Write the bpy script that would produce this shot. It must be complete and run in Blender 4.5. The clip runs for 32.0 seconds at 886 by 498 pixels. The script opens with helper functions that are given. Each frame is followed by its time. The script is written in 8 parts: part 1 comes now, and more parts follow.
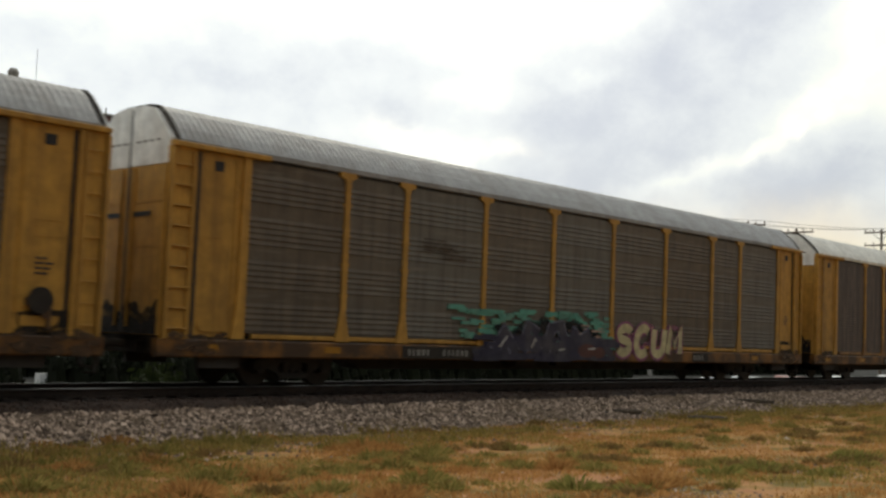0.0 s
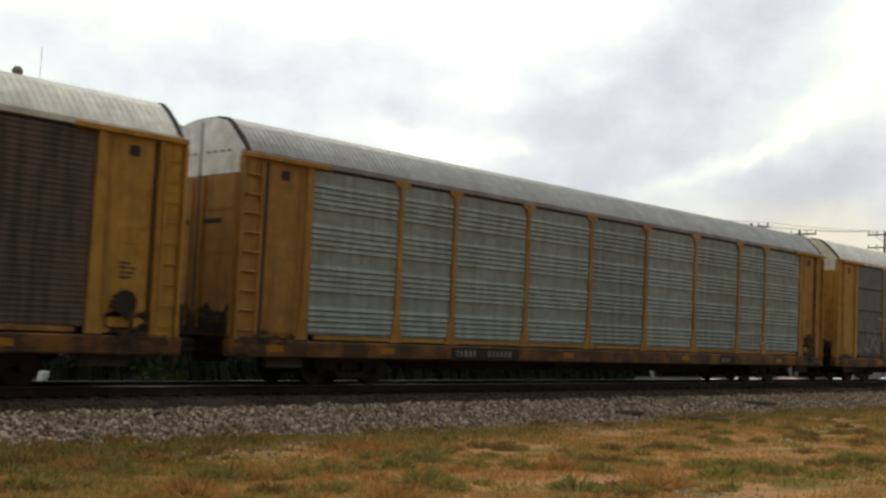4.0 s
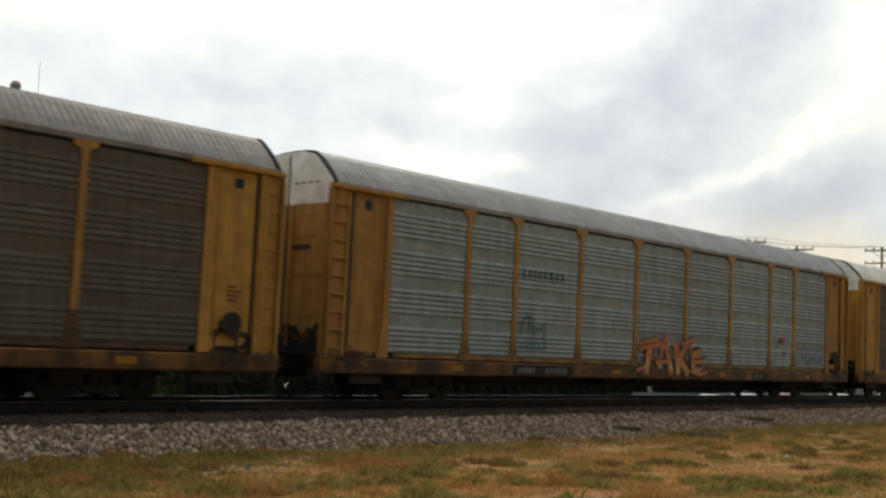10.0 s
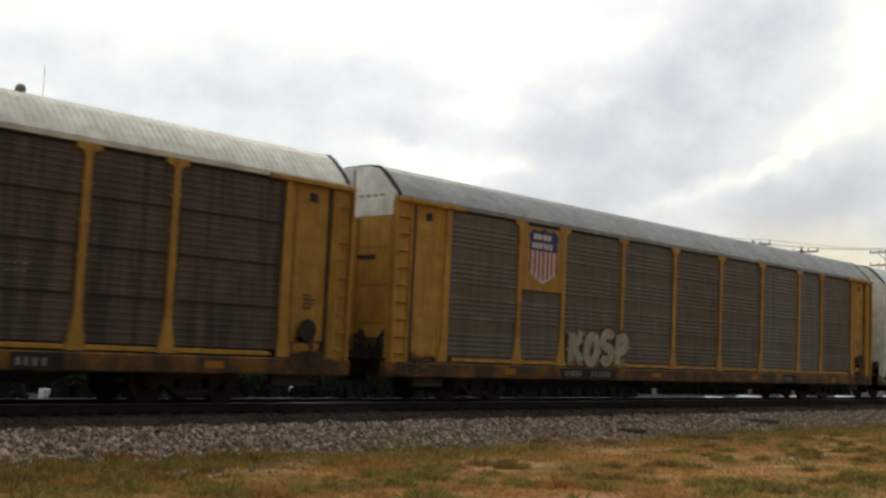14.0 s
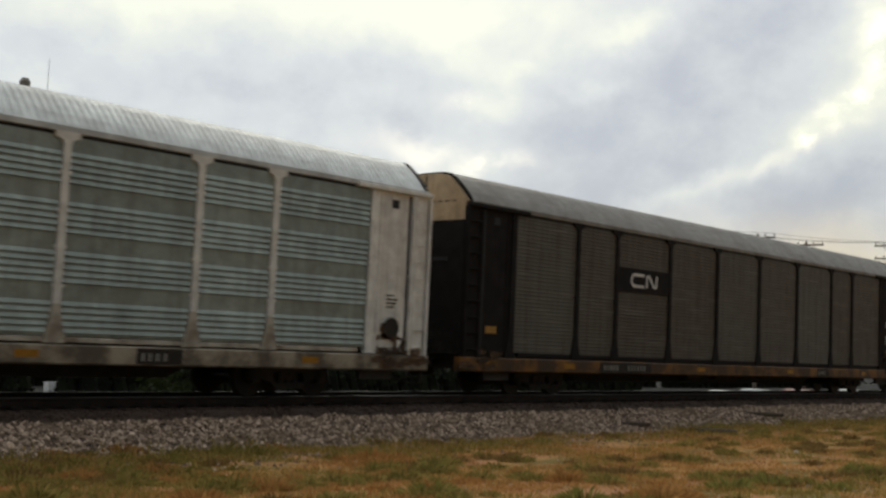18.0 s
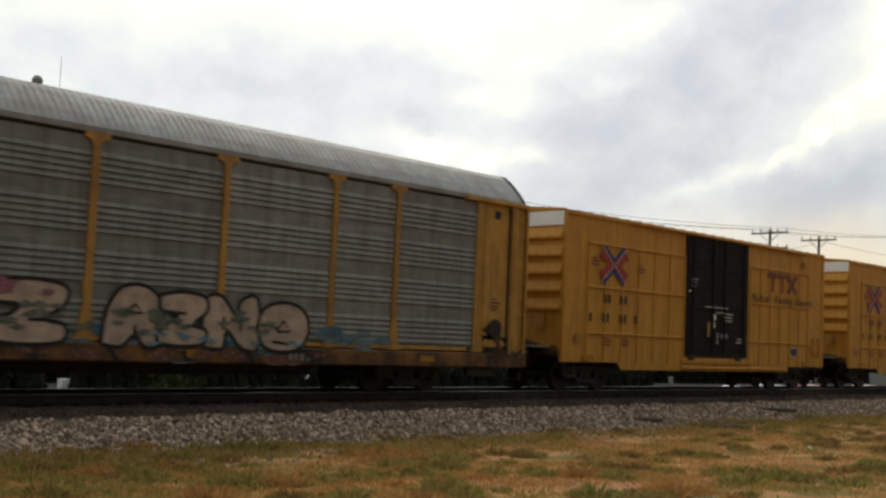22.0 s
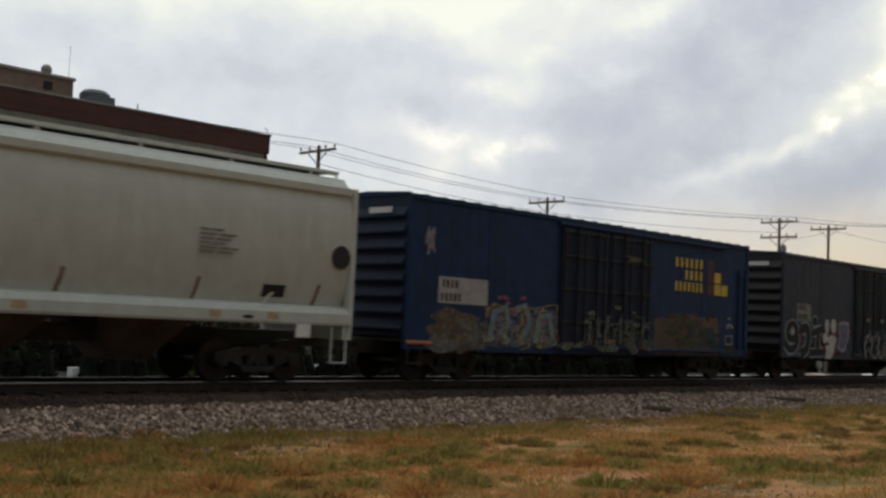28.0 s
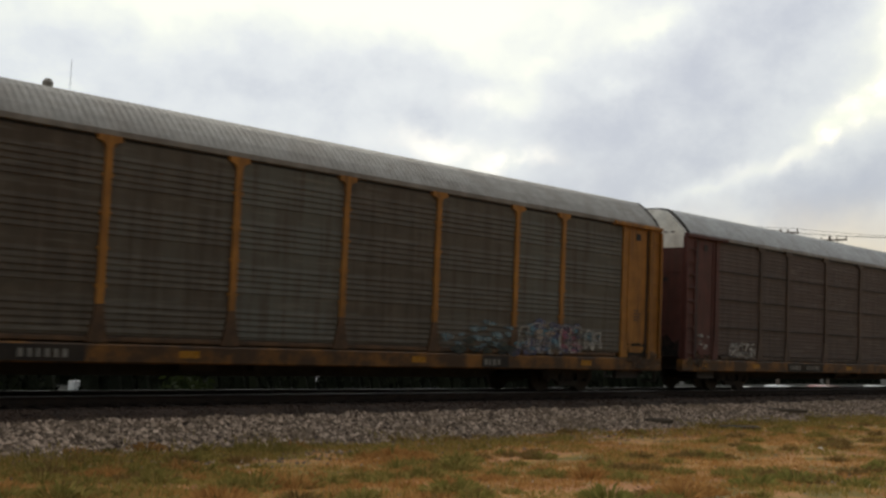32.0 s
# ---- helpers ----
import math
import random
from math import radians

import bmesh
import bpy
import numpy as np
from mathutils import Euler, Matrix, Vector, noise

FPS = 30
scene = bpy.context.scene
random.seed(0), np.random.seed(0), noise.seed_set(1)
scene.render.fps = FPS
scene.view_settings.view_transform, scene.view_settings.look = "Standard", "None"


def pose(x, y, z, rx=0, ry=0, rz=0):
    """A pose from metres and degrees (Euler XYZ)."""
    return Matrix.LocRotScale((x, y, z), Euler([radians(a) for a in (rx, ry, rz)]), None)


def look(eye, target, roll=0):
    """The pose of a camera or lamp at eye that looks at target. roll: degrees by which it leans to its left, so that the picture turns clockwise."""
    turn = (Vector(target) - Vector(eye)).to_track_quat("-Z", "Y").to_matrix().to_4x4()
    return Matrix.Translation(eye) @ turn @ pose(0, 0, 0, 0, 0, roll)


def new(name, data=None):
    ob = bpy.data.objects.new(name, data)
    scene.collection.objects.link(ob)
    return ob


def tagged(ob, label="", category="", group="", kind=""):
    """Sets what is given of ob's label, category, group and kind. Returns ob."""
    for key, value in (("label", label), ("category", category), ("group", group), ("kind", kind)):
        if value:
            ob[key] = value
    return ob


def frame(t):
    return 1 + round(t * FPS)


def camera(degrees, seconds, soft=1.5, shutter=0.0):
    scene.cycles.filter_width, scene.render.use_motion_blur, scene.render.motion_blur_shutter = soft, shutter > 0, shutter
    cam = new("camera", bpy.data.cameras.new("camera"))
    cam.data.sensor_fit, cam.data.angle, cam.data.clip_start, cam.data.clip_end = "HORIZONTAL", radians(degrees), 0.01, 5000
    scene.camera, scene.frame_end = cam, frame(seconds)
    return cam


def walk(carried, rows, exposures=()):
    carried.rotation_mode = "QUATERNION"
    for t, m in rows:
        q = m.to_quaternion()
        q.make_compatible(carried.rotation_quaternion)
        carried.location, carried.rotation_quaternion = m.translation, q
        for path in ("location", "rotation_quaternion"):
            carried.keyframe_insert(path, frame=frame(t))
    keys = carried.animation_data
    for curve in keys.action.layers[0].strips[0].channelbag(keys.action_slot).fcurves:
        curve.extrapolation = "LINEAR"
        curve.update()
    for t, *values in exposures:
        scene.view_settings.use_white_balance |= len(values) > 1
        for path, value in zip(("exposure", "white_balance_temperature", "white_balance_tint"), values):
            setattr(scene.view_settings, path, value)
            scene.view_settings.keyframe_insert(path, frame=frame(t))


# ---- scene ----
# Camera: stands beside the track, held by hand; only its turn drifts.
cam = camera(43.8, 32.0, soft=2.6, shutter=0.2)
EYE = Vector((0.0, 0.0, 2.087))
# seconds, heading to the right of the track's normal, pitch, roll (degrees)
ROWS = [
    (0, 46.59, 4.18, 2.32), (0.5, 46.56, 4.19, 2.37), (1, 46.31, 4.23, 2.41),
    (1.5, 46.57, 4.48, 2.59), (2, 46.57, 4.21, 2.59), (2.5, 46.59, 4.59, 2.64),
    (3, 46.52, 4.27, 2.56), (3.5, 46.53, 4.13, 2.65), (5.5, 45.95, 4.45, 2.5),
    (6, 45.98, 4.47, 2.65), (6.5, 46.01, 4.69, 2.49), (7, 46.03, 4.79, 2.58),
    (7.5, 46.13, 4.79, 2.47), (8, 46.16, 3.8, 2.47), (8.5, 46.52, 4.58, 2.28),
    (9, 46.59, 4.91, 2.52), (9.5, 46.56, 5.06, 2.55), (10, 46.54, 4.97, 2.69),
    (10.5, 46.55, 5.28, 2.72), (11, 46.53, 5.13, 2.7), (11.5, 46.57, 4.83, 2.6),
    (12, 46.56, 4.63, 2.63), (12.5, 46.58, 4.78, 2.6), (13, 46.53, 4.9, 2.61),
    (13.5, 46.46, 5.16, 2.58), (14, 46.31, 5.08, 2.65), (14.5, 46.36, 5.15, 2.68),
    (15, 46.35, 5.28, 2.57), (15.5, 46.37, 4.87, 2.6), (17.5, 46.16, 4.65, 2.6),
    (18, 46.1, 4.73, 2.65), (18.5, 46.14, 4.27, 2.6), (19, 46.09, 4.45, 2.45),
    (19.5, 46.13, 4.34, 2.47), (20, 46.09, 4.55, 2.65), (20.5, 46, 4.76, 2.55),
    (21, 45.72, 4.63, 2.59), (21.5, 45.6, 4.7, 2.44), (22, 45.51, 4.5, 2.52),
    (22.5, 45.59, 4.43, 2.53), (23, 45.72, 4.35, 2.56), (23.5, 45.91, 4.1, 2.49),
    (24, 45.84, 4.35, 2.52), (24.5, 45.7, 4.59, 2.38), (25, 45.79, 4.82, 2.46),
    (25.5, 45.48, 4.81, 2.24), (27.5, 44.62, 3.14, 2.02), (28, 45.09, 3.91, 2.57),
    (28.5, 45.11, 4.38, 2.37), (29, 45.1, 4.59, 2.37), (29.5, 45.01, 4.63, 2.31),
    (30, 45.03, 4.69, 2.14), (30.5, 45.04, 4.76, 2.44), (31, 45.07, 4.72, 2.05),
    (31.5, 45.04, 4.66, 2.34), (32, 45.01, 4.54, 2.41),
]


def aim(heading, pitch):
    h, p = radians(heading), radians(pitch)
    return Vector((math.sin(h) * math.cos(p), math.cos(h) * math.cos(p), math.sin(p)))


walk(cam, [(t, look(EYE, EYE + aim(h, p), r)) for t, h, p, r in ROWS],
     exposures=[(0, 0.0, 7250, 5.5), (8, -0.01, 7250, 5.5), (13, -0.06, 7250, 5.5), (16, -0.06, 7250, 5.5), (17.5, -0.33, 7100, 6.0), (18.2, -0.31, 7100, 6.0), (19, -0.20, 7200, 6.0), (20, -0.15, 7300, 6.5), (23, -0.08, 7300, 6.5), (25, -0.1, 7300, 7.0), (28, -0.39, 6950, 8.5), (30, -0.36, 7150, 7.0), (31, -0.32, 7100, 7.0), (32, -0.22, 7100, 7.0)])

# ---- world and light ----
TRACK_Y, RAIL_Z = 20.20, 0.70      # track centre line, top of rail


class Nodes:
    """Short hand for node trees."""

    def __init__(self, tree):
        self.t = tree
        tree.nodes.clear()

    def n(self, kind, **props):
        node = self.t.nodes.new(kind)
        for k, v in props.items():
            if k == "op":
                node.operation = v
            elif k == "blend":
                node.blend_type = v
            elif k == "dtype":
                node.data_type = v
        return node

    def put(self, socket, value):
        if isinstance(value, bpy.types.NodeSocket):
            self.t.links.new(value, socket)
        elif value is not None:
            socket.default_value = value

    def math(self, op, a, b=None, c=None, clamp=False):
        node = self.n("ShaderNodeMath", op=op)
        node.use_clamp = clamp
        for i, v in enumerate((a, b, c)):
            if v is not None:
                self.put(node.inputs[i], v)
        return node.outputs[0]

    def mix(self, fac, a, b, blend="MIX"):
        node = self.n("ShaderNodeMix", dtype="RGBA", blend=blend)
        self.put(node.inputs[0], fac)
        self.put(node.inputs[6], a if isinstance(a, bpy.types.NodeSocket) else (*a, 1))
        self.put(node.inputs[7], b if isinstance(b, bpy.types.NodeSocket) else (*b, 1))
        return node.outputs[2]

    def noise(self, vec, scale, detail=4.0, rough=0.55):
        node = self.n("ShaderNodeTexNoise")
        self.put(node.inputs["Vector"], vec)
        node.inputs["Scale"].default_value = scale
        node.inputs["Detail"].default_value = detail
        node.inputs["Roughness"].default_value = rough
        return node.outputs["Fac"]

    def scaled(self, vec, x, y, z):
        node = self.n("ShaderNodeVectorMath", op="MULTIPLY")
        self.put(node.inputs[0], vec)
        node.inputs[1].default_value = (x, y, z)
        return node.outputs[0]

    def ramp(self, fac, lo, hi, a=0.0, b=1.0, smooth=True):
        node = self.n("ShaderNodeMapRange")
        node.interpolation_type = "SMOOTHSTEP" if smooth else "LINEAR"
        self.put(node.inputs[0], fac)
        for i, v in enumerate((lo, hi, a, b)):
            node.inputs[1 + i].default_value = v
        return node.outputs[0]


SUN_AZ, SUN_EL, BRIGHT_AZ = 50.0, 38.0, 15.0


def spot(k, az, el, a0, e0, ra, re, lean):
    """A soft oval in the sky: heading, height, half widths, lean (degrees)."""
    da, de = k.math("SUBTRACT", az, a0), k.math("SUBTRACT", el, e0)
    c, s = math.cos(radians(lean)), math.sin(radians(lean))
    u = k.math("DIVIDE", k.math("ADD", k.math("MULTIPLY", da, c), k.math("MULTIPLY", de, s)), ra)
    v = k.math("DIVIDE", k.math("SUBTRACT", k.math("MULTIPLY", de, c), k.math("MULTIPLY", da, s)), re)
    return k.math("POWER", 2.718, k.math("MULTIPLY", k.math("ADD", k.math("MULTIPLY", u, u), k.math("MULTIPLY", v, v)), -1.0))


def make_world():
    world = bpy.data.worlds.new("overcast_sky")
    scene.world = world
    world.use_nodes = True
    k = Nodes(world.node_tree)
    d = k.n("ShaderNodeTexCoord").outputs["Generated"]
    # the cloud edges are ragged: the direction is pushed about by noise first
    push = k.n("ShaderNodeTexNoise")
    k.put(push.inputs["Vector"], d)
    push.inputs["Scale"].default_value, push.inputs["Detail"].default_value, push.inputs["Roughness"].default_value = 10.0, 6.0, 0.56
    shift = k.n("ShaderNodeVectorMath", op="MULTIPLY_ADD")
    k.put(shift.inputs[0], push.outputs["Color"])
    shift.inputs[1].default_value, shift.inputs[2].default_value = (0.085, 0.085, 0.075), (-0.0425, -0.0425, -0.0375)
    moved = k.n("ShaderNodeVectorMath", op="ADD")
    k.put(moved.inputs[0], d)
    k.put(moved.inputs[1], shift.outputs[0])
    unit = k.n("ShaderNodeVectorMath", op="NORMALIZE")
    k.put(unit.inputs[0], moved.outputs[0])
    sep = k.n("ShaderNodeSeparateXYZ")
    k.put(sep.inputs[0], unit.outputs[0])
    X, Y, Z = sep.outputs
    az = k.math("MULTIPLY", k.math("ARCTAN2", X, Y), 57.2958)
    el = k.math("MULTIPLY", k.math("ARCSINE", Z), 57.2958)
    big = k.noise(k.scaled(d, 1, 1, 1.5), 5.0, 5, 0.55)
    fine = k.noise(k.scaled(d, 1, 1, 1.3), 17.0, 7, 0.6)
    thick = k.math("ADD", 0.54, k.math("ADD", k.math("MULTIPLY", k.math("SUBTRACT", big, 0.5), 0.6), k.math("MULTIPLY", k.math("SUBTRACT", fine, 0.5), 0.78)))
    for a0, e0, ra, re, lean, amount in CLOUDS:
        thick = k.math("ADD", thick, k.math("MULTIPLY", spot(k, az, el, a0, e0, ra, re, lean), amount))
    col = k.mix(k.ramp(thick, 0.10, 0.62, smooth=False), (0.97, 1.02, 0.955), (0.715, 0.768, 0.86))
    col = k.mix(k.ramp(thick, 0.55, 1.15), col, (0.50, 0.548, 0.68))
    # breaks in the cloud where the hidden sun shines through
    glow = None
    for a0, e0, ra, re, lean, amount in BREAKS:
        g = k.math("MULTIPLY", spot(k, az, el, a0, e0, ra, re, lean), amount)
        glow = g if glow is None else k.math("ADD", glow, g)
    glow = k.math("MULTIPLY", glow, k.ramp(fine, 0.36, 0.56), clamp=True)
    col = k.mix(glow, col, (1.95, 1.80, 1.52))
    # warm haze low over the far end of the track
    low = k.math("MULTIPLY", k.ramp(el, 8.0, 3.0), k.ramp(az, 48.0, 66.0))
    col = k.mix(k.math("MULTIPLY", low, 0.8), col, (0.90, 0.76, 0.57))
    # brighter towards the hidden sun, duller behind
    dot = k.n("ShaderNodeVectorMath", op="DOT_PRODUCT")
    k.put(dot.inputs[0], d)
    dot.inputs[1].default_value = aim(BRIGHT_AZ, 55)
    gain = k.ramp(dot.outputs["Value"], -0.30, 0.72, BACK_SKY, FRONT_SKY)
    sky = k.n("ShaderNodeTexSky")
    sky.sky_type, sky.sun_disc = "NISHITA", False
    sky.sun_elevation, sky.sun_rotation = radians(SUN_EL), radians(SUN_AZ)
    bg1, bg2, add, out = (k.n(t) for t in ("ShaderNodeBackground", "ShaderNodeBackground", "ShaderNodeAddShader", "ShaderNodeOutputWorld"))
    k.put(bg1.inputs["Color"], col)
    k.put(bg1.inputs["Strength"], gain)
    k.put(bg2.inputs["Color"], sky.outputs[0])
    bg2.inputs["Strength"].default_value = 0.012
    k.put(add.inputs[0], bg1.outputs[0])
    k.put(add.inputs[1], bg2.outputs[0])
    k.put(out.inputs[0], add.outputs[0])


BACK_SKY, FRONT_SKY = 0.08, 1.13
# heading, height, half widths, lean, amount: breaks that glow, then where the deck is thick (+) or thin (-)
BREAKS = [(67.6, 14.4, 1.0, 2.0, 15, 0.9), (65.9, 12.1, 1.1, 0.7, 25, 0.9), (64.2, 10.8, 0.6, 0.55, 20, 1.0), (62.3, 9.5, 1.6, 0.5, 33, 0.13), (59.6, 8.3, 1.2, 0.45, 28, 0.08),
          (48.3, 12.2, 1.8, 0.6, 5, 0.35), (47.5, 8.6, 3.0, 0.8, 5, 0.4), (44.0, 9.7, 2.0, 0.6, 0, 0.3)]
CLOUDS = [(33.5, 12.2, 11, 2.6, 4, 0.18), (26.5, 12.8, 5.5, 2.0, 0, 0.08), (40.0, 12.8, 4, 1.4, 10, 0.08), (57.8, 13.4, 9.5, 3.6, 38, 0.40), (52.3, 11.2, 4.5, 2.2, 8, 0.12), (55.0, 7.4, 9, 2.2, 2, 0.26),
          (65.8, 7.6, 5.0, 2.2, 25, 0.50), (62.8, 16.6, 3.0, 2.2, 35, 0.18), (45.5, 11.0, 4.0, 1.6, 0, 0.10),
          (43.0, 17.0, 8, 2.2, -4, -0.60), (30.0, 17.6, 9, 2.0, 3, -0.62), (36, 21, 18, 3.0, 0, -0.40), (46.3, 14.6, 2.4, 0.9, -20, -0.24), (48.3, 12.2, 2.2, 0.7, 5, -0.24), (47.3, 8.7, 3.4, 0.8, 4, -0.20), (44.0, 9.7, 2.4, 0.7, 0, -0.14),
          (56.3, 16.4, 1.5, 0.6, 30, -0.36), (54.6, 15.5, 1.7, 0.6, 15, -0.36), (50.0, 14.4, 1.0, 0.5, 0, -0.30), (53.6, 13.3, 0.7, 0.9, 30, -0.25),
          (67.7, 14.4, 1.4, 2.4, 15, -0.8), (65.9, 12.1, 1.2, 0.8, 25, -0.6), (64.2, 10.8, 0.7, 0.6, 20, -0.6), (62.1, 9.4, 2.0, 0.55, 33, -0.30), (59.6, 8.3, 1.5, 0.5, 28, -0.26), (57.8, 7.4, 1.2, 0.35, 10, -0.25)]
make_world()
sun = new("sun", bpy.data.lights.new("sun", "SUN"))
sun.data.energy, sun.data.angle, sun.data.color = 0.55, radians(25), (1.0, 0.95, 0.86)
sun.matrix_world = look(aim(SUN_AZ, SUN_EL) * 100, (0, 0, 0))

# ---- materials ----


def material(name, color, rough=0.6, metal=0.0, vary=0.25, grain=(3.0, 40.0), bump=0.15, dirt=None, dirt_amount=0.5,
             streak=False, spec=0.4, per_piece=0.0, reach=(0.42, 0.68), other=None, worn=None):
    """Painted, rusty or mineral surface: colour in two scales of noise, stains of a second colour, fine relief."""
    m = bpy.data.materials.new(name)
    m.use_nodes = True
    k = Nodes(m.node_tree)
    co = k.n("ShaderNodeTexCoord").outputs["Object"]
    if per_piece:
        apart = k.n("ShaderNodeVectorMath", op="ADD")
        k.put(apart.inputs[0], co)
        k.put(apart.inputs[1], k.math("MULTIPLY", k.n("ShaderNodeObjectInfo").outputs["Random"], 37.0))
        co = apart.outputs[0]
    big, small = k.noise(co, grain[0], 5, 0.6), k.noise(co, grain[1], 4, 0.6)
    dark, light = [c * (1 - vary) for c in color], [min(1, c * (1 + vary)) for c in color]
    col = k.mix(k.ramp(k.math("ADD", k.math("MULTIPLY", big, 0.6), k.math("MULTIPLY", small, 0.4)), 0.32, 0.68), dark, light)
    if other:
        tone = k.math("ADD", k.math("MULTIPLY", k.n("ShaderNodeObjectInfo").outputs["Random"], 0.6), k.math("MULTIPLY", k.noise(k.scaled(co, 0.5, 0.5, 1.1), 0.9, 3), 0.5))
        col = k.mix(k.ramp(tone, 0.25, 0.85), col, k.mix(small, [c * (1 - vary) for c in other], [c * (1 + vary) for c in other]))
    if dirt:
        st = k.noise(k.scaled(co, 5.0, 5.0, 0.35) if streak else co, 1.0 if streak else 1.3, 6, 0.65)
        col = k.mix(k.math("MULTIPLY", k.ramp(st, *reach), dirt_amount), col, dirt)
    if worn:
        scuff = k.ramp(k.noise(k.scaled(co, 0.45, 1.0, 6.0), 1.6, 5, 0.62), 0.52, 0.70)
        col = k.mix(k.math("MULTIPLY", scuff, 0.55), col, worn)
    if per_piece:
        rnd = k.n("ShaderNodeObjectInfo").outputs["Random"]
        col = k.mix(1.0, col, k.mix(rnd, (1 - per_piece,) * 3, (1 + per_piece,) * 3), "MULTIPLY")
    b = k.n("ShaderNodeBsdfPrincipled")
    k.put(b.inputs["Base Color"], col)
    k.put(b.inputs["Roughness"], k.ramp(small, 0.3, 0.7, max(0.05, rough - 0.12), min(1, rough + 0.12)))
    b.inputs["Metallic"].default_value = metal
    b.inputs["Specular IOR Level"].default_value = spec
    if bump:
        bp = k.n("ShaderNodeBump")
        bp.inputs["Strength"].default_value = bump
        bp.inputs["Distance"].default_value = 0.02
        k.put(bp.inputs["Height"], small)
        k.put(b.inputs["Normal"], bp.outputs[0])
    out = k.n("ShaderNodeOutputMaterial")
    k.put(out.inputs[0], b.outputs[0])
    return m


def glass(name, color=(0.02, 0.025, 0.03)):
    return material(name, color, rough=0.12, vary=0.1, bump=0.0, spec=0.6)


RUST = (0.12, 0.055, 0.025)
YELLOW = material("yellow_paint", (0.47, 0.25, 0.046), dirt=RUST, dirt_amount=0.38, streak=True, per_piece=0.10)
YELLOW_DULL = material("dull_yellow_paint", (0.405, 0.21, 0.048), dirt=RUST, dirt_amount=0.5, streak=True, per_piece=0.12)
YELLOW_DARK = material("sooty_yellow_paint", (0.345, 0.152, 0.028), dirt=(0.10, 0.05, 0.022), dirt_amount=0.65, streak=True, per_piece=0.12)
YELLOW_BOX = material("fresh_yellow_paint", (0.55, 0.262, 0.034), dirt=(0.30, 0.14, 0.024), dirt_amount=0.5, streak=True, vary=0.12)
# rusty, dirty yellow; base also lowered for the shade on the sill
SILL = material("rusty_yellow_sill_paint", (0.205, 0.088, 0.018), dirt=(0.042, 0.024, 0.014), dirt_amount=0.9, grain=(1.2, 30), reach=(0.36, 0.58))
HOOD_WHITE = material("fresh_white_paint", (0.86, 0.86, 0.83), vary=0.06, dirt=(0.6, 0.56, 0.48), dirt_amount=0.3, streak=True)
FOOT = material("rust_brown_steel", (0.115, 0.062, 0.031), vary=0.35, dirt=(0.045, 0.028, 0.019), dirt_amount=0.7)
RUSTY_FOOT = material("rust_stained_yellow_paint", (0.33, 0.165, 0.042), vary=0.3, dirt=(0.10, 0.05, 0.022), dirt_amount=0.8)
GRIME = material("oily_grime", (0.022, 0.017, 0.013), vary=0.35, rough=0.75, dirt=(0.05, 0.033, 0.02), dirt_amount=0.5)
GREY_RIB = material("galvanised_grey", (0.25, 0.297, 0.286), dirt=(0.165, 0.172, 0.155), dirt_amount=0.6, streak=True, per_piece=0.14, rough=0.5, worn=(0.34, 0.385, 0.37))
BROWN_RIB = material("grimy_galvanised_steel", (0.132, 0.098, 0.066), other=(0.132, 0.122, 0.103), dirt=(0.075, 0.060, 0.046), dirt_amount=0.75, streak=True, per_piece=0.12, worn=(0.20, 0.175, 0.14))
UMBER_RIB = material("umber_brown_steel", (0.092, 0.066, 0.053), other=(0.074, 0.048, 0.040), dirt=(0.045, 0.028, 0.022), dirt_amount=0.7, streak=True, per_piece=0.2, worn=(0.14, 0.115, 0.098))
MUD_RIB = material("mud_brown_steel", (0.100, 0.079, 0.057), other=(0.100, 0.099, 0.084), dirt=(0.06, 0.042, 0.028), dirt_amount=0.75, streak=True, per_piece=0.15, worn=(0.165, 0.155, 0.13))
DARK_RIB = material("dark_brown_steel", (0.105, 0.072, 0.055), dirt=(0.040, 0.028, 0.022), dirt_amount=0.85, streak=True, reach=(0.40, 0.62), per_piece=0.12)
DIM_RIB = material("dim_green_grey_steel", (0.20, 0.21, 0.19), dirt=(0.125, 0.11, 0.088), dirt_amount=0.65, streak=True, per_piece=0.13, rough=0.5, worn=(0.29, 0.30, 0.28))
TAUPE_RIB = material("taupe_steel", (0.104, 0.082, 0.060), other=(0.112, 0.104, 0.090), dirt=(0.07, 0.052, 0.037), dirt_amount=0.7, streak=True, per_piece=0.12, worn=(0.19, 0.172, 0.145))
SLATE_RIB = material("blue_grey_steel", (0.138, 0.150, 0.158), dirt=(0.09, 0.088, 0.086), dirt_amount=0.6, streak=True, per_piece=0.12)
PALE_RIB = material("pale_green_grey_steel", (0.335, 0.39, 0.368), dirt=(0.225, 0.24, 0.22), dirt_amount=0.5, streak=True, per_piece=0.08, rough=0.42, metal=0.45)
ROOF_GREY = material("grey_roof_steel", (0.285, 0.285, 0.285), dirt=(0.19, 0.175, 0.16), dirt_amount=0.6, rough=0.45)
ROOF_PALE = material("pale_roof_steel", (0.70, 0.68, 0.61), dirt=(0.46, 0.42, 0.35), dirt_amount=0.4, rough=0.45)
ROOF_SILVER = material("silver_grey_roof_steel", (0.60, 0.63, 0.635), dirt=(0.42, 0.42, 0.41), dirt_amount=0.4, rough=0.4, metal=0.2)
ROOF_BROWN = material("brown_grey_roof_steel", (0.235, 0.22, 0.20), dirt=(0.15, 0.125, 0.105), dirt_amount=0.6, rough=0.5)
WHITE = material("white_paint", (0.79, 0.785, 0.755), dirt=(0.50, 0.455, 0.385), dirt_amount=0.4, streak=True)
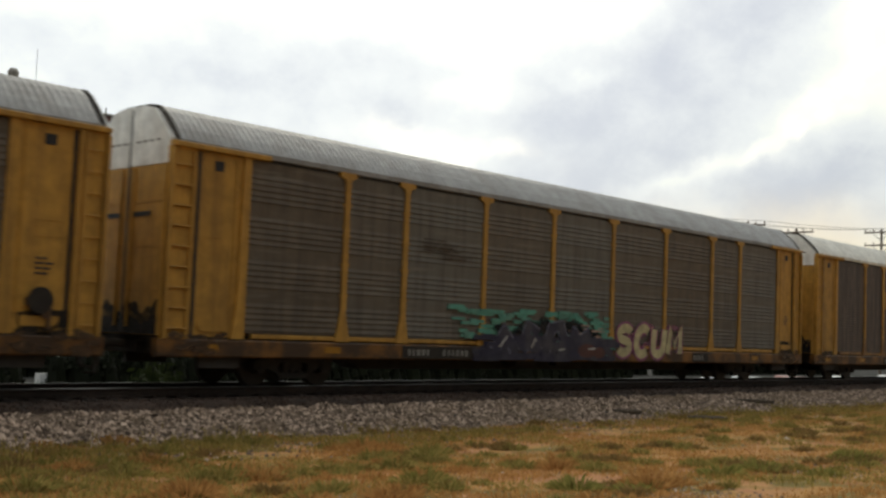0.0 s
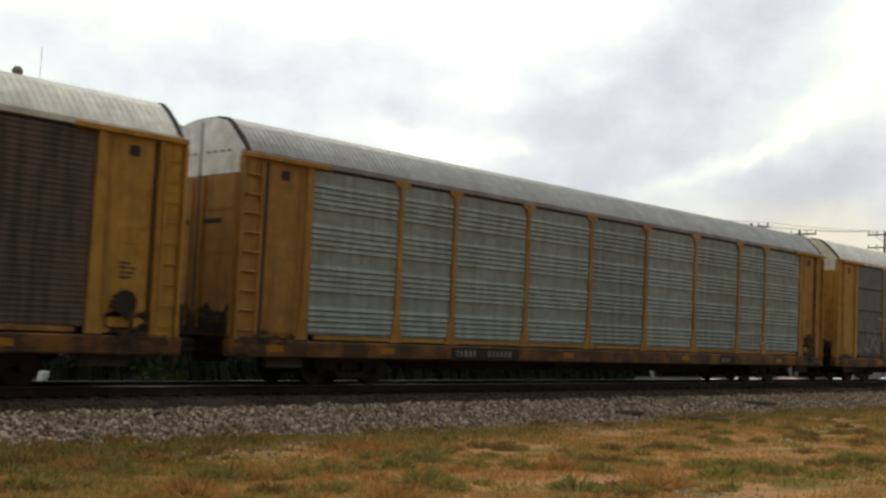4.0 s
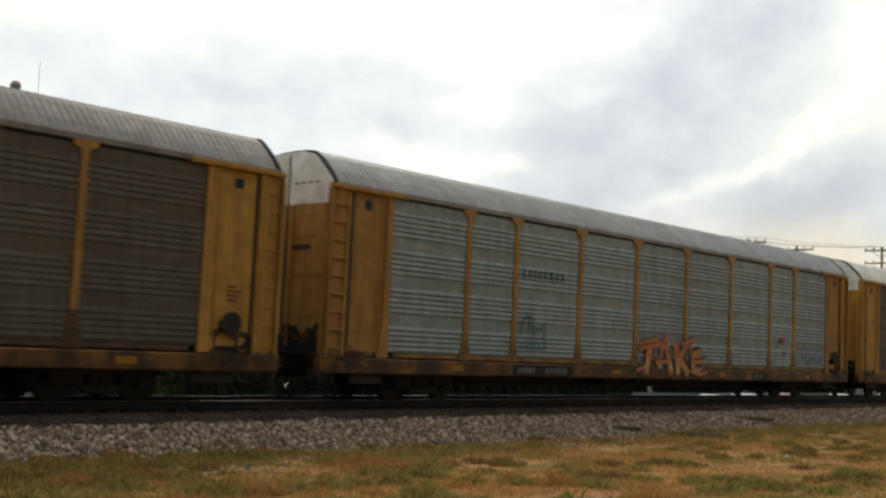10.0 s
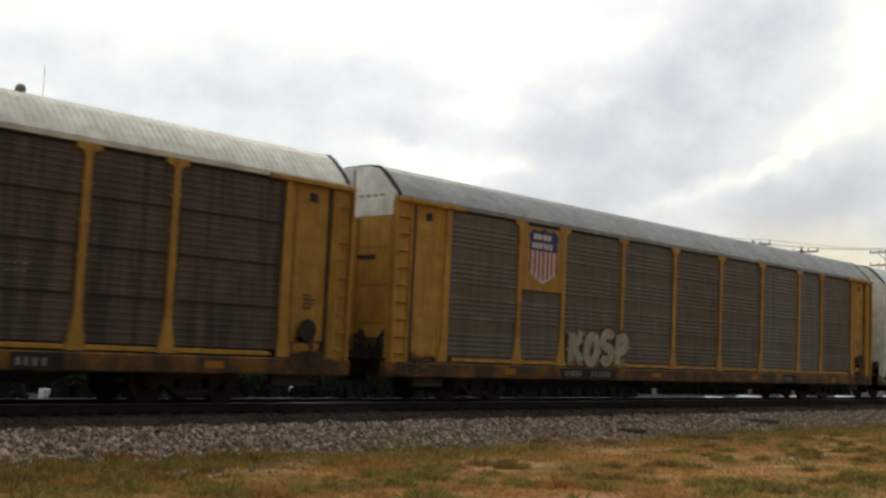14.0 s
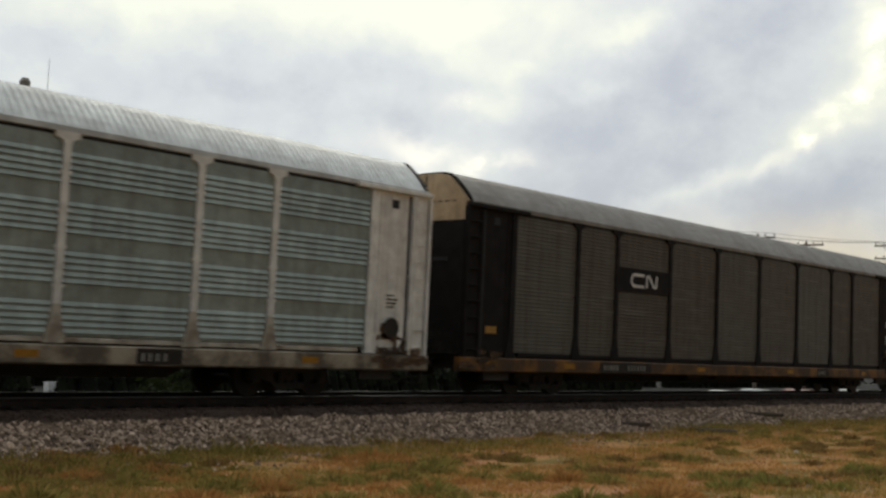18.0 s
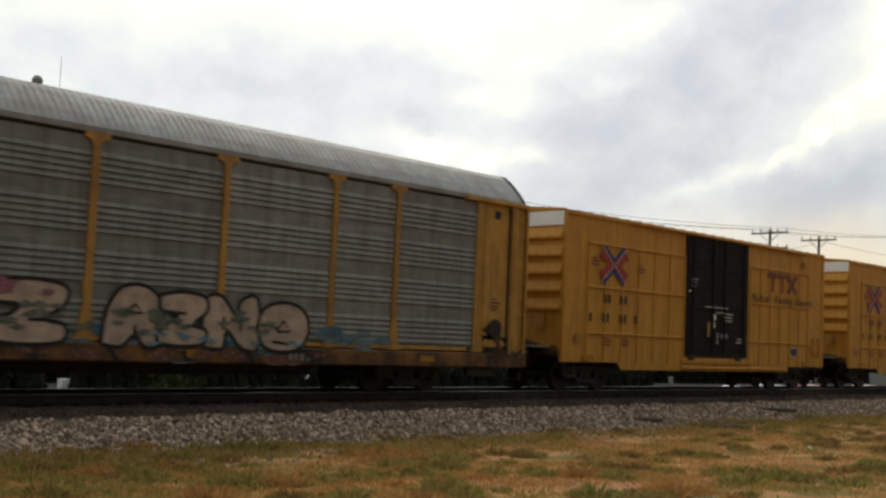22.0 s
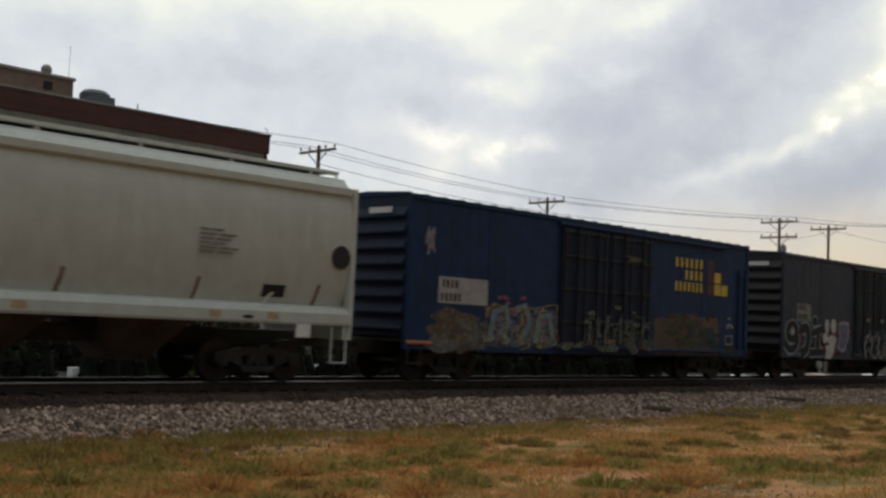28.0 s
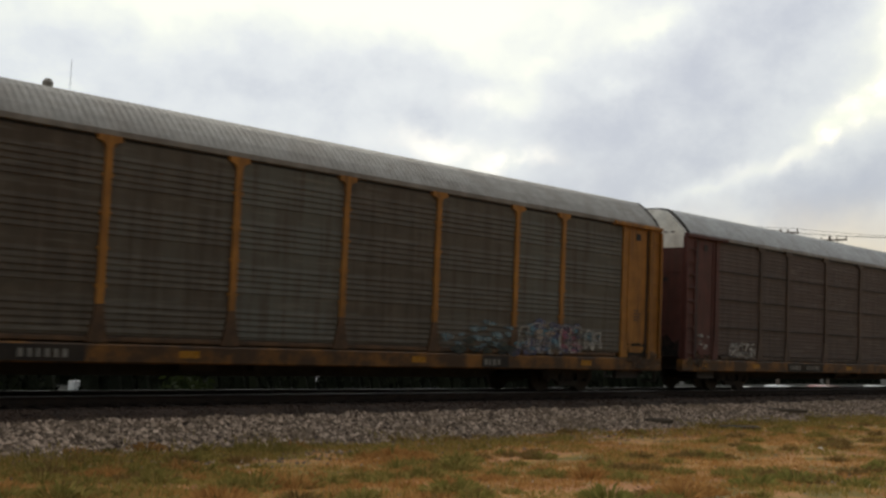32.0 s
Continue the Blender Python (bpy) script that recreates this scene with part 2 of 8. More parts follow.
TAN = material("faded_tan_paint", (0.50, 0.36, 0.22), dirt=(0.30, 0.19, 0.10), dirt_amount=0.5, streak=True)
OFFWHITE = material("off_white_paint", (0.74, 0.69, 0.57), dirt=(0.48, 0.41, 0.31), dirt_amount=0.5, streak=True)
BLACK = material("black_paint", (0.019, 0.017, 0.017), vary=0.3, dirt=(0.022, 0.018, 0.015), dirt_amount=0.4, rough=0.75, spec=0.1)
MAROON = material("maroon_paint", (0.10, 0.035, 0.03), dirt=(0.05, 0.025, 0.02), dirt_amount=0.6, streak=True)
RED_BOX = material("red_brown_paint", (0.118, 0.0155, 0.0095), dirt=(0.045, 0.011, 0.008), dirt_amount=0.85, streak=True)
BLUE_BOX = material("dark_blue_paint", (0.013, 0.038, 0.100), dirt=(0.016, 0.026, 0.050), dirt_amount=0.7, streak=True, spec=0.2)
FADED_BOX = material("faded_grey_blue_paint", (0.043, 0.055, 0.080), dirt=(0.031, 0.036, 0.048), dirt_amount=0.7, streak=True, spec=0.22)
HOPPER = material("light_grey_hopper_paint", (0.56, 0.59, 0.54), dirt=(0.46, 0.475, 0.425), dirt_amount=0.4, streak=True, vary=0.08, bump=0.05)
STRIPE = material("rust_orange_paint", (0.17, 0.10, 0.06), dirt=(0.2, 0.09, 0.05), dirt_amount=0.5)
UNDER = material("sooty_underframe_steel", (0.044, 0.037, 0.031), vary=0.35, dirt=(0.028, 0.018, 0.012), dirt_amount=0.5, rough=0.8)
WHEEL = material("worn_wheel_steel", (0.030, 0.024, 0.020), rough=0.5, metal=0.5)
SIGN_WHITE = material("lettering_white", (0.66, 0.65, 0.62), vary=0.12, bump=0)
# also stands for the shade in slots, gaps and the office ground floor
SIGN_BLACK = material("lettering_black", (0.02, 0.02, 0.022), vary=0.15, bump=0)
SIGN_RED = material("lettering_red", (0.33, 0.035, 0.03), vary=0.15, bump=0)
SIGN_MAROON = material("lettering_maroon", (0.17, 0.035, 0.03), vary=0.15, bump=0)
SIGN_BLUE = material("lettering_blue", (0.03, 0.045, 0.16), vary=0.15, bump=0)
SIGN_YELLOW = material("lettering_yellow", (0.60, 0.44, 0.05), vary=0.15, bump=0)
SIGN_GREEN = material("lettering_green", (0.025, 0.10, 0.06), vary=0.15, bump=0)
REFLECT = material("reflective_yellow_tape", (0.36, 0.165, 0.02), vary=0.15, bump=0, rough=0.3)


def spray(name, color):
    return material("spray_" + name, color, vary=0.3, grain=(4, 60), bump=0.05, dirt=(0.14, 0.13, 0.12), dirt_amount=0.35)


TEAL, CREAM, PINK = spray("teal", (0.09, 0.30, 0.23)), spray("cream", (0.52, 0.45, 0.25)), spray("pink", (0.34, 0.12, 0.18))
SKYBLUE, ORANGE, PALE, INK = spray("sky_blue", (0.14, 0.30, 0.38)), spray("orange", (0.56, 0.17, 0.06)), spray("pale", (0.48, 0.46, 0.43)), material("spray_ink", (0.010, 0.009, 0.010), vary=0.3, rough=0.7)
LILAC, SALMON, FADE_BLUE = spray("lilac", (0.27, 0.25, 0.31)), spray("salmon", (0.46, 0.30, 0.24)), spray("faded_blue", (0.15, 0.24, 0.29))
RAIL = material("rail_steel", (0.045, 0.028, 0.02), rough=0.7, vary=0.35, dirt=(0.03, 0.022, 0.018), dirt_amount=0.6)
RAIL_TOP = material("polished_rail_head", (0.26, 0.25, 0.24), rough=0.42, metal=0.9, vary=0.1, bump=0.02)
TIE = material("creosoted_timber", (0.03, 0.02, 0.015), rough=0.9, vary=0.4, bump=0.4, per_piece=0.25)

# ---- mesh helpers ----


class Mesh:
    """Collects faces; every piece is closed."""

    def __init__(self):
        self.v, self.f = [], []

    def add(self, verts, faces):
        o = len(self.v)
        self.v.extend(tuple(p) for p in verts)
        self.f.extend(tuple(o + i for i in f) for f in faces)
        return self

    def box(self, x0, x1, y0, y1, z0, z1):
        return self.add([(x, y, z) for x in (x0, x1) for y in (y0, y1) for z in (z0, z1)],
                        [(0, 1, 3, 2), (4, 6, 7, 5), (0, 4, 5, 1), (2, 3, 7, 6), (0, 2, 6, 4), (1, 5, 7, 3)])

    def prism(self, axis, pts, lo, hi):
        """Extrudes a polygon along an axis; pts are the other two coordinates in order."""
        n = len(pts)

        def at(p, a):
            return {"x": (a, p[0], p[1]), "y": (p[0], a, p[1]), "z": (p[0], p[1], a)}[axis]

        verts = [at(p, lo) for p in pts] + [at(p, hi) for p in pts]
        faces = [(i, (i + 1) % n, n + (i + 1) % n, n + i) for i in range(n)]
        return self.add(verts, faces + [tuple(range(n))[::-1], tuple(range(n, 2 * n))])

    def bar(self, axis, lo, hi, a0, a1, b0, b1, c=0.012):
        """A bar with chamfered long edges."""
        return self.prism(axis, [(a0 + c, b0), (a1 - c, b0), (a1, b0 + c), (a1, b1 - c), (a1 - c, b1), (a0 + c, b1), (a0, b1 - c), (a0, b0 + c)], lo, hi)

    def cyl(self, p0, p1, r0, r1=None, n=10):
        p0, p1 = Vector(p0), Vector(p1)
        r1 = r0 if r1 is None else r1
        q = (p1 - p0).to_track_quat("Z", "Y")
        ring = [q @ Vector((math.cos(a), math.sin(a), 0)) for a in (2 * math.pi * i / n for i in range(n))]
        return self.add([p0 + r0 * d for d in ring] + [p1 + r1 * d for d in ring],
                        [(i, (i + 1) % n, n + (i + 1) % n, n + i) for i in range(n)] + [tuple(range(n))[::-1], tuple(range(n, 2 * n))])

    def ribbon(self, pts, width, y, thick=0.004):
        """A painted stroke on an upright face: (x, z) points, a flat slab at depth y."""
        pts = [Vector(p) for p in pts]
        left, right = [], []
        for i, p in enumerate(pts):
            t = (pts[min(i + 1, len(pts) - 1)] - pts[max(i - 1, 0)]).normalized()
            s = Vector((-t.y, t.x)) * width / 2
            left.append(p + s), right.append(p - s)
        n = len(pts)
        verts = [(p.x, y, p.y) for p in left] + [(p.x, y, p.y) for p in right] + [(p.x, y + thick, p.y) for p in left] + [(p.x, y + thick, p.y) for p in right]
        faces = []
        for i in range(n - 1):
            faces += [(i, i + 1, n + i + 1, n + i), (2 * n + i, 3 * n + i, 3 * n + i + 1, 2 * n + i + 1), (i, 2 * n + i, 2 * n + i + 1, i + 1), (n + i, n + i + 1, 3 * n + i + 1, 3 * n + i)]
        faces += [(0, n, 3 * n, 2 * n), (n - 1, 3 * n - 1, 4 * n - 1, 2 * n - 1)]
        return self.add(verts, faces)

    def plate(self, pts, y, thick=0.004):
        """A flat painted or riveted shape on an upright face, from its (x, z) outline."""
        return self.prism("y", pts, y, y + thick)

    def data(self, name, mat=None, smooth=False):
        me = bpy.data.meshes.new(name)
        me.from_pydata(self.v, [], self.f)
        if smooth:
            me.polygons.foreach_set("use_smooth", [True] * len(me.polygons))
        me.materials.append(mat)
        me.update()
        return me


def part(name, mesh, mat, parent, label="", smooth=False, at=None):
    """Links a mesh as ONE object under a thing or a part; shared mesh data takes its own material by slot."""
    me = mesh.data(name, None, smooth) if isinstance(mesh, Mesh) else mesh
    ob = new(name, me)
    if mat is not None:
        ob.material_slots[0].link = "OBJECT"
        ob.material_slots[0].material = mat
    ob.parent = parent
    if at is not None:
        ob.matrix_local = at
    if label:
        ob["label"] = label
    return ob


def thing(name, label, category, m=None, group="", kind=""):
    ob = tagged(new(name), label, category, group, kind)
    if m is not None:
        ob.matrix_world = m
    return ob


def solid(name, mesh, mat, label, category, group="", kind="", smooth=False):
    return tagged(part(name, mesh, mat, None, "", smooth), label, category, group, kind)


def arc(cx, cz, rx, rz, a0, a1, n=10):
    return [(cx + rx * math.cos(radians(a0 + (a1 - a0) * i / n)), cz + rz * math.sin(radians(a0 + (a1 - a0) * i / n))) for i in range(n + 1)]


_shared = {}


def shared(key, build):
    if key not in _shared:
        _shared[key] = build().data(key)
    return _shared[key]


TURNED = Matrix.Rotation(math.pi, 4, "Z")


def lettering(name, text, size, mat, parent, x, z, y, spread=1.0, label=""):
    """Words in the built-in font on a face that looks to -y."""
    cu = bpy.data.curves.new(name, "FONT")
    cu.body, cu.size, cu.extrude, cu.resolution_u, cu.space_character = text, size, 0.002, 3, spread
    tmp = new("tmp", cu)
    bpy.context.view_layer.update()
    me = bpy.data.meshes.new_from_object(tmp.evaluated_get(bpy.context.evaluated_depsgraph_get()))
    bpy.data.objects.remove(tmp)
    me.materials.clear()
    me.materials.append(None)
    return part(name, me, mat, parent, label, at=Matrix.Translation((x, y, z)) @ Matrix.Rotation(math.pi / 2, 4, "X"))


def bars(mesh, x, z, y, widths, h, gap=0.035):
    """Unreadable or withheld characters: one upright bar each."""
    for w in widths:
        if w > 0:
            mesh.box(x, x + w, y, y + 0.004, z, z + h)
        x += abs(w) + gap
    return mesh

# ---- ground, track bed ----


def ground_height(x, y):
    """Rises to the camera's verge, dips at the foot of the ballast, falls away beyond the track."""
    pts = ((-50, 0.55), (2, 0.5), (9, 0.22), (15.6, 0.0), (24.5, 0.0), (27, -0.6), (32, -1.58), (46, -1.72), (2000, -1.75))
    z = float(np.interp(y, [p[0] for p in pts], [p[1] for p in pts]))
    if -40 < y < 60 and -60 < x < 160:
        z += 0.05 * noise.noise((x * 0.35, y * 0.35, 0)) + 0.025 * noise.noise((x * 1.3, y * 1.3, 3))
    return z


def ground_material():
    m = bpy.data.materials.new("dry_verge_soil")
    m.use_nodes = True
    k = Nodes(m.node_tree)
    co = k.n("ShaderNodeTexCoord").outputs["Object"]
    sep = k.n("ShaderNodeSeparateXYZ")
    k.put(sep.inputs[0], co)
    big, mid, small = k.noise(co, 0.45, 5), k.noise(co, 1.6, 5, 0.6), k.noise(co, 22, 4, 0.65)
    soil = k.mix(k.ramp(mid, 0.35, 0.65), (0.39, 0.182, 0.085), (0.54, 0.285, 0.145))
    straw = k.mix(k.ramp(small, 0.3, 0.7), (0.35, 0.178, 0.055), (0.48, 0.262, 0.09))
    green = k.mix(k.ramp(small, 0.3, 0.7), (0.15, 0.115, 0.034), (0.24, 0.175, 0.055))
    col = k.mix(k.ramp(k.math("ADD", k.math("MULTIPLY", big, 0.5), k.math("MULTIPLY", mid, 0.5)), 0.40, 0.56), soil, straw)
    col = k.mix(k.ramp(k.noise(k.scaled(co, 1, 1.3, 1), 1.1, 5, 0.6), 0.47, 0.60), col, green)
    grit = k.math("MULTIPLY", k.ramp(k.noise(co, 60, 2), 0.62, 0.70), k.ramp(big, 0.45, 0.6))
    col = k.mix(k.math("MULTIPLY", grit, 0.4), col, (0.42, 0.34, 0.26))
    lot = k.mix(k.ramp(mid, 0.3, 0.7), (0.024, 0.030, 0.012), (0.042, 0.048, 0.018))
    col = k.mix(k.ramp(sep.outputs[1], 23.0, 26.0), col, lot)
    asphalt = k.mix(mid, (0.026, 0.026, 0.023), (0.040, 0.039, 0.035))
    col = k.mix(k.ramp(sep.outputs[1], 31.5, 32.0), col, asphalt)
    col = k.mix(k.ramp(sep.outputs[1], 120, 140), col, lot)
    b, bp, out = k.n("ShaderNodeBsdfPrincipled"), k.n("ShaderNodeBump"), k.n("ShaderNodeOutputMaterial")
    k.put(b.inputs["Base Color"], col)
    b.inputs["Roughness"].default_value = 0.95
    b.inputs["Specular IOR Level"].default_value = 0.15
    bp.inputs["Strength"].default_value, bp.inputs["Distance"].default_value = 0.7, 0.04
    k.put(bp.inputs["Height"], k.math("ADD", mid, k.math("MULTIPLY", small, 0.6)))
    k.put(b.inputs["Normal"], bp.outputs[0])
    k.put(out.inputs[0], b.outputs[0])
    return m


def stops(*spans):
    out = []
    for a, b, s in spans:
        out += list(np.arange(a, b, s))
    return out + [spans[-1][1]]


def make_ground():
    xs = stops((-1500, -100, 200), (-100, -6, 8), (-6, 46, 0.3), (46, 160, 3), (160, 1600, 160))
    ys = stops((-600, -40, 80), (-40, 0, 5), (0, 17, 0.25), (17, 48, 1.0), (48, 160, 14), (160, 2000, 180))
    verts = [(x, y, ground_height(x, y)) for x in xs for y in ys]
    n = len(ys)
    faces = [(i * n + j, (i + 1) * n + j, (i + 1) * n + j + 1, i * n + j + 1) for i in range(len(xs) - 1) for j in range(n - 1)]
    return solid("ground", Mesh().add(verts, faces), ground_material(), "dry grassy verge of brown soil along the track", "ground", kind="structure", smooth=True)


make_ground()
# rust stains, with the train's shade also worked into the base colour
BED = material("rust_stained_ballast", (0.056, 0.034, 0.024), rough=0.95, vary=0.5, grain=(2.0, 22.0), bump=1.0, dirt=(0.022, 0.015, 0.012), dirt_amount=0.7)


def bed_top(y):
    """Height of the ballast surface across the track."""
    d = abs(y - TRACK_Y)
    return float(np.interp(d, (0, 1.55, 1.75, 4.3, 4.6), (0.49, 0.49, 0.44, -0.02, -0.12)))


def make_bed():
    xs = stops((-400, -20, 20), (-20, 100, 0.5), (100, 1200, 40))
    ys = [TRACK_Y + d for d in (-4.6, -4.3, -3.7, -3.1, -2.5, -2.0, -1.75, -1.55, -0.8, 0, 0.8, 1.55, 1.75, 2.5, 3.4, 4.3, 4.6)]
    verts = [(x, y + 0.12 * noise.noise((x * 0.8, y, 5)), bed_top(y) + (0.03 * noise.noise((x * 1.5, y * 2, 8)) if abs(y - TRACK_Y) > 1.6 else 0)) for x in xs for y in ys]
    n = len(ys)
    faces = [(i * n + j, (i + 1) * n + j, (i + 1) * n + j + 1, i * n + j + 1) for i in range(len(xs) - 1) for j in range(n - 1)]
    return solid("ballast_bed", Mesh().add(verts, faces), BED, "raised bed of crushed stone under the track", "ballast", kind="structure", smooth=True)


make_bed()

STONE = bpy.data.materials.new("crushed_stone")


def stone_material():
    STONE.use_nodes = True
    k = Nodes(STONE.node_tree)
    rnd = k.n("ShaderNodeNewGeometry").outputs["Random Per Island"]
    co = k.n("ShaderNodeTexCoord").outputs["Object"]
    col = k.mix(k.math("POWER", rnd, 1.9), (0.105, 0.072, 0.050), (0.82, 0.61, 0.47))
    col = k.mix(k.math("MULTIPLY", k.ramp(k.noise(co, 0.5, 5), 0.45, 0.65), 0.5), col, (0.19, 0.13, 0.075))
    b, out = k.n("ShaderNodeBsdfPrincipled"), k.n("ShaderNodeOutputMaterial")
    k.put(b.inputs["Base Color"], k.mix(k.math("MULTIPLY", k.noise(co, 50, 3), 0.5), col, (0.13, 0.088, 0.056)))
    b.inputs["Roughness"].default_value = 0.9
    k.put(out.inputs[0], b.outputs[0])


stone_material()


def scatter_stones(count, x0, x1, place, size, seed, name, label, mat=None):
    """Angular stones: squashed octahedra with pulled corners."""
    rng = np.random.default_rng(seed)
    x = x0 + (x1 - x0) * rng.random(count) ** 1.35
    y, z = place(rng, x)
    base = np.array([(1, 0, 0), (-1, 0, 0), (0, 1, 0), (0, -1, 0), (0, 0, 1), (0, 0, -1)], float)
    tri = np.array([(0, 2, 4), (2, 1, 4), (1, 3, 4), (3, 0, 4), (2, 0, 5), (1, 2, 5), (3, 1, 5), (0, 3, 5)])
    pull = base[None] * rng.uniform(0.6, 1.25, (count, 6, 1)) + rng.uniform(-0.35, 0.35, (count, 6, 3))
    a = rng.uniform(0, 6.28, count)
    c, s = np.cos(a), np.sin(a)
    px = pull[..., 0] * c[:, None] - pull[..., 1] * s[:, None]
    py = pull[..., 0] * s[:, None] + pull[..., 1] * c[:, None]
    r = size * (0.5 + 1.3 * rng.random(count) ** 1.6)
    v = np.stack([px * r[:, None] + x[:, None], py * r[:, None] + y[:, None], pull[..., 2] * 0.75 * r[:, None] + z[:, None]], -1).reshape(-1, 3)
    f = (tri[None] + 6 * np.arange(count)[:, None, None]).reshape(-1, 3)
    me = bpy.data.meshes.new(name)
    me.from_pydata(v.tolist(), [], f.tolist())
    me.materials.append(mat or STONE)
    return tagged(new(name, me), label, "gravel", kind="stuff")


def on_bed(rng, x):
    y = TRACK_Y - 2.2 - (rng.random(len(x)) ** 1.1) * 2.6 + 0.05 * np.sin(x * 2.1) + 0.06 * np.sin(x * 5.3)
    return y, np.array([bed_top(v) for v in y]) + 0.012


def on_fringe(rng, x):
    y = TRACK_Y - 4.3 - np.abs(rng.normal(0, 1.15, len(x)))
    return y, np.array([ground_height(a, b) for a, b in zip(x, y)]) + 0.005


def on_verge(rng, x):
    y = rng.uniform(6, 14, len(x))
    return y, np.array([ground_height(a, b) for a, b in zip(x, y)]) + 0.003


def on_patch(rng, x, y0, spread):
    y = y0 + rng.normal(0, spread, len(x)) + 0.3 * np.sin(x * 1.7)
    return y, np.array([ground_height(a, b) for a, b in zip(x, y)]) + 0.003


scatter_stones(66000, 2, 95, on_bed, 0.041, 11, "ballast_stones", "loose grey and brown crushed stones on the ballast slope")
def by_rail(rng, x):
    y = TRACK_Y - rng.uniform(1.36, 2.3, len(x))
    return y, np.array([bed_top(v) for v in y]) + 0.004


# stones by the rail: oil stains plus the train's shade in their colour
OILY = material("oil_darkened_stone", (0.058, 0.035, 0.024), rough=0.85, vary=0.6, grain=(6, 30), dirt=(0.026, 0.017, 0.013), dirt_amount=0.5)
scatter_stones(12000, 2, 70, by_rail, 0.036, 16, "oily_ballast_stones", "oil-stained stones beside the rail, train's shade in their colour", OILY)
scatter_stones(7500, 3, 50, on_fringe, 0.03, 12, "strayed_stones", "scattered stones between ballast and grass")
scatter_stones(2500, 5, 30, on_verge, 0.014, 13, "gravel_litter", "fine gravel lying in the dry soil")
scatter_stones(1500, 8.5, 12, lambda rng, x: on_patch(rng, x, 6.3, 0.5), 0.016, 14, "gravel_patch", "pale gravel washed out on the verge")
scatter_stones(1500, 14.5, 19, lambda rng, x: on_patch(rng, x, 6.9, 0.45), 0.018, 15, "gravel_patch", "pale gravel washed out on the verge")


# ---- grass and weeds ----
def blade_material(name, a, b, through_light=0.55):
    m = bpy.data.materials.new(name)
    m.use_nodes = True
    k = Nodes(m.node_tree)
    rnd = k.n("ShaderNodeNewGeometry").outputs["Random Per Island"]
    p, out = k.n("ShaderNodeBsdfPrincipled"), k.n("ShaderNodeOutputMaterial")
    col = k.mix(rnd, a, b)
    k.put(p.inputs["Base Color"], col)
    p.inputs["Roughness"].default_value = 0.8
    p.inputs["Specular IOR Level"].default_value = 0.15
    thin, both = k.n("ShaderNodeBsdfTranslucent"), k.n("ShaderNodeMixShader")
    k.put(thin.inputs["Color"], col)
    both.inputs[0].default_value = through_light
    k.put(both.inputs[1], p.outputs[0])
    k.put(both.inputs[2], thin.outputs[0])
    k.put(out.inputs[0], both.outputs[0])
    return m


def scatter_grass(name, clumps, blades, height, spread, mat, seed, label, keep, x0=3.0, x1=62.0, y0=5.0, y1=15.7):
    rng = np.random.default_rng(seed)
    cx, cy = x0 + (x1 - x0) * rng.random(clumps) ** 1.4, rng.uniform(y0, y1, clumps)
    ok = np.array([keep(a, b) + 0.12 * (rng.random() - 0.5) > 0 for a, b in zip(cx, cy)])
    cx, cy = cx[ok], cy[ok]
    n = len(cx) * blades
    size = np.repeat(rng.uniform(0.5, 1.3, len(cx)), blades)
    bx = np.repeat(cx, blades) + rng.normal(0, spread, n) * size
    by = np.repeat(cy, blades) + rng.normal(0, spread, n) * size
    bz = np.array([max(ground_height(a, b), bed_top(b)) for a, b in zip(bx, by)])
    h = height * size * rng.uniform(0.5, 1.2, n)
    a = rng.uniform(0, 6.28, n)
    lean = rng.uniform(0.1, 0.8, n) * h
    w = rng.uniform(0.006, 0.013, n)
    ca, sa = np.cos(a), np.sin(a)
    v = np.empty((n, 5, 3))
    for i, (hh, ll, ww) in enumerate(((0, 0, -1), (0, 0, 1), (0.6, 0.35, 0.8), (0.6, 0.35, -0.8), (1, 1, 0))):
        v[:, i, 0] = bx + ca * lean * ll - sa * w * ww
        v[:, i, 1] = by + sa * lean * ll + ca * w * ww
        v[:, i, 2] = bz - 0.01 + h * hh
    o = 5 * np.arange(n)[:, None]
    quads, tris = (o + np.array([[0, 1, 2, 3]])).tolist(), (o + np.array([[3, 2, 4]])).tolist()
    me = bpy.data.meshes.new(name)
    me.from_pydata(v.reshape(-1, 3).tolist(), [], quads + tris)
    me.materials.append(mat)
    return tagged(new(name, me), label, "grass", kind="stuff")


def patch(s, lift, ox):
    return lambda x, y: noise.noise((x * s + ox, y * s * 1.5, 1.7)) + lift + (0.18 * max(0.0, 1 - x / 14) if ox else 0.0)


DRY = blade_material("straw_blades", (0.37, 0.188, 0.065), (0.61, 0.345, 0.128))
GREEN = blade_material("green_blades", (0.21, 0.175, 0.045), (0.44, 0.32, 0.11), 0.65)
TUFT = blade_material("tuft_blades", (0.20, 0.185, 0.05), (0.42, 0.31, 0.11), 0.7)
scatter_grass("dry_grass", 15000, 14, 0.06, 0.17, DRY, 21, "short dry straw-coloured grass on the verge", patch(0.45, 0.22, 0))
scatter_grass("green_weeds", 8000, 22, 0.075, 0.15, GREEN, 22, "low green weeds in patches on the verge", patch(0.6, -0.10, 7))
scatter_grass("green_weeds_at_ballast", 1500, 24, 0.12, 0.2, GREEN, 23, "green weeds along the foot of the ballast", patch(0.5, 0.08, 30), y0=14.0, y1=16.3)

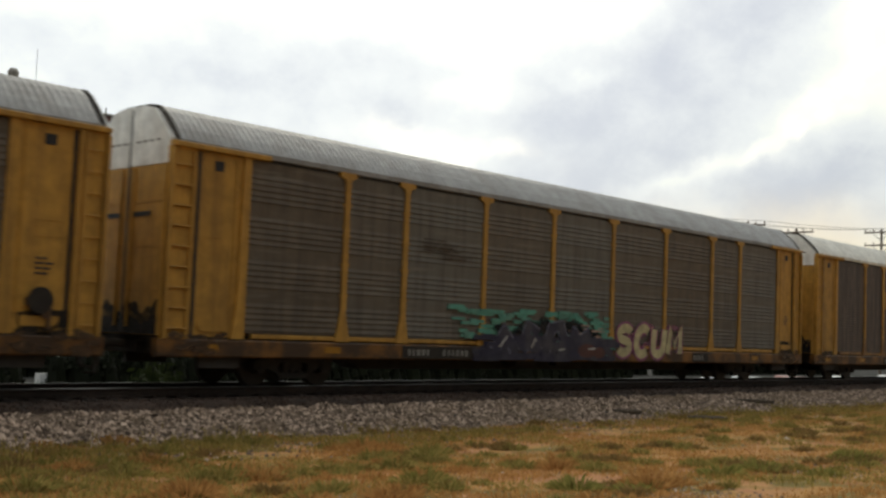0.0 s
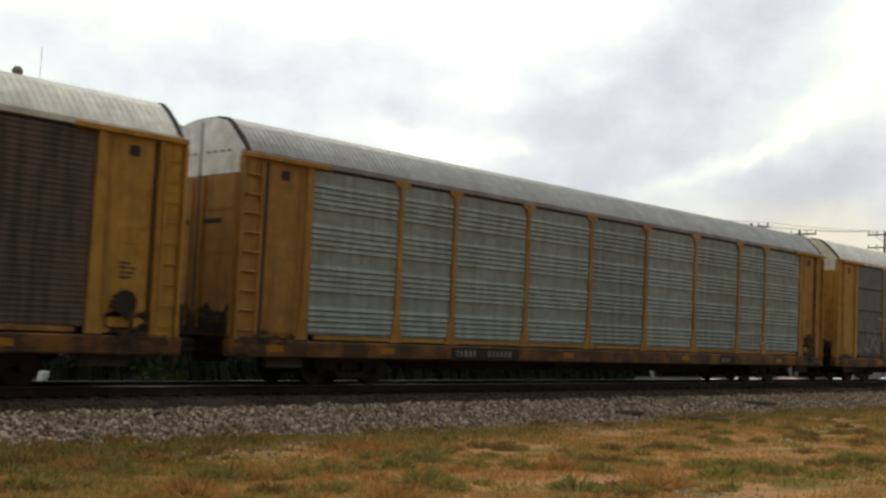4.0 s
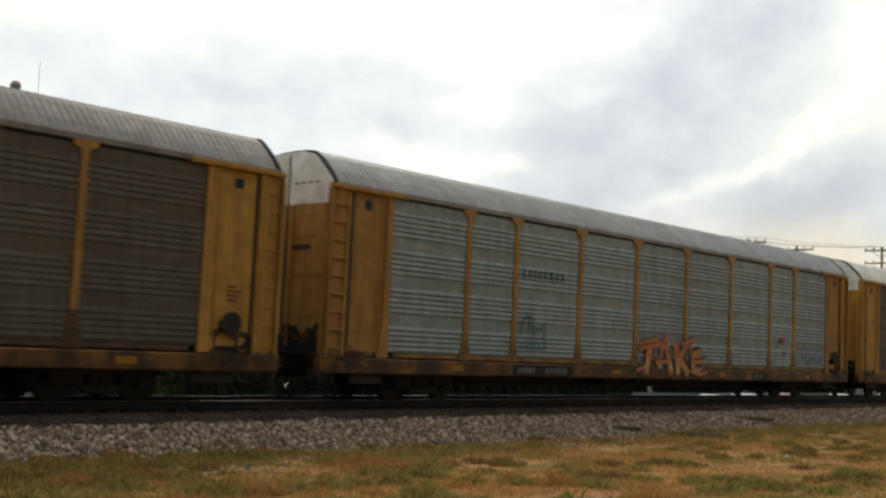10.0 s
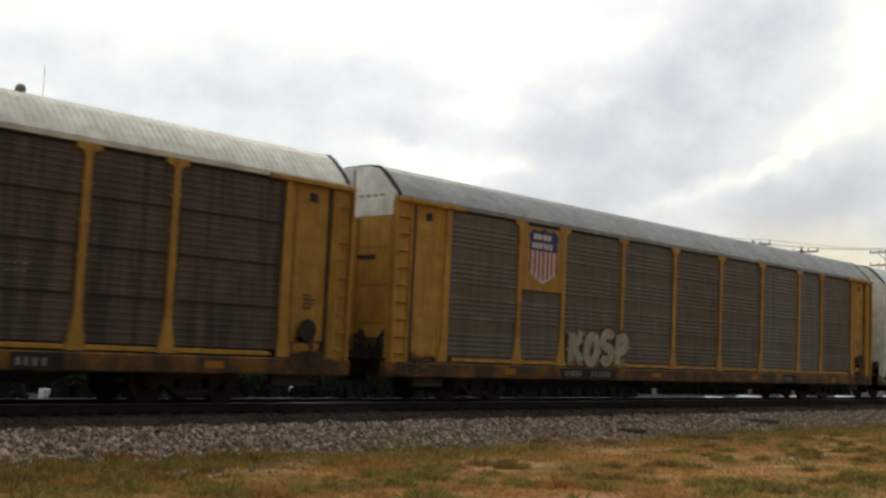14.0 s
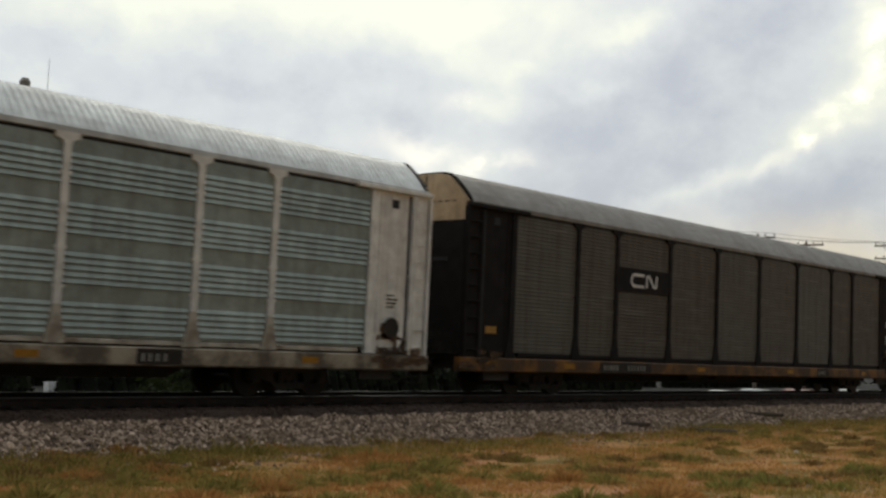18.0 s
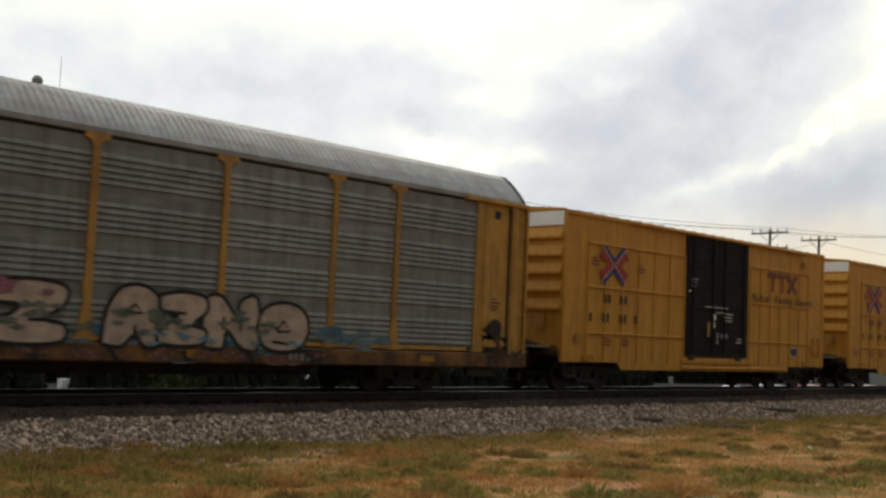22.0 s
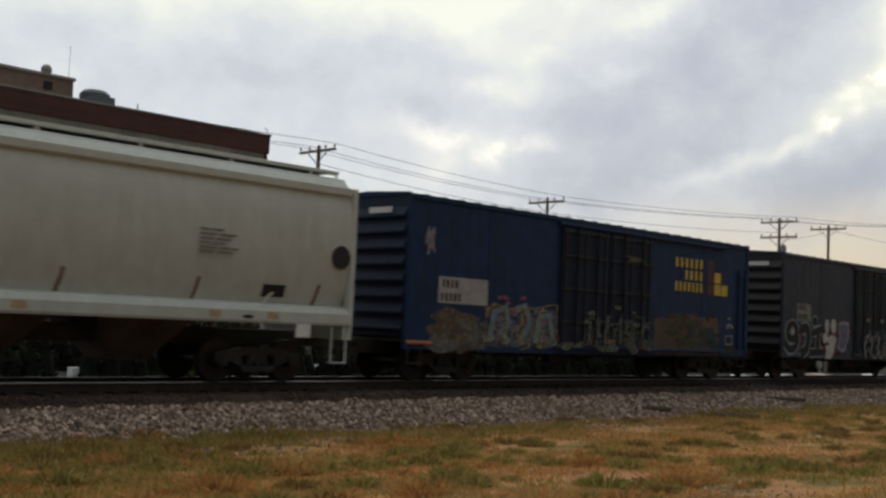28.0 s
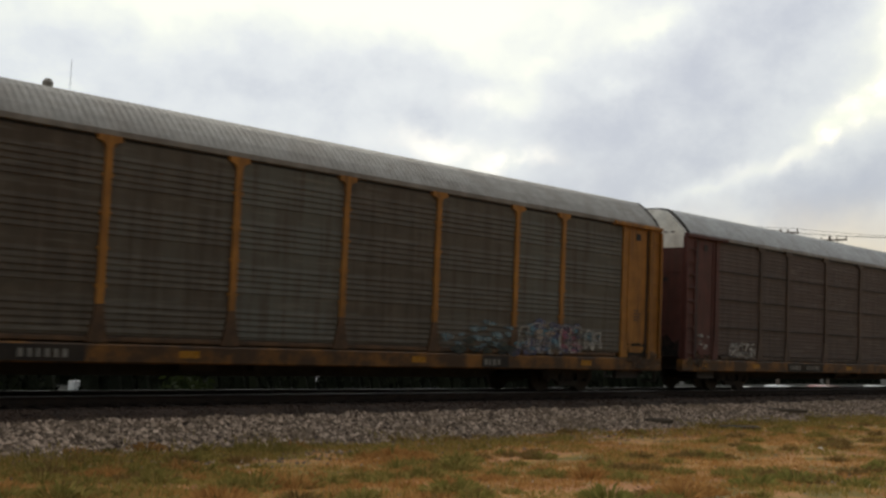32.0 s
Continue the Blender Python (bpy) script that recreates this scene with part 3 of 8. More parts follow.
# low bushy tufts: along the verge, and heavier ones near the road
TUFTS = [(10.6, 16.0), (11.5, 15.1), (8.0, 14.8), (7.9, 13.4), (8.5, 11.8), (8.7, 11.2), (9.0, 10.9), (9.8, 11.2), (11.2, 11.9), (6.8, 12.8), (6.4, 13.3), (14.8, 13.7), (18.2, 14.5),
         (21.5, 14.9), (15.5, 10.1), (17.0, 10.6), (10.7, 7.8), (11.1, 7.3), (13.4, 7.4), (14.3, 7.3), (14.5, 6.5), (17.3, 7.3), (17.6, 7.1), (24.4, 11.9), (29.1, 11.8)]


LUSH = blade_material("lush_blades", (0.185, 0.19, 0.05), (0.37, 0.305, 0.10), 0.7)


def tuft(x, y, size, seed, mat=TUFT):
    rng = np.random.default_rng(seed)
    n = int(260 * size)
    r = 0.25 * size * rng.random(n) ** 0.6
    a, b = rng.uniform(0, 6.28, n), rng.uniform(0, 6.28, n)
    bx, by = x + r * np.cos(a) * 1.2, y + r * np.sin(a)
    h = 0.19 * size * rng.uniform(0.35, 1.1, n) * (1.15 - r / (0.3 * size))
    w = rng.uniform(0.005, 0.012, n)
    out = 0.35 * h + 0.5 * r
    v = np.empty((n, 4, 3))
    z = np.array([ground_height(p, q) for p, q in zip(bx, by)])
    for i, (up, go, side) in enumerate(((-0.05, 0, -1), (-0.05, 0, 1), (0.75, 0.5, 0.9), (1.0, 1.0, -0.4))):
        v[:, i, 0] = bx + np.cos(a) * out * go + np.cos(b) * w * side
        v[:, i, 1] = by + np.sin(a) * out * go + np.sin(b) * w * side
        v[:, i, 2] = z + h * up
    me = bpy.data.meshes.new("weed_tuft")
    me.from_pydata(v.reshape(-1, 3).tolist(), [], (4 * np.arange(n)[:, None] + np.arange(4)).tolist())
    me.materials.append(mat)
    return tagged(new("weed_tuft", me), "low bushy green weed tuft growing in dry soil", "weed", group="weed tufts on the verge")


rng_w = random.Random(41)
for n_, (x_, y_) in enumerate(TUFTS):
    near = y_ < 8
    tuft(x_, y_, rng_w.uniform(0.6, 0.95) * (1.2 if near else 1), 300 + n_, LUSH if near else TUFT)
BROWN_TUFT = blade_material("withered_blades", (0.20, 0.13, 0.052), (0.37, 0.245, 0.095), 0.5)
for n_ in range(560):
    y_ = rng_w.uniform(6.5, 16.4)
    x_ = rng_w.uniform(4.5, 12 + y_ * 1.9) if n_ % 3 else rng_w.uniform(4.5, 13)
    if noise.noise((x_ * 0.5, y_ * 0.8, 9)) > -0.12:
        tuft(x_, y_, rng_w.uniform(0.4, 0.85) + (0.3 if n_ % 9 == 0 else 0.0), 400 + n_, (TUFT, BROWN_TUFT, TUFT, DRY, TUFT, BROWN_TUFT)[n_ % 6])


# ---- the track ----
def rail_mesh():
    prof = [(-0.07, 0), (0.07, 0), (0.07, 0.012), (0.012, 0.035), (0.010, 0.125), (0.034, 0.14), (0.036, 0.168), (-0.036, 0.168), (-0.034, 0.14), (-0.010, 0.125), (-0.012, 0.035), (-0.07, 0.012)]
    return Mesh().prism("x", prof, -400, 1200)


track = thing("railway_track", "single railway track with worn rails on dark timber ties", "track", Matrix.Translation((0, TRACK_Y, RAIL_Z - 0.185)), kind="structure")
for s in (-1, 1):
    r = part("rail", shared("rail", rail_mesh), RAIL, track, "rusty steel rail with a polished head", at=Matrix.Translation((0, s * 0.755, 0)))
    part("rail_head", shared("rail_head", lambda: Mesh().prism("x", [(-0.034, 0.167), (0.034, 0.167), (0.024, 0.185), (-0.024, 0.185)], -400, 1200)), RAIL_TOP, r)


def tie_mesh():
    return Mesh().bar("y", -1.3, 1.3, -0.115, 0.115, -0.17, 0.0, 0.012)


def tie_plate_mesh():
    m = Mesh().box(-0.1, 0.1, -0.18, 0.18, 0.0, 0.018)
    for x in (-0.06, 0.06):
        for y in (-0.1, 0.1):
            m.box(x - 0.012, x + 0.012, y - 0.015, y + 0.015, 0.018, 0.045)
    return m


rng_t = random.Random(5)
for i in range(170):
    t = part("tie", shared("tie", tie_mesh), TIE, track, at=Matrix.Translation((-8 + i * 0.52, rng_t.uniform(-0.05, 0.05), rng_t.uniform(-0.008, 0.004))) @ Matrix.Rotation(rng_t.uniform(-0.02, 0.02), 4, "Z"))
    if i < 110:
        part("tie_plate", shared("tie_plate", tie_plate_mesh), RAIL, t, at=Matrix.Translation((0, -0.755, 0)))

# ---- scraps on the verge ----
SCRAP = material("weathered_dark_timber", (0.070, 0.050, 0.033), rough=0.9, vary=0.4, bump=0.6)


def scrap(x, y, length, turn, label):
    m = Mesh().prism("x", [(-0.09, -0.02), (0.10, -0.02), (0.11, 0.05), (0.03, 0.085), (-0.08, 0.06)], -length / 2, length / 2)
    m.prism("x", [(-0.05, 0.06), (0.06, 0.06), (0.02, 0.10)], -length * 0.3, length * 0.42)
    ob = solid("timber_scrap", m, SCRAP, label, "scrap")
    ob.matrix_world = Matrix.Translation((x, y, max(ground_height(x, y), bed_top(y)) + 0.035)) @ Matrix.Rotation(radians(turn), 4, "Z")
    return ob


def litter(x, y, s, label):
    m = Mesh().prism("z", [(-s, -s * 0.5), (s * 0.7, -s * 0.7), (s, s * 0.3), (s * 0.1, s * 0.6), (-s * 0.8, s * 0.5)], 0, s * 0.35)
    m.prism("x", [(-s * 0.4, s * 0.3), (s * 0.4, s * 0.3), (0, s * 0.8)], -s * 0.5, s * 0.4)
    ob = solid("paper_litter", m, WHITE, label, "litter")
    ob.matrix_world = Matrix.Translation((x, y, ground_height(x, y) + 0.005))


for x_, y_, l_, a_ in ((24.6, 16.4, 0.75, -40), (32.4, 16.9, 1.35, -42), (25.6, 14.6, 1.1, -38)):
    scrap(x_, y_, l_, a_, "dark weathered timber scrap lying on the verge")
for x_, y_, s_ in ((20.6, 10.0, 0.06), (14.6, 6.4, 0.045), (11.5, 9.6, 0.03)):
    litter(x_, y_, s_, "scrap of white paper litter on the dry grass")

# ---- beyond the track ----
BRICK = material("red_brown_brick", (0.15, 0.065, 0.05), rough=0.9, vary=0.25, grain=(0.3, 6.0), dirt=(0.09, 0.05, 0.045), dirt_amount=0.4)
BRICK_PALE = material("pale_tan_brick", (0.26, 0.185, 0.145), rough=0.9, vary=0.2, grain=(0.3, 6.0), dirt=(0.16, 0.11, 0.09), dirt_amount=0.4)
BAND = material("pale_window_panel", (0.29, 0.27, 0.205), rough=0.5, vary=0.2, grain=(0.12, 2.0), per_piece=0.22, bump=0.02)
CONCRETE = material("stained_concrete", (0.30, 0.28, 0.25), vary=0.2, grain=(0.3, 8))
PANE = glass("window_glass", (0.05, 0.06, 0.06))
COOLER = material("dull_blue_grey_unit", (0.13, 0.15, 0.165), rough=0.6, vary=0.25)
METAL = material("galvanised_unit", (0.32, 0.33, 0.33), metal=0.3, rough=0.5)


def office_block():
    y0, x1, x0, top, base = 110.0, 79.4, -30.0, 24.2, -1.6
    b = thing("office_building", "tall brown brick office building with pale window bands", "building")
    part("core_wall", Mesh().box(x0, x1, y0 + 0.25, y0 + 42, base, top - 0.3), BRICK, b)
    part("roof", Mesh().box(x0 - 0.1, x1 + 0.1, y0 - 0.05, y0 + 42.1, top - 0.3, top), CONCRETE, b)
    step, n = 3.55, 7
    for i in range(n):
        z = top - 2.3 - i * step
        part("window_band", Mesh().box(x0, x1 - 0.4, y0 + 0.08, y0 + 0.26, z - 1.45, z), PANE, b, "recessed ribbon of windows")
        part("brick_band", Mesh().bar("x", x0, x1, y0 - 0.12, y0 + 0.25, z, z + (2.1 if i else 2.15), 0.03), BRICK, b)
        if i:
            part("sill_course", Mesh().bar("x", x0, x1, y0 - 0.18, y0 + 0.2, z + 2.06, z + 2.14, 0.02), CONCRETE, b)
        for j in range(36):
            x = x1 - 0.7 - j * 2.4
            part("window_panel", shared("office_panel", lambda: Mesh().box(-2.38, 0, y0 - 0.02, y0 + 0.1, -1.44, -0.01)), BAND, b, at=Matrix.Translation((x, 0, z)))
    # black box paints in the shade of the open ground floor
    part("ground_floor_recess", Mesh().box(x0, x1 - 0.5, y0 - 0.1, y0 + 0.3, base, -0.9), SIGN_BLACK, b, "black face standing for the shaded open ground floor")
    part("lintel_edge", Mesh().bar("x", x0, x1, y0 - 0.3, y0 + 0.25, -1.0, -0.75, 0.02), CONCRETE, b)
    part("lintel", Mesh().bar("x", x0, x1, y0 - 0.22, y0 + 0.25, -0.75, 0.55, 0.03), BRICK, b)
    part("coping", Mesh().bar("x", x0, x1 + 0.15, y0 - 0.2, y0 + 0.4, top - 0.12, top + 0.12, 0.03), CONCRETE, b)
    pent = part("penthouse", Mesh().box(-10, 57.6, y0 + 8, y0 + 24, top, 28.0), BRICK_PALE, b, "rooftop plant room")
    part("plant_coping", Mesh().bar("x", -10, 57.8, y0 + 7.8, y0 + 8.3, 27.8, 28.15, 0.03), CONCRETE, pent)
    part("louvre", Mesh().box(54.1, 55.1, y0 + 7.9, y0 + 8.1, 26.3, 27.25), SIGN_BLACK, pent)
    part("roof_vent", Mesh().cyl((54.6, y0 + 8.6, 28.0), (54.6, y0 + 8.6, 28.75), 0.5, 0.62, n=14).cyl((54.6, y0 + 8.6, 28.75), (54.6, y0 + 8.6, 29.15), 0.62, 0.38, n=14), CONCRETE, b)
    part("cooling_tower", Mesh().cyl((60.3, y0 + 8, 24.2), (60.3, y0 + 8, 26.75), 1.75, n=10).cyl((60.3, y0 + 8, 26.75), (60.3, y0 + 8, 27.15), 1.75, 1.3, n=10).prism("y", [(57.9, 24.2), (61.9, 24.2), (61.9, 26.4), (59.5, 26.4), (57.9, 25.7)], y0 + 6.2, y0 + 9.8), COOLER, b)
    part("mast", Mesh().cyl((57.2, y0 + 8.5, 28.0), (57.2, y0 + 8.5, 31.9), 0.03, n=6), METAL, b)
    part("corner_light", Mesh().cyl((79.2, y0 + 0.2, top), (79.2, y0 + 0.2, top + 0.7), 0.05, n=6).cyl((79.2, y0 + 0.2, top + 0.7), (78.8, y0 + 0.2, top + 0.8), 0.07, n=6), METAL, b)
    part("rail_bracket", Mesh().box(61.9, 62.0, y0 + 1, y0 + 1.1, top, top + 1.0), METAL, b)
    return b


office_block()
POLE = material("grey_brown_pole_timber", (0.19, 0.15, 0.12), rough=0.9, vary=0.3, bump=0.4)
INSUL = material("brown_insulator", (0.10, 0.06, 0.045), rough=0.3, bump=0)
POLES = [(41.2, 52.0, 12.5, 1), (62.9, 52.0, 11.8, 1), (86.8, 46.0, 12.45, 2), (96.0, 46.0, 12.7, 1), (110.8, 44.0, 14.0, 2)]


def utility_pole(x, y, top, arms):
    p = thing("utility_pole", "wooden utility pole with crossarms and insulators", "pole", Matrix.Translation((x, y, -1.58)), group="poles along the street")
    h = top + 1.58
    part("pole_shaft", Mesh().cyl((0, 0, -0.3), (0, 0, h), 0.17, 0.11, n=10), POLE, p)
    for a in range(arms):
        z = h - 0.35 - a * 1.3
        arm = part("crossarm", Mesh().bar("y", -1.7, 1.7, -0.17, -0.05, z - 0.075, z + 0.075, 0.012), POLE, p)
        for yy in (-1.6, -0.75, 0.75, 1.6):
            part("insulator", Mesh().cyl((-0.11, yy, z + 0.06), (-0.11, yy, z + 0.2), 0.02, n=6).cyl((-0.11, yy, z + 0.16), (-0.11, yy, z + 0.3), 0.075, 0.05, n=8), INSUL, arm)
        part("brace", Mesh().cyl((-0.11, -1.0, z), (-0.11, 0, z - 0.8), 0.035, n=5).cyl((-0.11, 1.0, z), (-0.11, 0, z - 0.8), 0.035, n=5), METAL, arm)
    if arms > 1:
        part("transformer", Mesh().cyl((-0.05, -0.42, h - 3.4), (-0.05, -0.42, h - 2.4), 0.26, n=12).cyl((-0.05, -0.42, h - 2.4), (-0.05, -0.42, h - 2.25), 0.12, n=8), METAL, p)


for x_, y_, top_, arms_ in POLES:
    utility_pole(x_, y_, top_, arms_)


def wire(a, b, sag, r=0.015):
    m, n = Mesh(), 14
    a, b = Vector(a), Vector(b)
    pts = [a.lerp(b, i / n) - Vector((0, 0, sag * 4 * (i / n) * (1 - i / n))) for i in range(n + 1)]
    side = Vector((-(b - a).y, (b - a).x, 0)).normalized() * r
    up = Vector((0, 0, r))
    verts = [p + d for p in pts for d in (side, up, -side, -up)]
    m.add(verts, [(4 * i + j, 4 * i + (j + 1) % 4, 4 * i + 4 + (j + 1) % 4, 4 * i + 4 + j) for i in range(n) for j in range(4)] + [(3, 2, 1, 0), (4 * n, 4 * n + 1, 4 * n + 2, 4 * n + 3)])
    solid("overhead_wire", m, UNDER, "thin dark overhead wire hung between utility poles", "wire", group="wires along the street")


chain = [(0.0, 54.0, 12.4), *[p[:3] for p in POLES[:3]], POLES[4][:3], (190.0, 40.0, 14.0)]
for yy, dz in ((-1.6, 0.0), (0.75, 0.0), (1.6, 0.0)):
    for (xa, ya, za), (xb, yb, zb) in zip(chain, chain[1:]):
        wire((xa, ya + yy, za + dz), (xb, yb + yy, zb + dz), 0.22)
wire((86.8, 46, 10.6), (96, 46, 12.2), 0.2)
wire((96, 46, 12.3), (190, 43, 13.0), 0.7)
wire((41.2, 52, 11.4), (62.9, 52, 10.7), 0.25)
wire((62.9, 52, 10.7), (86.8, 46, 11.2), 0.25)

# parked vehicles beyond the track
TYRE = material("tyre_rubber", (0.02, 0.02, 0.02), rough=0.9)
CAR_GLASS = glass("car_glass")
CAR_WHITE = material("white_car_paint", (0.78, 0.78, 0.77), rough=0.25, vary=0.05, bump=0, spec=0.6)
CAR_SILVER = material("silver_car_paint", (0.42, 0.43, 0.44), rough=0.3, vary=0.05, metal=0.4, bump=0)
CAR_RED = material("dark_red_car_paint", (0.20, 0.02, 0.02), rough=0.3, vary=0.05, bump=0)
LAMP = material("tail_lamp_red", (0.4, 0.02, 0.02), rough=0.2, bump=0)


def parked_car(x, y, turn, paint, tall, label):
    c = thing("parked_car", label, "car", Matrix.Translation((x, y, ground_height(x, y))) @ Matrix.Rotation(radians(turn), 4, "Z"), group="cars parked beyond the track")
    h = 1.46 + tall
    low = [(-2.2, 0.35), (-2.25, 0.6), (-2.15, 0.88), (-1.4, 0.96), (1.0, 1.0), (2.0, 0.86), (2.25, 0.66), (2.2, 0.35)]
    part("car_body", Mesh().prism("y", low, -0.86, 0.86), paint, c)
    cab = [(-1.85, 0.94), (-1.35, h - 0.04), (-1.0, h), (0.1, h), (0.35, h - 0.05), (1.05, 0.97)]
    part("cabin", Mesh().prism("y", cab, -0.74, 0.74), paint, c)
    part("side_window", Mesh().prism("y", [(-1.6, 1.0), (-1.25, h - 0.12), (0.2, h - 0.12), (0.75, 1.0)], -0.76, 0.76), CAR_GLASS, c)
    part("windscreen", Mesh().prism("y", [(0.42, h - 0.1), (1.08, 0.99), (1.02, 0.98), (0.36, h - 0.08)], -0.66, 0.66), CAR_GLASS, c)
    part("bumper", Mesh().box(2.18, 2.3, -0.82, 0.82, 0.38, 0.58).box(-2.32, -2.2, -0.82, 0.82, 0.38, 0.58), paint, c)
    part("tail_lamps", Mesh().box(-2.27, -2.18, -0.8, -0.55, 0.66, 0.82).box(-2.27, -2.18, 0.55, 0.8, 0.66, 0.82), LAMP, c)
    for wx in (-1.35, 1.38):
        for wy in (-0.8, 0.8):
            w = part("wheel", Mesh().cyl((wx, wy - 0.1, 0.32), (wx, wy + 0.1, 0.32), 0.32, n=18), TYRE, c)
            part("rim", Mesh().cyl((wx, wy - 0.11, 0.32), (wx, wy + 0.11, 0.32), 0.19, n=12), METAL, w)


for x_, y_, turn_, paint_, tall_, lab_ in (
        (56.0, 34.5, 8, CAR_WHITE, -0.1, "white parked saloon car on the far lot"), (61.2, 34.6, 172, CAR_WHITE, -0.04, "white parked car on the far lot"),
        (66.5, 34.8, 4, CAR_SILVER, 0.02, "silver parked car on the far lot"), (72.0, 35.0, 176, CAR_RED, 0.0, "dark red parked car on the far lot"),
        (29.3, 36.4, 72, CAR_WHITE, 0.35, "white parked van on the far lot"), (40.0, 36.0, 3, CAR_SILVER, 0.0, "silver parked car on the far lot"),
        (82.0, 35.2, 5, CAR_WHITE, -0.05, "white parked car on the far lot"), (90.0, 35.0, 175, CAR_SILVER, 0.0, "silver parked car on the far lot")):
    parked_car(x_, y_, turn_, paint_, tall_, lab_)
box_ = thing("utility_box", "small white utility cabinet beyond the track", "cabinet", Matrix.Translation((18.35, 36.0, ground_height(18.35, 36.0))))
part("cabinet_body", Mesh().bar("z", 0.1, 1.62, -0.2, 0.2, -0.2, 0.2, 0.03), CAR_WHITE, box_)
part("cabinet_foot", Mesh().box(-0.24, 0.24, -0.22, 0.22, -0.05, 0.12), CONCRETE, box_)

# shrubs and far trees
LEAF = blade_material("foliage", (0.013, 0.02, 0.006), (0.035, 0.045, 0.013), 0.25)
HEDGE_LEAF = blade_material("hedge_foliage", (0.006, 0.008, 0.003), (0.013, 0.016, 0.006), 0.03)
BARK = material("bark", (0.09, 0.065, 0.045), rough=0.95, vary=0.3, bump=0.5)


def leaf_cloud(rng, blobs, count, size):
    m = Mesh()
    for _ in range(count):
        bx, by, bz, br = blobs[rng.randrange(len(blobs))]
        d = Vector((rng.gauss(0, 1), rng.gauss(0, 1), rng.gauss(0, 0.8))).normalized() * br * rng.uniform(0.55, 1.08)
        c = Vector((bx, by, bz)) + d
        q = Euler((rng.uniform(0, 6), rng.uniform(0, 6), rng.uniform(0, 6))).to_matrix()
        s = size * rng.uniform(0.6, 1.4)
        m.add([c + q @ Vector(p) * s for p in ((-1, 0, 0), (0, -0.45, 0.1), (1, 0, 0), (0, 0.45, 0.1))], [(0, 1, 2, 3)])
    return m


def tree(x, y, height, radius, seed, label, shrub=False, leaf=None):
    rng = random.Random(seed)
    z = ground_height(x, y)
    t = thing("shrub" if shrub else "tree", label, "shrub" if shrub else "tree", Matrix.Translation((x, y, z)))
    trunk = Mesh()
    base = height * (0.08 if shrub else 0.35)
    trunk.cyl((0, 0, -0.2), (0.05, 0, base + 0.3), 0.06 * height ** 0.7, 0.035 * height ** 0.7, n=8)
    blobs = []
    for i in range(9):
        a = rng.uniform(0, 6.28)
        r = radius * rng.uniform(0.15, 0.75)
        zz = base + (height - base) * rng.uniform(0.25, 0.85)
        p = (math.cos(a) * r, math.sin(a) * r, zz)
        trunk.cyl((0.05, 0, base * 0.9), p, 0.02 * height ** 0.7, 0.008 * height ** 0.7, n=5)
        blobs.append((*p, radius * rng.uniform(0.35, 0.55)))
    part("trunk", trunk, BARK, t)
    part("crown", leaf_cloud(rng, blobs, 1400 if not shrub else 700, 0.13 * radius ** 0.6), leaf or LEAF, t)


for n_, (x_, y_, h_, r_) in enumerate(((19.5, 30.5, 1.7, 1.3), (24.0, 31.0, 1.3, 1.1), (27.5, 38.0, 2.2, 1.8), (14.0, 33.0, 1.9, 1.6), (44, 31, 1.0, 1.2), (30.5, 30.2, 0.9, 1.2))):
    tree(x_, y_, h_, r_, 60 + n_, "leafy green shrub beyond the track", True)
def hedge(x0, x1, y, height, seed):
    rng = random.Random(seed)
    z = ground_height((x0 + x1) / 2, y)
    t = thing("hedge", "clipped dark green hedge beyond the track", "hedge", Matrix.Translation((x0, y, z)), group="hedges beyond the track")
    blobs = [(x, rng.uniform(-0.2, 0.2), z, 0.5 * rng.uniform(0.8, 1.15)) for x in np.arange(0.3, x1 - x0, 0.55) for z in np.arange(0.45, height - 0.2, 0.5)]
    trunk = Mesh()
    for bx, by, bz, br in blobs[::2]:
        trunk.cyl((bx, by, -0.1), (bx, by, bz), 0.03, 0.015, n=5)
    part("stem", trunk, BARK, t)
    core = Mesh()
    for bx, by, bz, br in blobs:
        core.cyl((bx, by - 0.1, bz - br * 0.95), (bx, by, bz + br * 0.7), br * 0.8, br * 0.5, n=7)
    part("inner_growth", core, HEDGE_LEAF, t, "dense shaded growth inside the hedge")
    part("crown", leaf_cloud(rng, blobs, int((x1 - x0) * 210 * max(1, height)), 0.12), HEDGE_LEAF, t)


for n_, (x_a, x_b) in enumerate(((4, 16.4), (17.2, 26.5), (26.8, 38), (38.3, 50))):
    hedge(x_a, x_b, 33.0 + 0.3 * (n_ % 2), 2.4, 90 + n_)
for n_, x_ in enumerate((27.8, 32.6, 35.0, 37.5, 43.3, 47.5, 53.0, 58.5, 22.5)):
    tree(x_, 50.0 + (n_ % 3) * 0.6, 3.9 - 0.3 * (n_ % 2), 1.7, 130 + n_, "dark rounded shrub before the street", True, LEAF if x_ == 35.0 else HEDGE_LEAF)
for n_ in range(9):
    hedge(5 + n_ * 15.5, 20 + n_ * 15.5, 62.0 + (n_ % 2), 2.1, 110 + n_)
for n_, (x_, y_, h_, r_) in enumerate(((150, 78, 9.5, 4.0), (230, 95, 9.0, 5.0), (262, 100, 10.0, 6.0), (300, 110, 9.0, 5.0), (330, 100, 10.0, 6.0))):
    tree(x_, y_, h_, r_, 80 + n_, "distant leafy tree by the street")

# ---- running gear shared by all cars ----


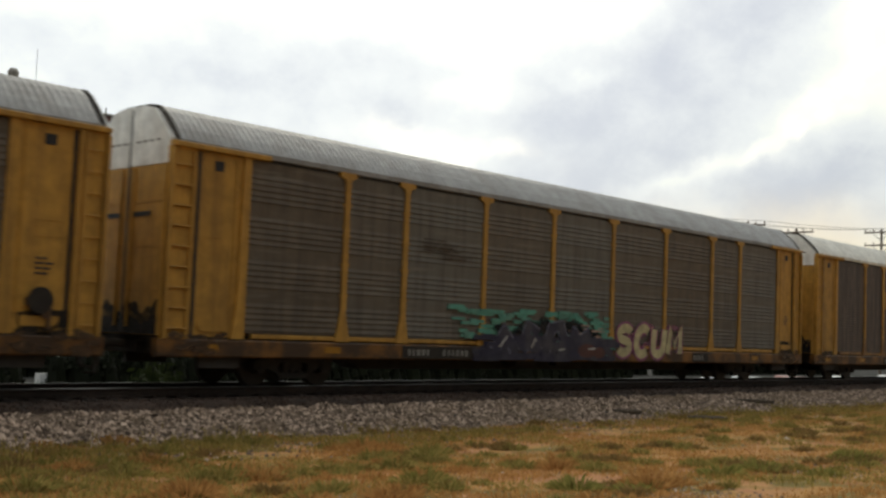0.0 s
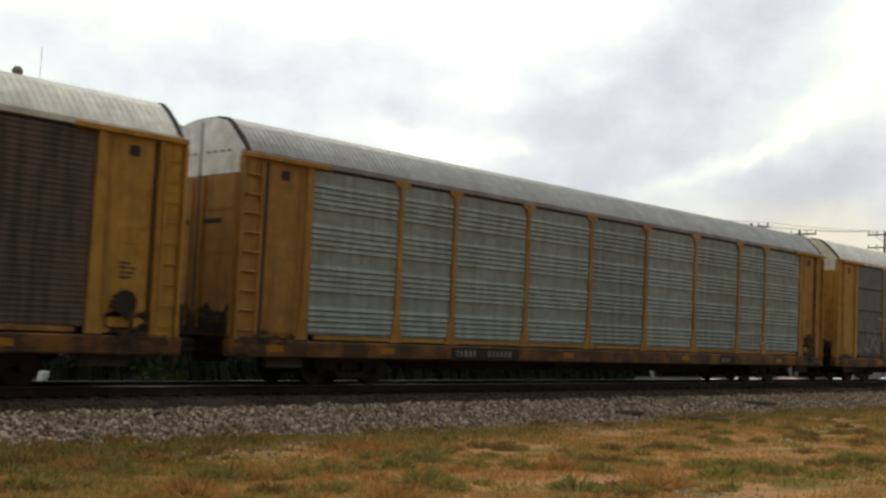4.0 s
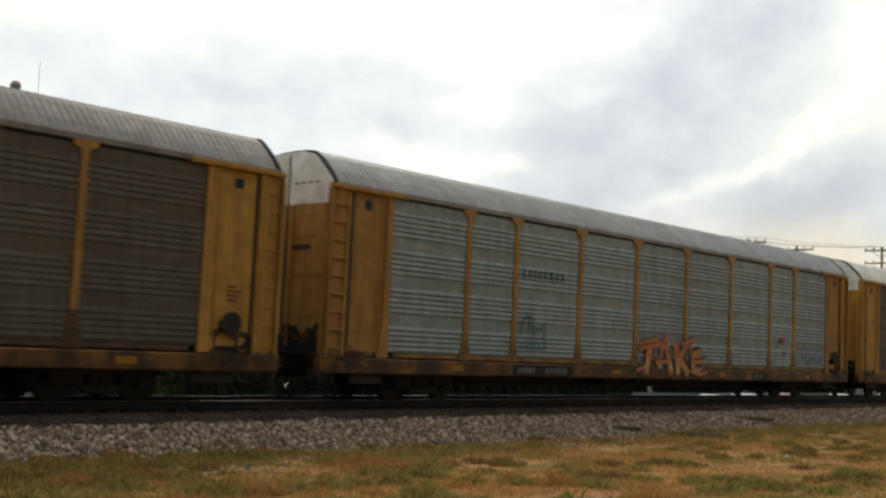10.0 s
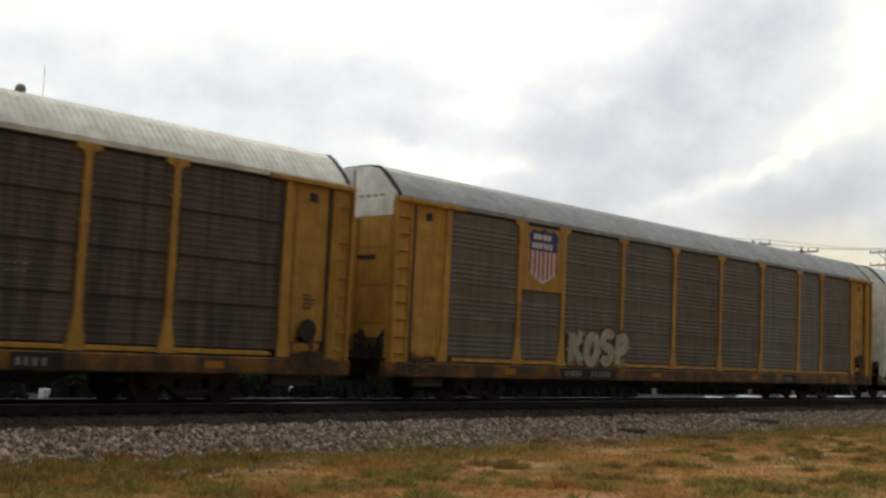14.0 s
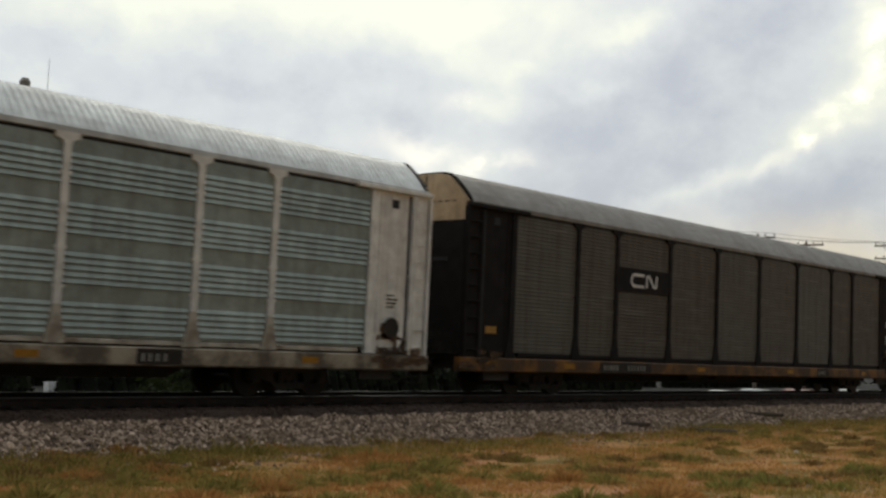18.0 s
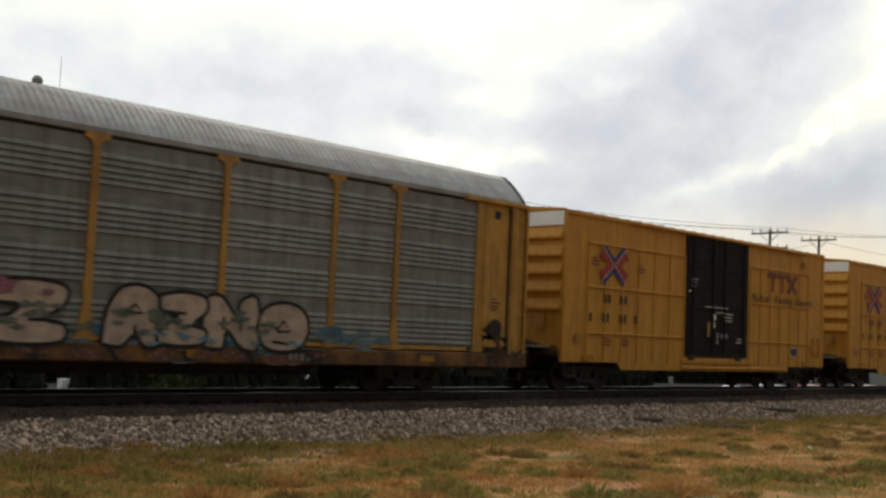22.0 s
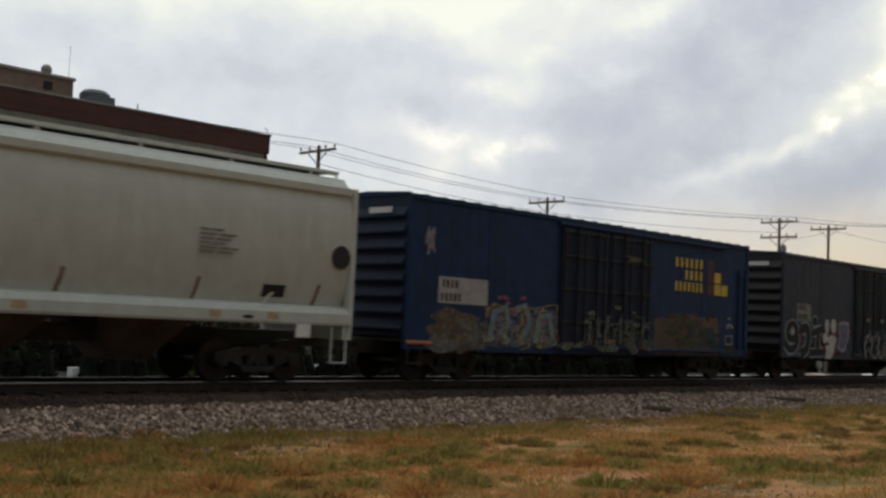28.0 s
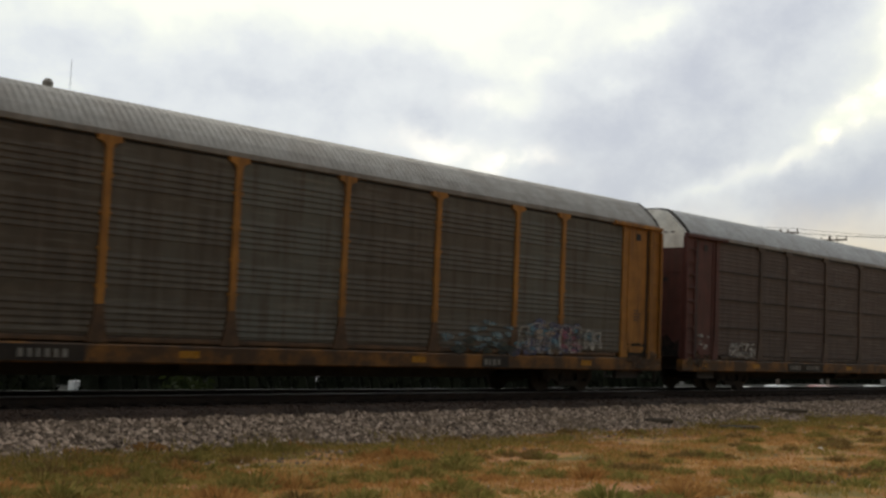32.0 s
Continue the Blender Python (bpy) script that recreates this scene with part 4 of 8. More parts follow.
def wheelset_mesh(r):
    m = Mesh()
    m.cyl((0, -0.98, 0), (0, 0.98, 0), 0.085, n=10)
    for s in (-1, 1):
        m.cyl((0, s * 0.70, 0), (0, s * 0.76, 0), r + 0.028, n=24)
        m.cyl((0, s * 0.76, 0), (0, s * 0.83, 0), r, r - 0.008, n=24)
        m.cyl((0, s * 0.83, 0), (0, s * 0.86, 0), 0.16, 0.12, n=12)
    return m


def side_frame_mesh(r):
    m = Mesh()
    a = 0.89
    top, bot = r + 0.22, r - 0.24
    m.prism("y", [(-a - 0.18, r - 0.06), (-a - 0.18, r + 0.14), (-a + 0.1, r + 0.20), (-0.45, top + 0.04), (0.45, top + 0.04), (a - 0.1, r + 0.20), (a + 0.18, r + 0.14),
                  (a + 0.18, r - 0.06), (a - 0.16, r - 0.02), (0.42, bot + 0.10), (0.42, top - 0.14), (0.30, top - 0.10), (-0.30, top - 0.10), (-0.42, top - 0.14), (-0.42, bot + 0.10), (-a + 0.16, r - 0.02)], -0.07, 0.07)
    m.prism("y", [(-0.5, bot + 0.16), (-0.36, bot), (0.36, bot), (0.5, bot + 0.16), (0.3, bot + 0.12), (-0.3, bot + 0.12)], -0.08, 0.08)
    for x in (-0.2, 0, 0.2):
        m.cyl((x, 0, bot + 0.1), (x, 0, top - 0.12), 0.075, n=8)
    return m


def bearing_mesh():
    return Mesh().cyl((0, -0.09, 0), (0, 0.09, 0), 0.13, n=12).cyl((0, -0.12, 0), (0, -0.09, 0), 0.07, n=8)


def add_truck(car, x, r, deck):
    t = part("truck", shared("truck_bolster_%g_%g" % (r, deck), lambda: Mesh().bar("y", -1.05, 1.05, -0.2, 0.2, r - 0.05, r + 0.22, 0.04).cyl((0, 0, r + 0.2), (0, 0, deck), 0.2, n=12)),
             UNDER, car, "sooty steel truck with two axles", at=Matrix.Translation((x, 0, 0)))
    for s in (-1, 1):
        part("side_frame", shared("side_frame_%g" % r, lambda: side_frame_mesh(r)), UNDER, t, at=Matrix.Translation((0, s * 0.99, 0)))
        part("wheelset", shared("wheelset_%g" % r, lambda: wheelset_mesh(r)), WHEEL, t, at=Matrix.Translation((s * 0.89, 0, r)))
        for s2 in (-1, 1):
            part("bearing_cap", shared("bearing_cap", bearing_mesh), UNDER, t, at=Matrix.Translation((s * 0.89, s2 * 1.0, r)) @ (Matrix.Identity(4) if s2 < 0 else TURNED))


def add_coupler(car, s, end, reach):
    """s: -1 for the leading end, 1 for the trailing end; end: where the body stops, reach: the pulling face."""
    def build():
        m = Mesh().bar("x", end - 0.5, reach - 0.22, -0.09, 0.09, 0.78, 0.94, 0.03)
        m.prism("z", [(reach - 0.28, -0.13), (reach, -0.16), (reach + 0.06, -0.05), (reach - 0.02, 0.02), (reach - 0.04, 0.16), (reach - 0.28, 0.13)], 0.72, 1.0)
        m.cyl((reach - 0.1, 0.28, 0.75), (reach - 0.05, 0.25, 0.42), 0.025, n=6)
        m.cyl((reach - 0.05, 0.25, 0.42), (reach + 0.1, 0.1, 0.36), 0.025, n=6)
        return m
    part("coupler", shared("coupler_%g_%g" % (end, reach), build), UNDER, car, at=Matrix.Identity(4) if s > 0 else TURNED)


# ---- covered car carriers ----
POST_X = [-11.81, -9.10, -7.20, -4.32, -1.44, 1.44, 4.32, 7.20, 9.10, 11.81]
ROOF = [(-1.535, 4.945), (-1.48, 5.02), (-1.34, 5.19), (-1.15, 5.38), (-0.95, 5.56), (-0.75, 5.69), (-0.45, 5.735), (0.0, 5.745)]
ROOF = ROOF + [(-y, z) for y, z in ROOF[-2::-1]]
P_LO, P_HI = 1.15, 4.765


def panel_profile(style):
    """Outer face of a side sheet from bottom to top: (y, z)."""
    pts, n = [], 4
    h = (P_HI - P_LO) / n
    for i in range(n):
        z = P_LO + i * h
        if style == "seamed":
            pts += [(-1.468, z), (-1.468, z + 0.022), (-1.512, z + 0.03)]
            ribs, start, step, half, out = 6, 0.11, 0.125, 0.022, 0.007
        elif style == "fine":
            pts += [(-1.507, z)]
            ribs, start, step, half, out = 9, 0.05, 0.1, 0.02, 0.007
        else:
            pts += [(-1.503, z)]
            ribs, start, step, half, out = 5, 0.085, 0.122, 0.042, (0.029 if style == "ribbed" else 0.014)
        for j in range(ribs):
            c = z + start + j * step
            pts += [(-1.503, c - half), (-1.503 - out, c - half + 0.008), (-1.503 - out, c - half + 0.022), (-1.503, c + half + 0.01)]
        if style == "seamed":
            pts += [(-1.512, z + h - 0.022), (-1.468, z + h - 0.014)]
    pts += [(pts[-1][0], P_HI), (-1.46, P_HI), (-1.46, P_LO)]
    return pts


def panel_mesh(style, w):
    return Mesh().prism("x", panel_profile(style), -w / 2, w / 2)


def post_mesh(foot):
    out = [(-0.078, 1.722), (0.078, 1.722), (0.07, 4.61), (0.11, 4.69), (0.25, 4.74), (0.25, 4.842), (-0.25, 4.842), (-0.25, 4.74), (-0.11, 4.69), (-0.07, 4.61)]
    m = Mesh().prism("y", out, -1.552, -1.47)
    for z in (2.05, 2.75, 3.4, 4.1):
        for s in (-1, 1):
            m.cyl((s * 0.095, -1.552, z), (s * 0.095, -1.50, z), 0.028, n=6)
    return m


def post_foot_mesh(foot):
    f = 0.205 if foot else 0.11
    return Mesh().prism("y", [(-f, 1.02), (f, 1.02), (f, 1.06), (0.12, 1.45), (0.078, 1.72), (-0.078, 1.72), (-0.12, 1.45), (-f, 1.06)], -1.548, -1.47)


def roof_mesh():
    m = Mesh()
    xs = np.arange(-13.55, 13.5501, 0.0401)
    n = len(ROOF)
    verts = []
    for i, x in enumerate(xs):
        k = 0.0036 * (1, 1, -1, -1)[i % 4]
        verts += [(x, y * (1 + k / 3), z + k * (0.4 + 0.6 * min(1, (z - 4.88) / 0.6))) for y, z in ROOF]
    faces = [(a * n + b, a * n + b + 1, (a + 1) * n + b + 1, (a + 1) * n + b) for a in range(len(xs) - 1) for b in range(n - 1)]
    faces += [tuple(range(n)), tuple(range((len(xs) - 1) * n, len(xs) * n))[::-1]]
    return m.add(verts, faces)


def end_outline(lo, hi, side, inset=0.05):
    """One leaf of the end doors between two heights, as (y, z); side -1 is the near leaf."""
    prof = [(y * 0.965, z - 0.012) for y, z in ROOF if y <= 0]
    pts = [(-0.02, lo)] + [(-1.47, lo)]
    if hi is None:
        if lo < 4.88:
            pts += [(-1.47, 4.93)]
        pts += [p for p in prof if p[1] > max(lo, 4.95)]
        pts[-1] = (-0.02, pts[-1][1])
    else:
        pts += [(-1.47, hi), (-0.02, hi)]
    return [(y * -side, z) for y, z in pts]


def end_trim_mesh():
    outer = [(y * 1.0, z + 0.012) for y, z in ROOF]
    inner = [(y * 0.98, z - 0.03) for y, z in ROOF]
    m = Mesh()
    for i in range(len(ROOF) - 1):
        m.prism("x", [outer[i], outer[i + 1], inner[i + 1], inner[i]], 13.57, 13.65)
    return m


def ladder_mesh():
    m = Mesh()
    for x in (13.22, 13.72):
        m.bar("z", 1.0, 4.72, x - 0.035, x + 0.035, -1.565, -1.49, 0.01)
    for i in range(9):
        z = 1.2 + i * 0.405
        m.cyl((13.22, -1.562, z), (13.72, -1.562, z), 0.019, n=6).box(13.25, 13.68, -1.545, -1.515, z - 0.03, z - 0.005)
    return m


def corner_post_mesh():
    m = Mesh()
    for x in (13.30, 13.72):
        m.bar("z", 1.0, 4.76, x - 0.04, x + 0.04, -1.565, -1.49, 0.01)
    for i in range(9):
        z = 1.2 + i * 0.405
        m.cyl((13.3, -1.555, z), (13.72, -1.555, z), 0.013, n=6)
    return m.bar("z", 1.0, 4.78, 13.14, 13.22, -1.585, -1.49, 0.01)


def end_panel_mesh():
    m = Mesh().box(11.98, 13.2, -1.505, -1.46, 1.05, 4.78)
    m.bar("z", 1.1, 4.7, 12.12, 12.18, -1.525, -1.5, 0.008)
    m.prism("y", [(12.25, 1.16), (12.85, 1.16), (12.95, 1.26), (12.95, 1.34), (12.22, 1.34), (12.22, 1.2)], -1.53, -1.5)
    for z0, z1 in ((2.75, 3.05),):
        for z in (z0, z1):
            m.box(12.42, 12.9, -1.512, -1.5, z, z + 0.018)
        for x in (12.42, 12.882):
            m.box(x, x + 0.018, -1.512, -1.5, z0, z1)
    return m


def end_post_mesh():
    out = [(11.80, 1.02), (12.14, 1.02), (12.02, 1.75), (12.0, 4.8), (11.82, 4.8)]
    return Mesh().prism("y", out, -1.55, -1.46)


def brake_gear_mesh():
    m = Mesh()
    m.cyl((-2.2, -0.75, 0.62), (-1.3, -0.75, 0.62), 0.2, n=12)
    m.cyl((2.0, 0.7, 0.62), (2.7, 0.7, 0.62), 0.16, n=12)
    m.cyl((-9, -0.5, 0.6), (9, -0.5, 0.6), 0.022, n=6)
    m.box(-0.4, 0.1, -0.95, -0.7, 0.5, 0.8)
    return m


def underframe_mesh():
    m = Mesh().bar("x", -13.6, 13.6, -0.36, 0.36, 0.70, 1.0, 0.02)
    m.prism("y", [(-8.2, 0.72), (-7.4, 0.36), (7.4, 0.36), (8.2, 0.72)], -0.34, 0.34)
    m.box(-13.6, 13.6, -1.36, 1.36, 0.92, 1.03)
    for i in range(9):
        x = -8.0 + 2.0 * i
        m.prism("x", [(-1.36, 0.92), (-0.36, 0.55), (0.36, 0.55), (1.36, 0.92)], x - 0.06, x + 0.06)
    for s in (-1, 1):
        m.box(s * 13.3 - 0.15, s * 13.3 + 0.15, -1.35, 1.35, 0.68, 0.93)
        m.box(s * 12.3 - 0.5, s * 12.3 + 0.5, -1.42, -1.3, 0.42, 0.66)
        m.box(s * 12.3 - 0.5, s * 12.3 + 0.5, 1.3, 1.42, 0.42, 0.66)
    return m


def sill_mesh():
    m = Mesh().prism("x", [(-1.36, 0.64), (-1.54, 0.64), (-1.56, 0.67), (-1.56, 0.97), (-1.53, 1.0), (-1.36, 1.0)], -13.85, 13.85)
    return m


def autorack(u, panels, post, end, roof, hood, sill, style="ribbed", foot=True, label="", feet=None, plate_x=0.0, brake=True):
    car = thing("autorack_railcar", label, "railcar", group="railcars of the freight train")
    part("underframe", shared("rack_underframe", underframe_mesh), UNDER, car)
    part("brake_gear", shared("rack_brake_gear", brake_gear_mesh), UNDER, car)
    part("roof", shared("rack_roof", roof_mesh), roof, car)
    for x in (-10.06, 10.06):
        add_truck(car, x, 0.42, 0.85)
    for turn in (Matrix.Identity(4), TURNED):
        part("side_sill", shared("rack_sill", sill_mesh), sill, car, at=turn)
        part("top_rail", shared("rack_top_rail", lambda: Mesh().bar("x", -13.6, 13.6, -1.546, -1.44, 4.83, 4.955, 0.01)), roof, car, at=turn)
        # black strip paints in the dark interior behind the eave slot
        part("vent_slot", shared("rack_vent_slot", lambda: Mesh().box(-11.8, 11.8, -1.468, -1.44, 4.76, 4.835)), SIGN_BLACK, car, "black backing strip for the shaded slot under the eave", at=turn)
        for i in range(9):
            x0, x1 = POST_X[i], POST_X[i + 1]
            w = round(x1 - x0, 3)
            place = turn @ Matrix.Translation(((x0 + x1) / 2, 0, 0))
            if i == 0 and style == "seamed":
                for j in range(1, 4):
                    part("panel_seam", shared("rack_panel_seam", lambda: Mesh().bar("x", -11.8, 11.8, -1.521, -1.46, -0.024, 0.02, 0.006)), GRIME, car, "dark joint between side sheets", at=turn @ Matrix.Translation((0, 0, P_LO + j * (P_HI - P_LO) / 4)))
            part("side_panel", shared("rack_panel_%s_%g" % (style, w), lambda: panel_mesh(style, w)), panels, car, at=place)
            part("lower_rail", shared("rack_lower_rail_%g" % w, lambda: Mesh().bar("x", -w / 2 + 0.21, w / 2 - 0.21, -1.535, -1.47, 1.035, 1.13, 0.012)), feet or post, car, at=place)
            if i:
                part("post", shared("rack_post_%d" % foot, lambda: post_mesh(foot)), post, car, at=turn @ Matrix.Translation((x0, 0, 0)))
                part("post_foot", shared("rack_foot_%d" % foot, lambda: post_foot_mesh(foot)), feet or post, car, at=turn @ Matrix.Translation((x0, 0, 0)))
        for flip in (False, True):
            m4 = turn @ (Matrix.Diagonal((-1, 1, 1, 1)) if flip else Matrix.Identity(4))
            for nm, build in (("end_panel", end_panel_mesh), ("end_post", end_post_mesh), ("ladder", ladder_mesh) if flip else ("corner_ladder", corner_post_mesh)):
                key = "rack_%s_%d" % (nm, flip)
                part(nm, shared(key, lambda: mirrored(build()) if flip else build()), end, car, at=turn)
            key = "rack_eave_cap_%d" % flip
            part("eave_cap", shared(key, lambda: (mirrored if flip else (lambda q: q))(Mesh().bar("x", 11.35, 13.75, -1.60, -1.45, 4.79, 4.90, 0.015))), end, car, at=turn)
            key = "rack_ladder_back_%d" % flip
            part("ladder_back", shared(key, lambda: (mirrored if flip else (lambda q: q))(Mesh().box(13.19, 13.76, -1.522, -1.43, 1.0, 4.8).bar("z", 1.0, 4.75, 13.68, 13.76, -1.60, -1.50, 0.012))), end, car, at=turn)
        # end doors at the +x end, turned for the other
        for side in (-1, 1):
            leaf = part("end_door", shared("rack_door_%d" % side, lambda: door_leaf(side)), end, car, "end door leaf with a pale hood panel", at=turn)
            part("hood_panel", shared("rack_hood_%d" % side, lambda: Mesh().prism("x", [(y * -side, z) for y, z in ((-0.02, 4.46), (-1.47, 4.46), (-1.46, 4.96), (-1.26, 5.16), (-1.0, 5.42), (-0.78, 5.62), (-0.45, 5.70), (-0.02, 5.705))], 13.62, 13.75)), hood, leaf)
            for z in (1.9, 2.8, 3.7):
                part("door_seam", shared("rack_seam_%d" % side, lambda: Mesh().box(13.735, 13.75, min(side * 0.06, side * 1.36), max(side * 0.06, side * 1.36), 0, 0.03)), end, leaf, at=Matrix.Translation((0, 0, z)))
            part("door_edge", shared("rack_edge_%d" % side, lambda: Mesh().bar("z", 1.05, 4.45, 13.72, 13.79, side * 1.40 - 0.04, side * 1.40 + 0.04, 0.01)), end, leaf)
            part("door_rod", shared("rack_rod_%d" % side, lambda: Mesh().cyl((13.77, side * 0.22, 1.2), (13.77, side * 0.22, 4.4), 0.025, n=6)), end, leaf)
            part("inspection_slot", shared("rack_slot_%d" % side, lambda: Mesh().box(13.74, 13.757, side * 0.55 - 0.32, side * 0.55 + 0.32, 3.42, 3.52)), SIGN_BLACK, leaf)
        part("end_trim", shared("rack_end_trim", end_trim_mesh), UNDER if hood is not TAN else BLACK, car, at=turn)
        part("crossover_step", shared("rack_step", lambda: Mesh().box(13.75, 14.0, -1.4, -0.6, 0.9, 0.94).bar("y", -1.4, -1.34, 13.78, 13.84, 0.3, 0.9, 0.01).bar("y", -1.4, -0.95, 13.78, 13.84, 0.3, 0.34, 0.01)), UNDER, car, at=turn)
    for s in (-1, 1):
        add_coupler(car, s, 13.7, 14.40)
    # tape marks and the data plates along the near sill
    for x in TAPES:
        part("reflective_tape", shared("rack_tape", lambda: Mesh().box(0, 0.45, -1.566, -1.559, 0.76, 0.90)), REFLECT, car, at=Matrix.Translation((x, 0, 0)))
    plate = part("number_plate", shared("rack_plate", lambda: Mesh().box(-7.2, -4.55, -1.568, -1.559, 0.67, 0.97)), GRIME, car, "black painted stretch of sill with white marks", at=Matrix.Translation((plate_x, 0, 0)))
    marks = part("plate_print", shared("rack_marks", lambda: bars(bars(Mesh(), -7.0, 0.74, -1.573, (0.06, 0.06, 0.09, 0.07, 0.06), 0.15, 0.09), -5.8, 0.74, -1.573, (0.09, 0.07, 0.06, 0.09, 0.06, 0.09), 0.15, 0.09)), PALE_MARK, plate)
    plate2 = part("number_plate", shared("rack_plate_b", lambda: Mesh().box(6.0, 7.0, -1.568, -1.559, 0.67, 0.97)), GRIME, car)
    marks_b = part("plate_print", shared("rack_marks_b", lambda: bars(Mesh(), 6.1, 0.73, -1.573, (0.06, 0.06, 0.09, 0.07), 0.15, 0.09)), PALE_MARK, plate2)
    for ob in (marks, marks_b):
        tagged(ob, kind="stuff")
    tagged(part("data_stencil", shared("rack_stencil", lambda: stencil(Mesh(), 12.45, 2.35, -1.516, 0.4, 4)), SOOT_MARK if end is not BLACK else SIGN_WHITE, car), kind="stuff")
    for s in (-1, 1):
        part("hand_hole", shared("rack_hatch", lambda: Mesh().box(-0.11, 0.11, -1.515, -1.5, 4.42, 4.62)), SIGN_BLACK, car, at=Matrix.Translation((s * 12.6, 0, 0)))
        # solid black bar stands for the shade in the gap by the ladder
        part("door_gap", shared("rack_gap", lambda: Mesh().box(-0.035, 0.035, -1.52, -1.5, 1.05, 4.76)), SIGN_BLACK, car, "black bar standing for the shaded gap beside the ladder", at=Matrix.Translation((s * 13.08, 0, 0)))
    if brake:
        part("brake_wheel", shared("rack_brake_wheel", lambda: Mesh().cyl((12.55, -1.62, 1.62), (12.55, -1.60, 1.62), 0.24, n=18).cyl((12.55, -1.60, 1.62), (12.55, -1.50, 1.62), 0.05, n=8)), GRIME, car, "sooty hand brake wheel")
        splashes(car, 12.35, 12.7, 1.25, 1.75, 9, GRIME, 0.10, int(u * 10) + 5001, y=-1.512, label="oily grime round the hand brake")
        part("hand_brake", shared("rack_brake", lambda: Mesh().box(12.3, 12.62, -1.60, -1.5, 1.52, 1.66).bar("z", 1.3, 1.66, 12.62, 12.8, -1.57, -1.5, 0.02).bar("z", 1.1, 1.6, 12.72, 12.78, -1.58, -1.5, 0.01)), FOOT, car, "rusty hand brake wheel and gearbox")
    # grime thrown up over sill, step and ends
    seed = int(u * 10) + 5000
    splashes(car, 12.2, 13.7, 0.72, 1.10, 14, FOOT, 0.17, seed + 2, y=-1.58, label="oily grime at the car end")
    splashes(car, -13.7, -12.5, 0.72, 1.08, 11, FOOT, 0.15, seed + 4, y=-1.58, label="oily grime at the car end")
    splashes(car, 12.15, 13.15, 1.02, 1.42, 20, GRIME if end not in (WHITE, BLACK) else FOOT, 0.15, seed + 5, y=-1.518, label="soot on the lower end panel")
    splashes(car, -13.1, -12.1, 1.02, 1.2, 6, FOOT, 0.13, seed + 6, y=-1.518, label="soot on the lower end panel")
    rng = random.Random(seed + 7)
    for s in (-1, 1):
        x = s * 13.742
        high = 1.85 if s > 0 else 1.62
        top = [(-1.40 + 0.08 * i, high + 0.10 * math.sin(i * 0.55 + u) + 0.06 * math.sin(i * 1.3) + rng.uniform(-0.03, 0.03)) for i in range(36)]
        soot = Mesh().prism("x", [(-1.40, 1.07)] + top + [(1.40, 1.07)], min(x, x + s * 0.006), max(x, x + s * 0.006))
        low = Mesh().prism("x", [(-1.40, 1.06)] + [(q, 1.06 + (w - 1.06) * 0.5) for q, w in top[::-1]][::-1] + [(1.40, 1.06)], min(x, x + s * 0.003), max(x, x + s * 0.003))
        part("soot_stain", low, GRIME, car, "oily soot low on the end doors")
        part("soot_stain", soot, film(GRIME), car, "ragged soot stain low on the end doors")
        part("door_joint", shared("rack_joint_%d" % s, lambda: Mesh().box(min(x, x + s * 0.014), max(x, x + s * 0.014), -0.03, 0.03, 1.1, 5.64)), SIGN_BLACK, car, "dark joint between the end doors")
        hood_print = Mesh()
        for i in range(9):
            if i != 4:
                hood_print.box(min(x, x + s * 0.012), max(x, x + s * 0.012), -1.1 + 0.25 * i, -0.95 + 0.25 * i, 4.93, 4.97)
        tagged(part("hood_print", hood_print, SOOT_MARK, car), kind="stuff")
    CARS.append((car, u))
    return car


def door_leaf(side):
    return Mesh().prism("x", end_outline(1.05, 4.455, side), 13.62, 13.74)


def mirrored(mesh):
    mesh.v = [(-x, y, z) for x, y, z in mesh.v]
    mesh.f = [f[::-1] for f in mesh.f]
    return mesh


def stencil(mesh, x, z, y, w, rows):
    """Small print too fine to read: rows of plain bars."""
    for i in range(rows):
        a = w * (0.55 + 0.45 * ((i * 37) % 10) / 10)
        mesh.box(x, x + a * 0.45, y, y + 0.004, z - i * 0.09, z - i * 0.09 + 0.04)
        mesh.box(x + a * 0.52, x + a, y, y + 0.004, z - i * 0.09, z - i * 0.09 + 0.04)
    return mesh


CARS = []
GREEN_BLACK = spray("green_black", (0.035, 0.05, 0.045))
BRICK_RED, DARK_PLUM = material("faded_red_print", (0.30, 0.06, 0.035), bump=0), material("dark_plum_print", (0.045, 0.018, 0.022), bump=0)
PALE_MARK = material("worn_white_lettering", (0.24, 0.23, 0.21), vary=0.3, bump=0)
SOOT_MARK = material("sooty_mark", (0.07, 0.05, 0.035), bump=0.1)
TAPES = (-12.9, -9.6, -2.6, 3.6, 10.0)

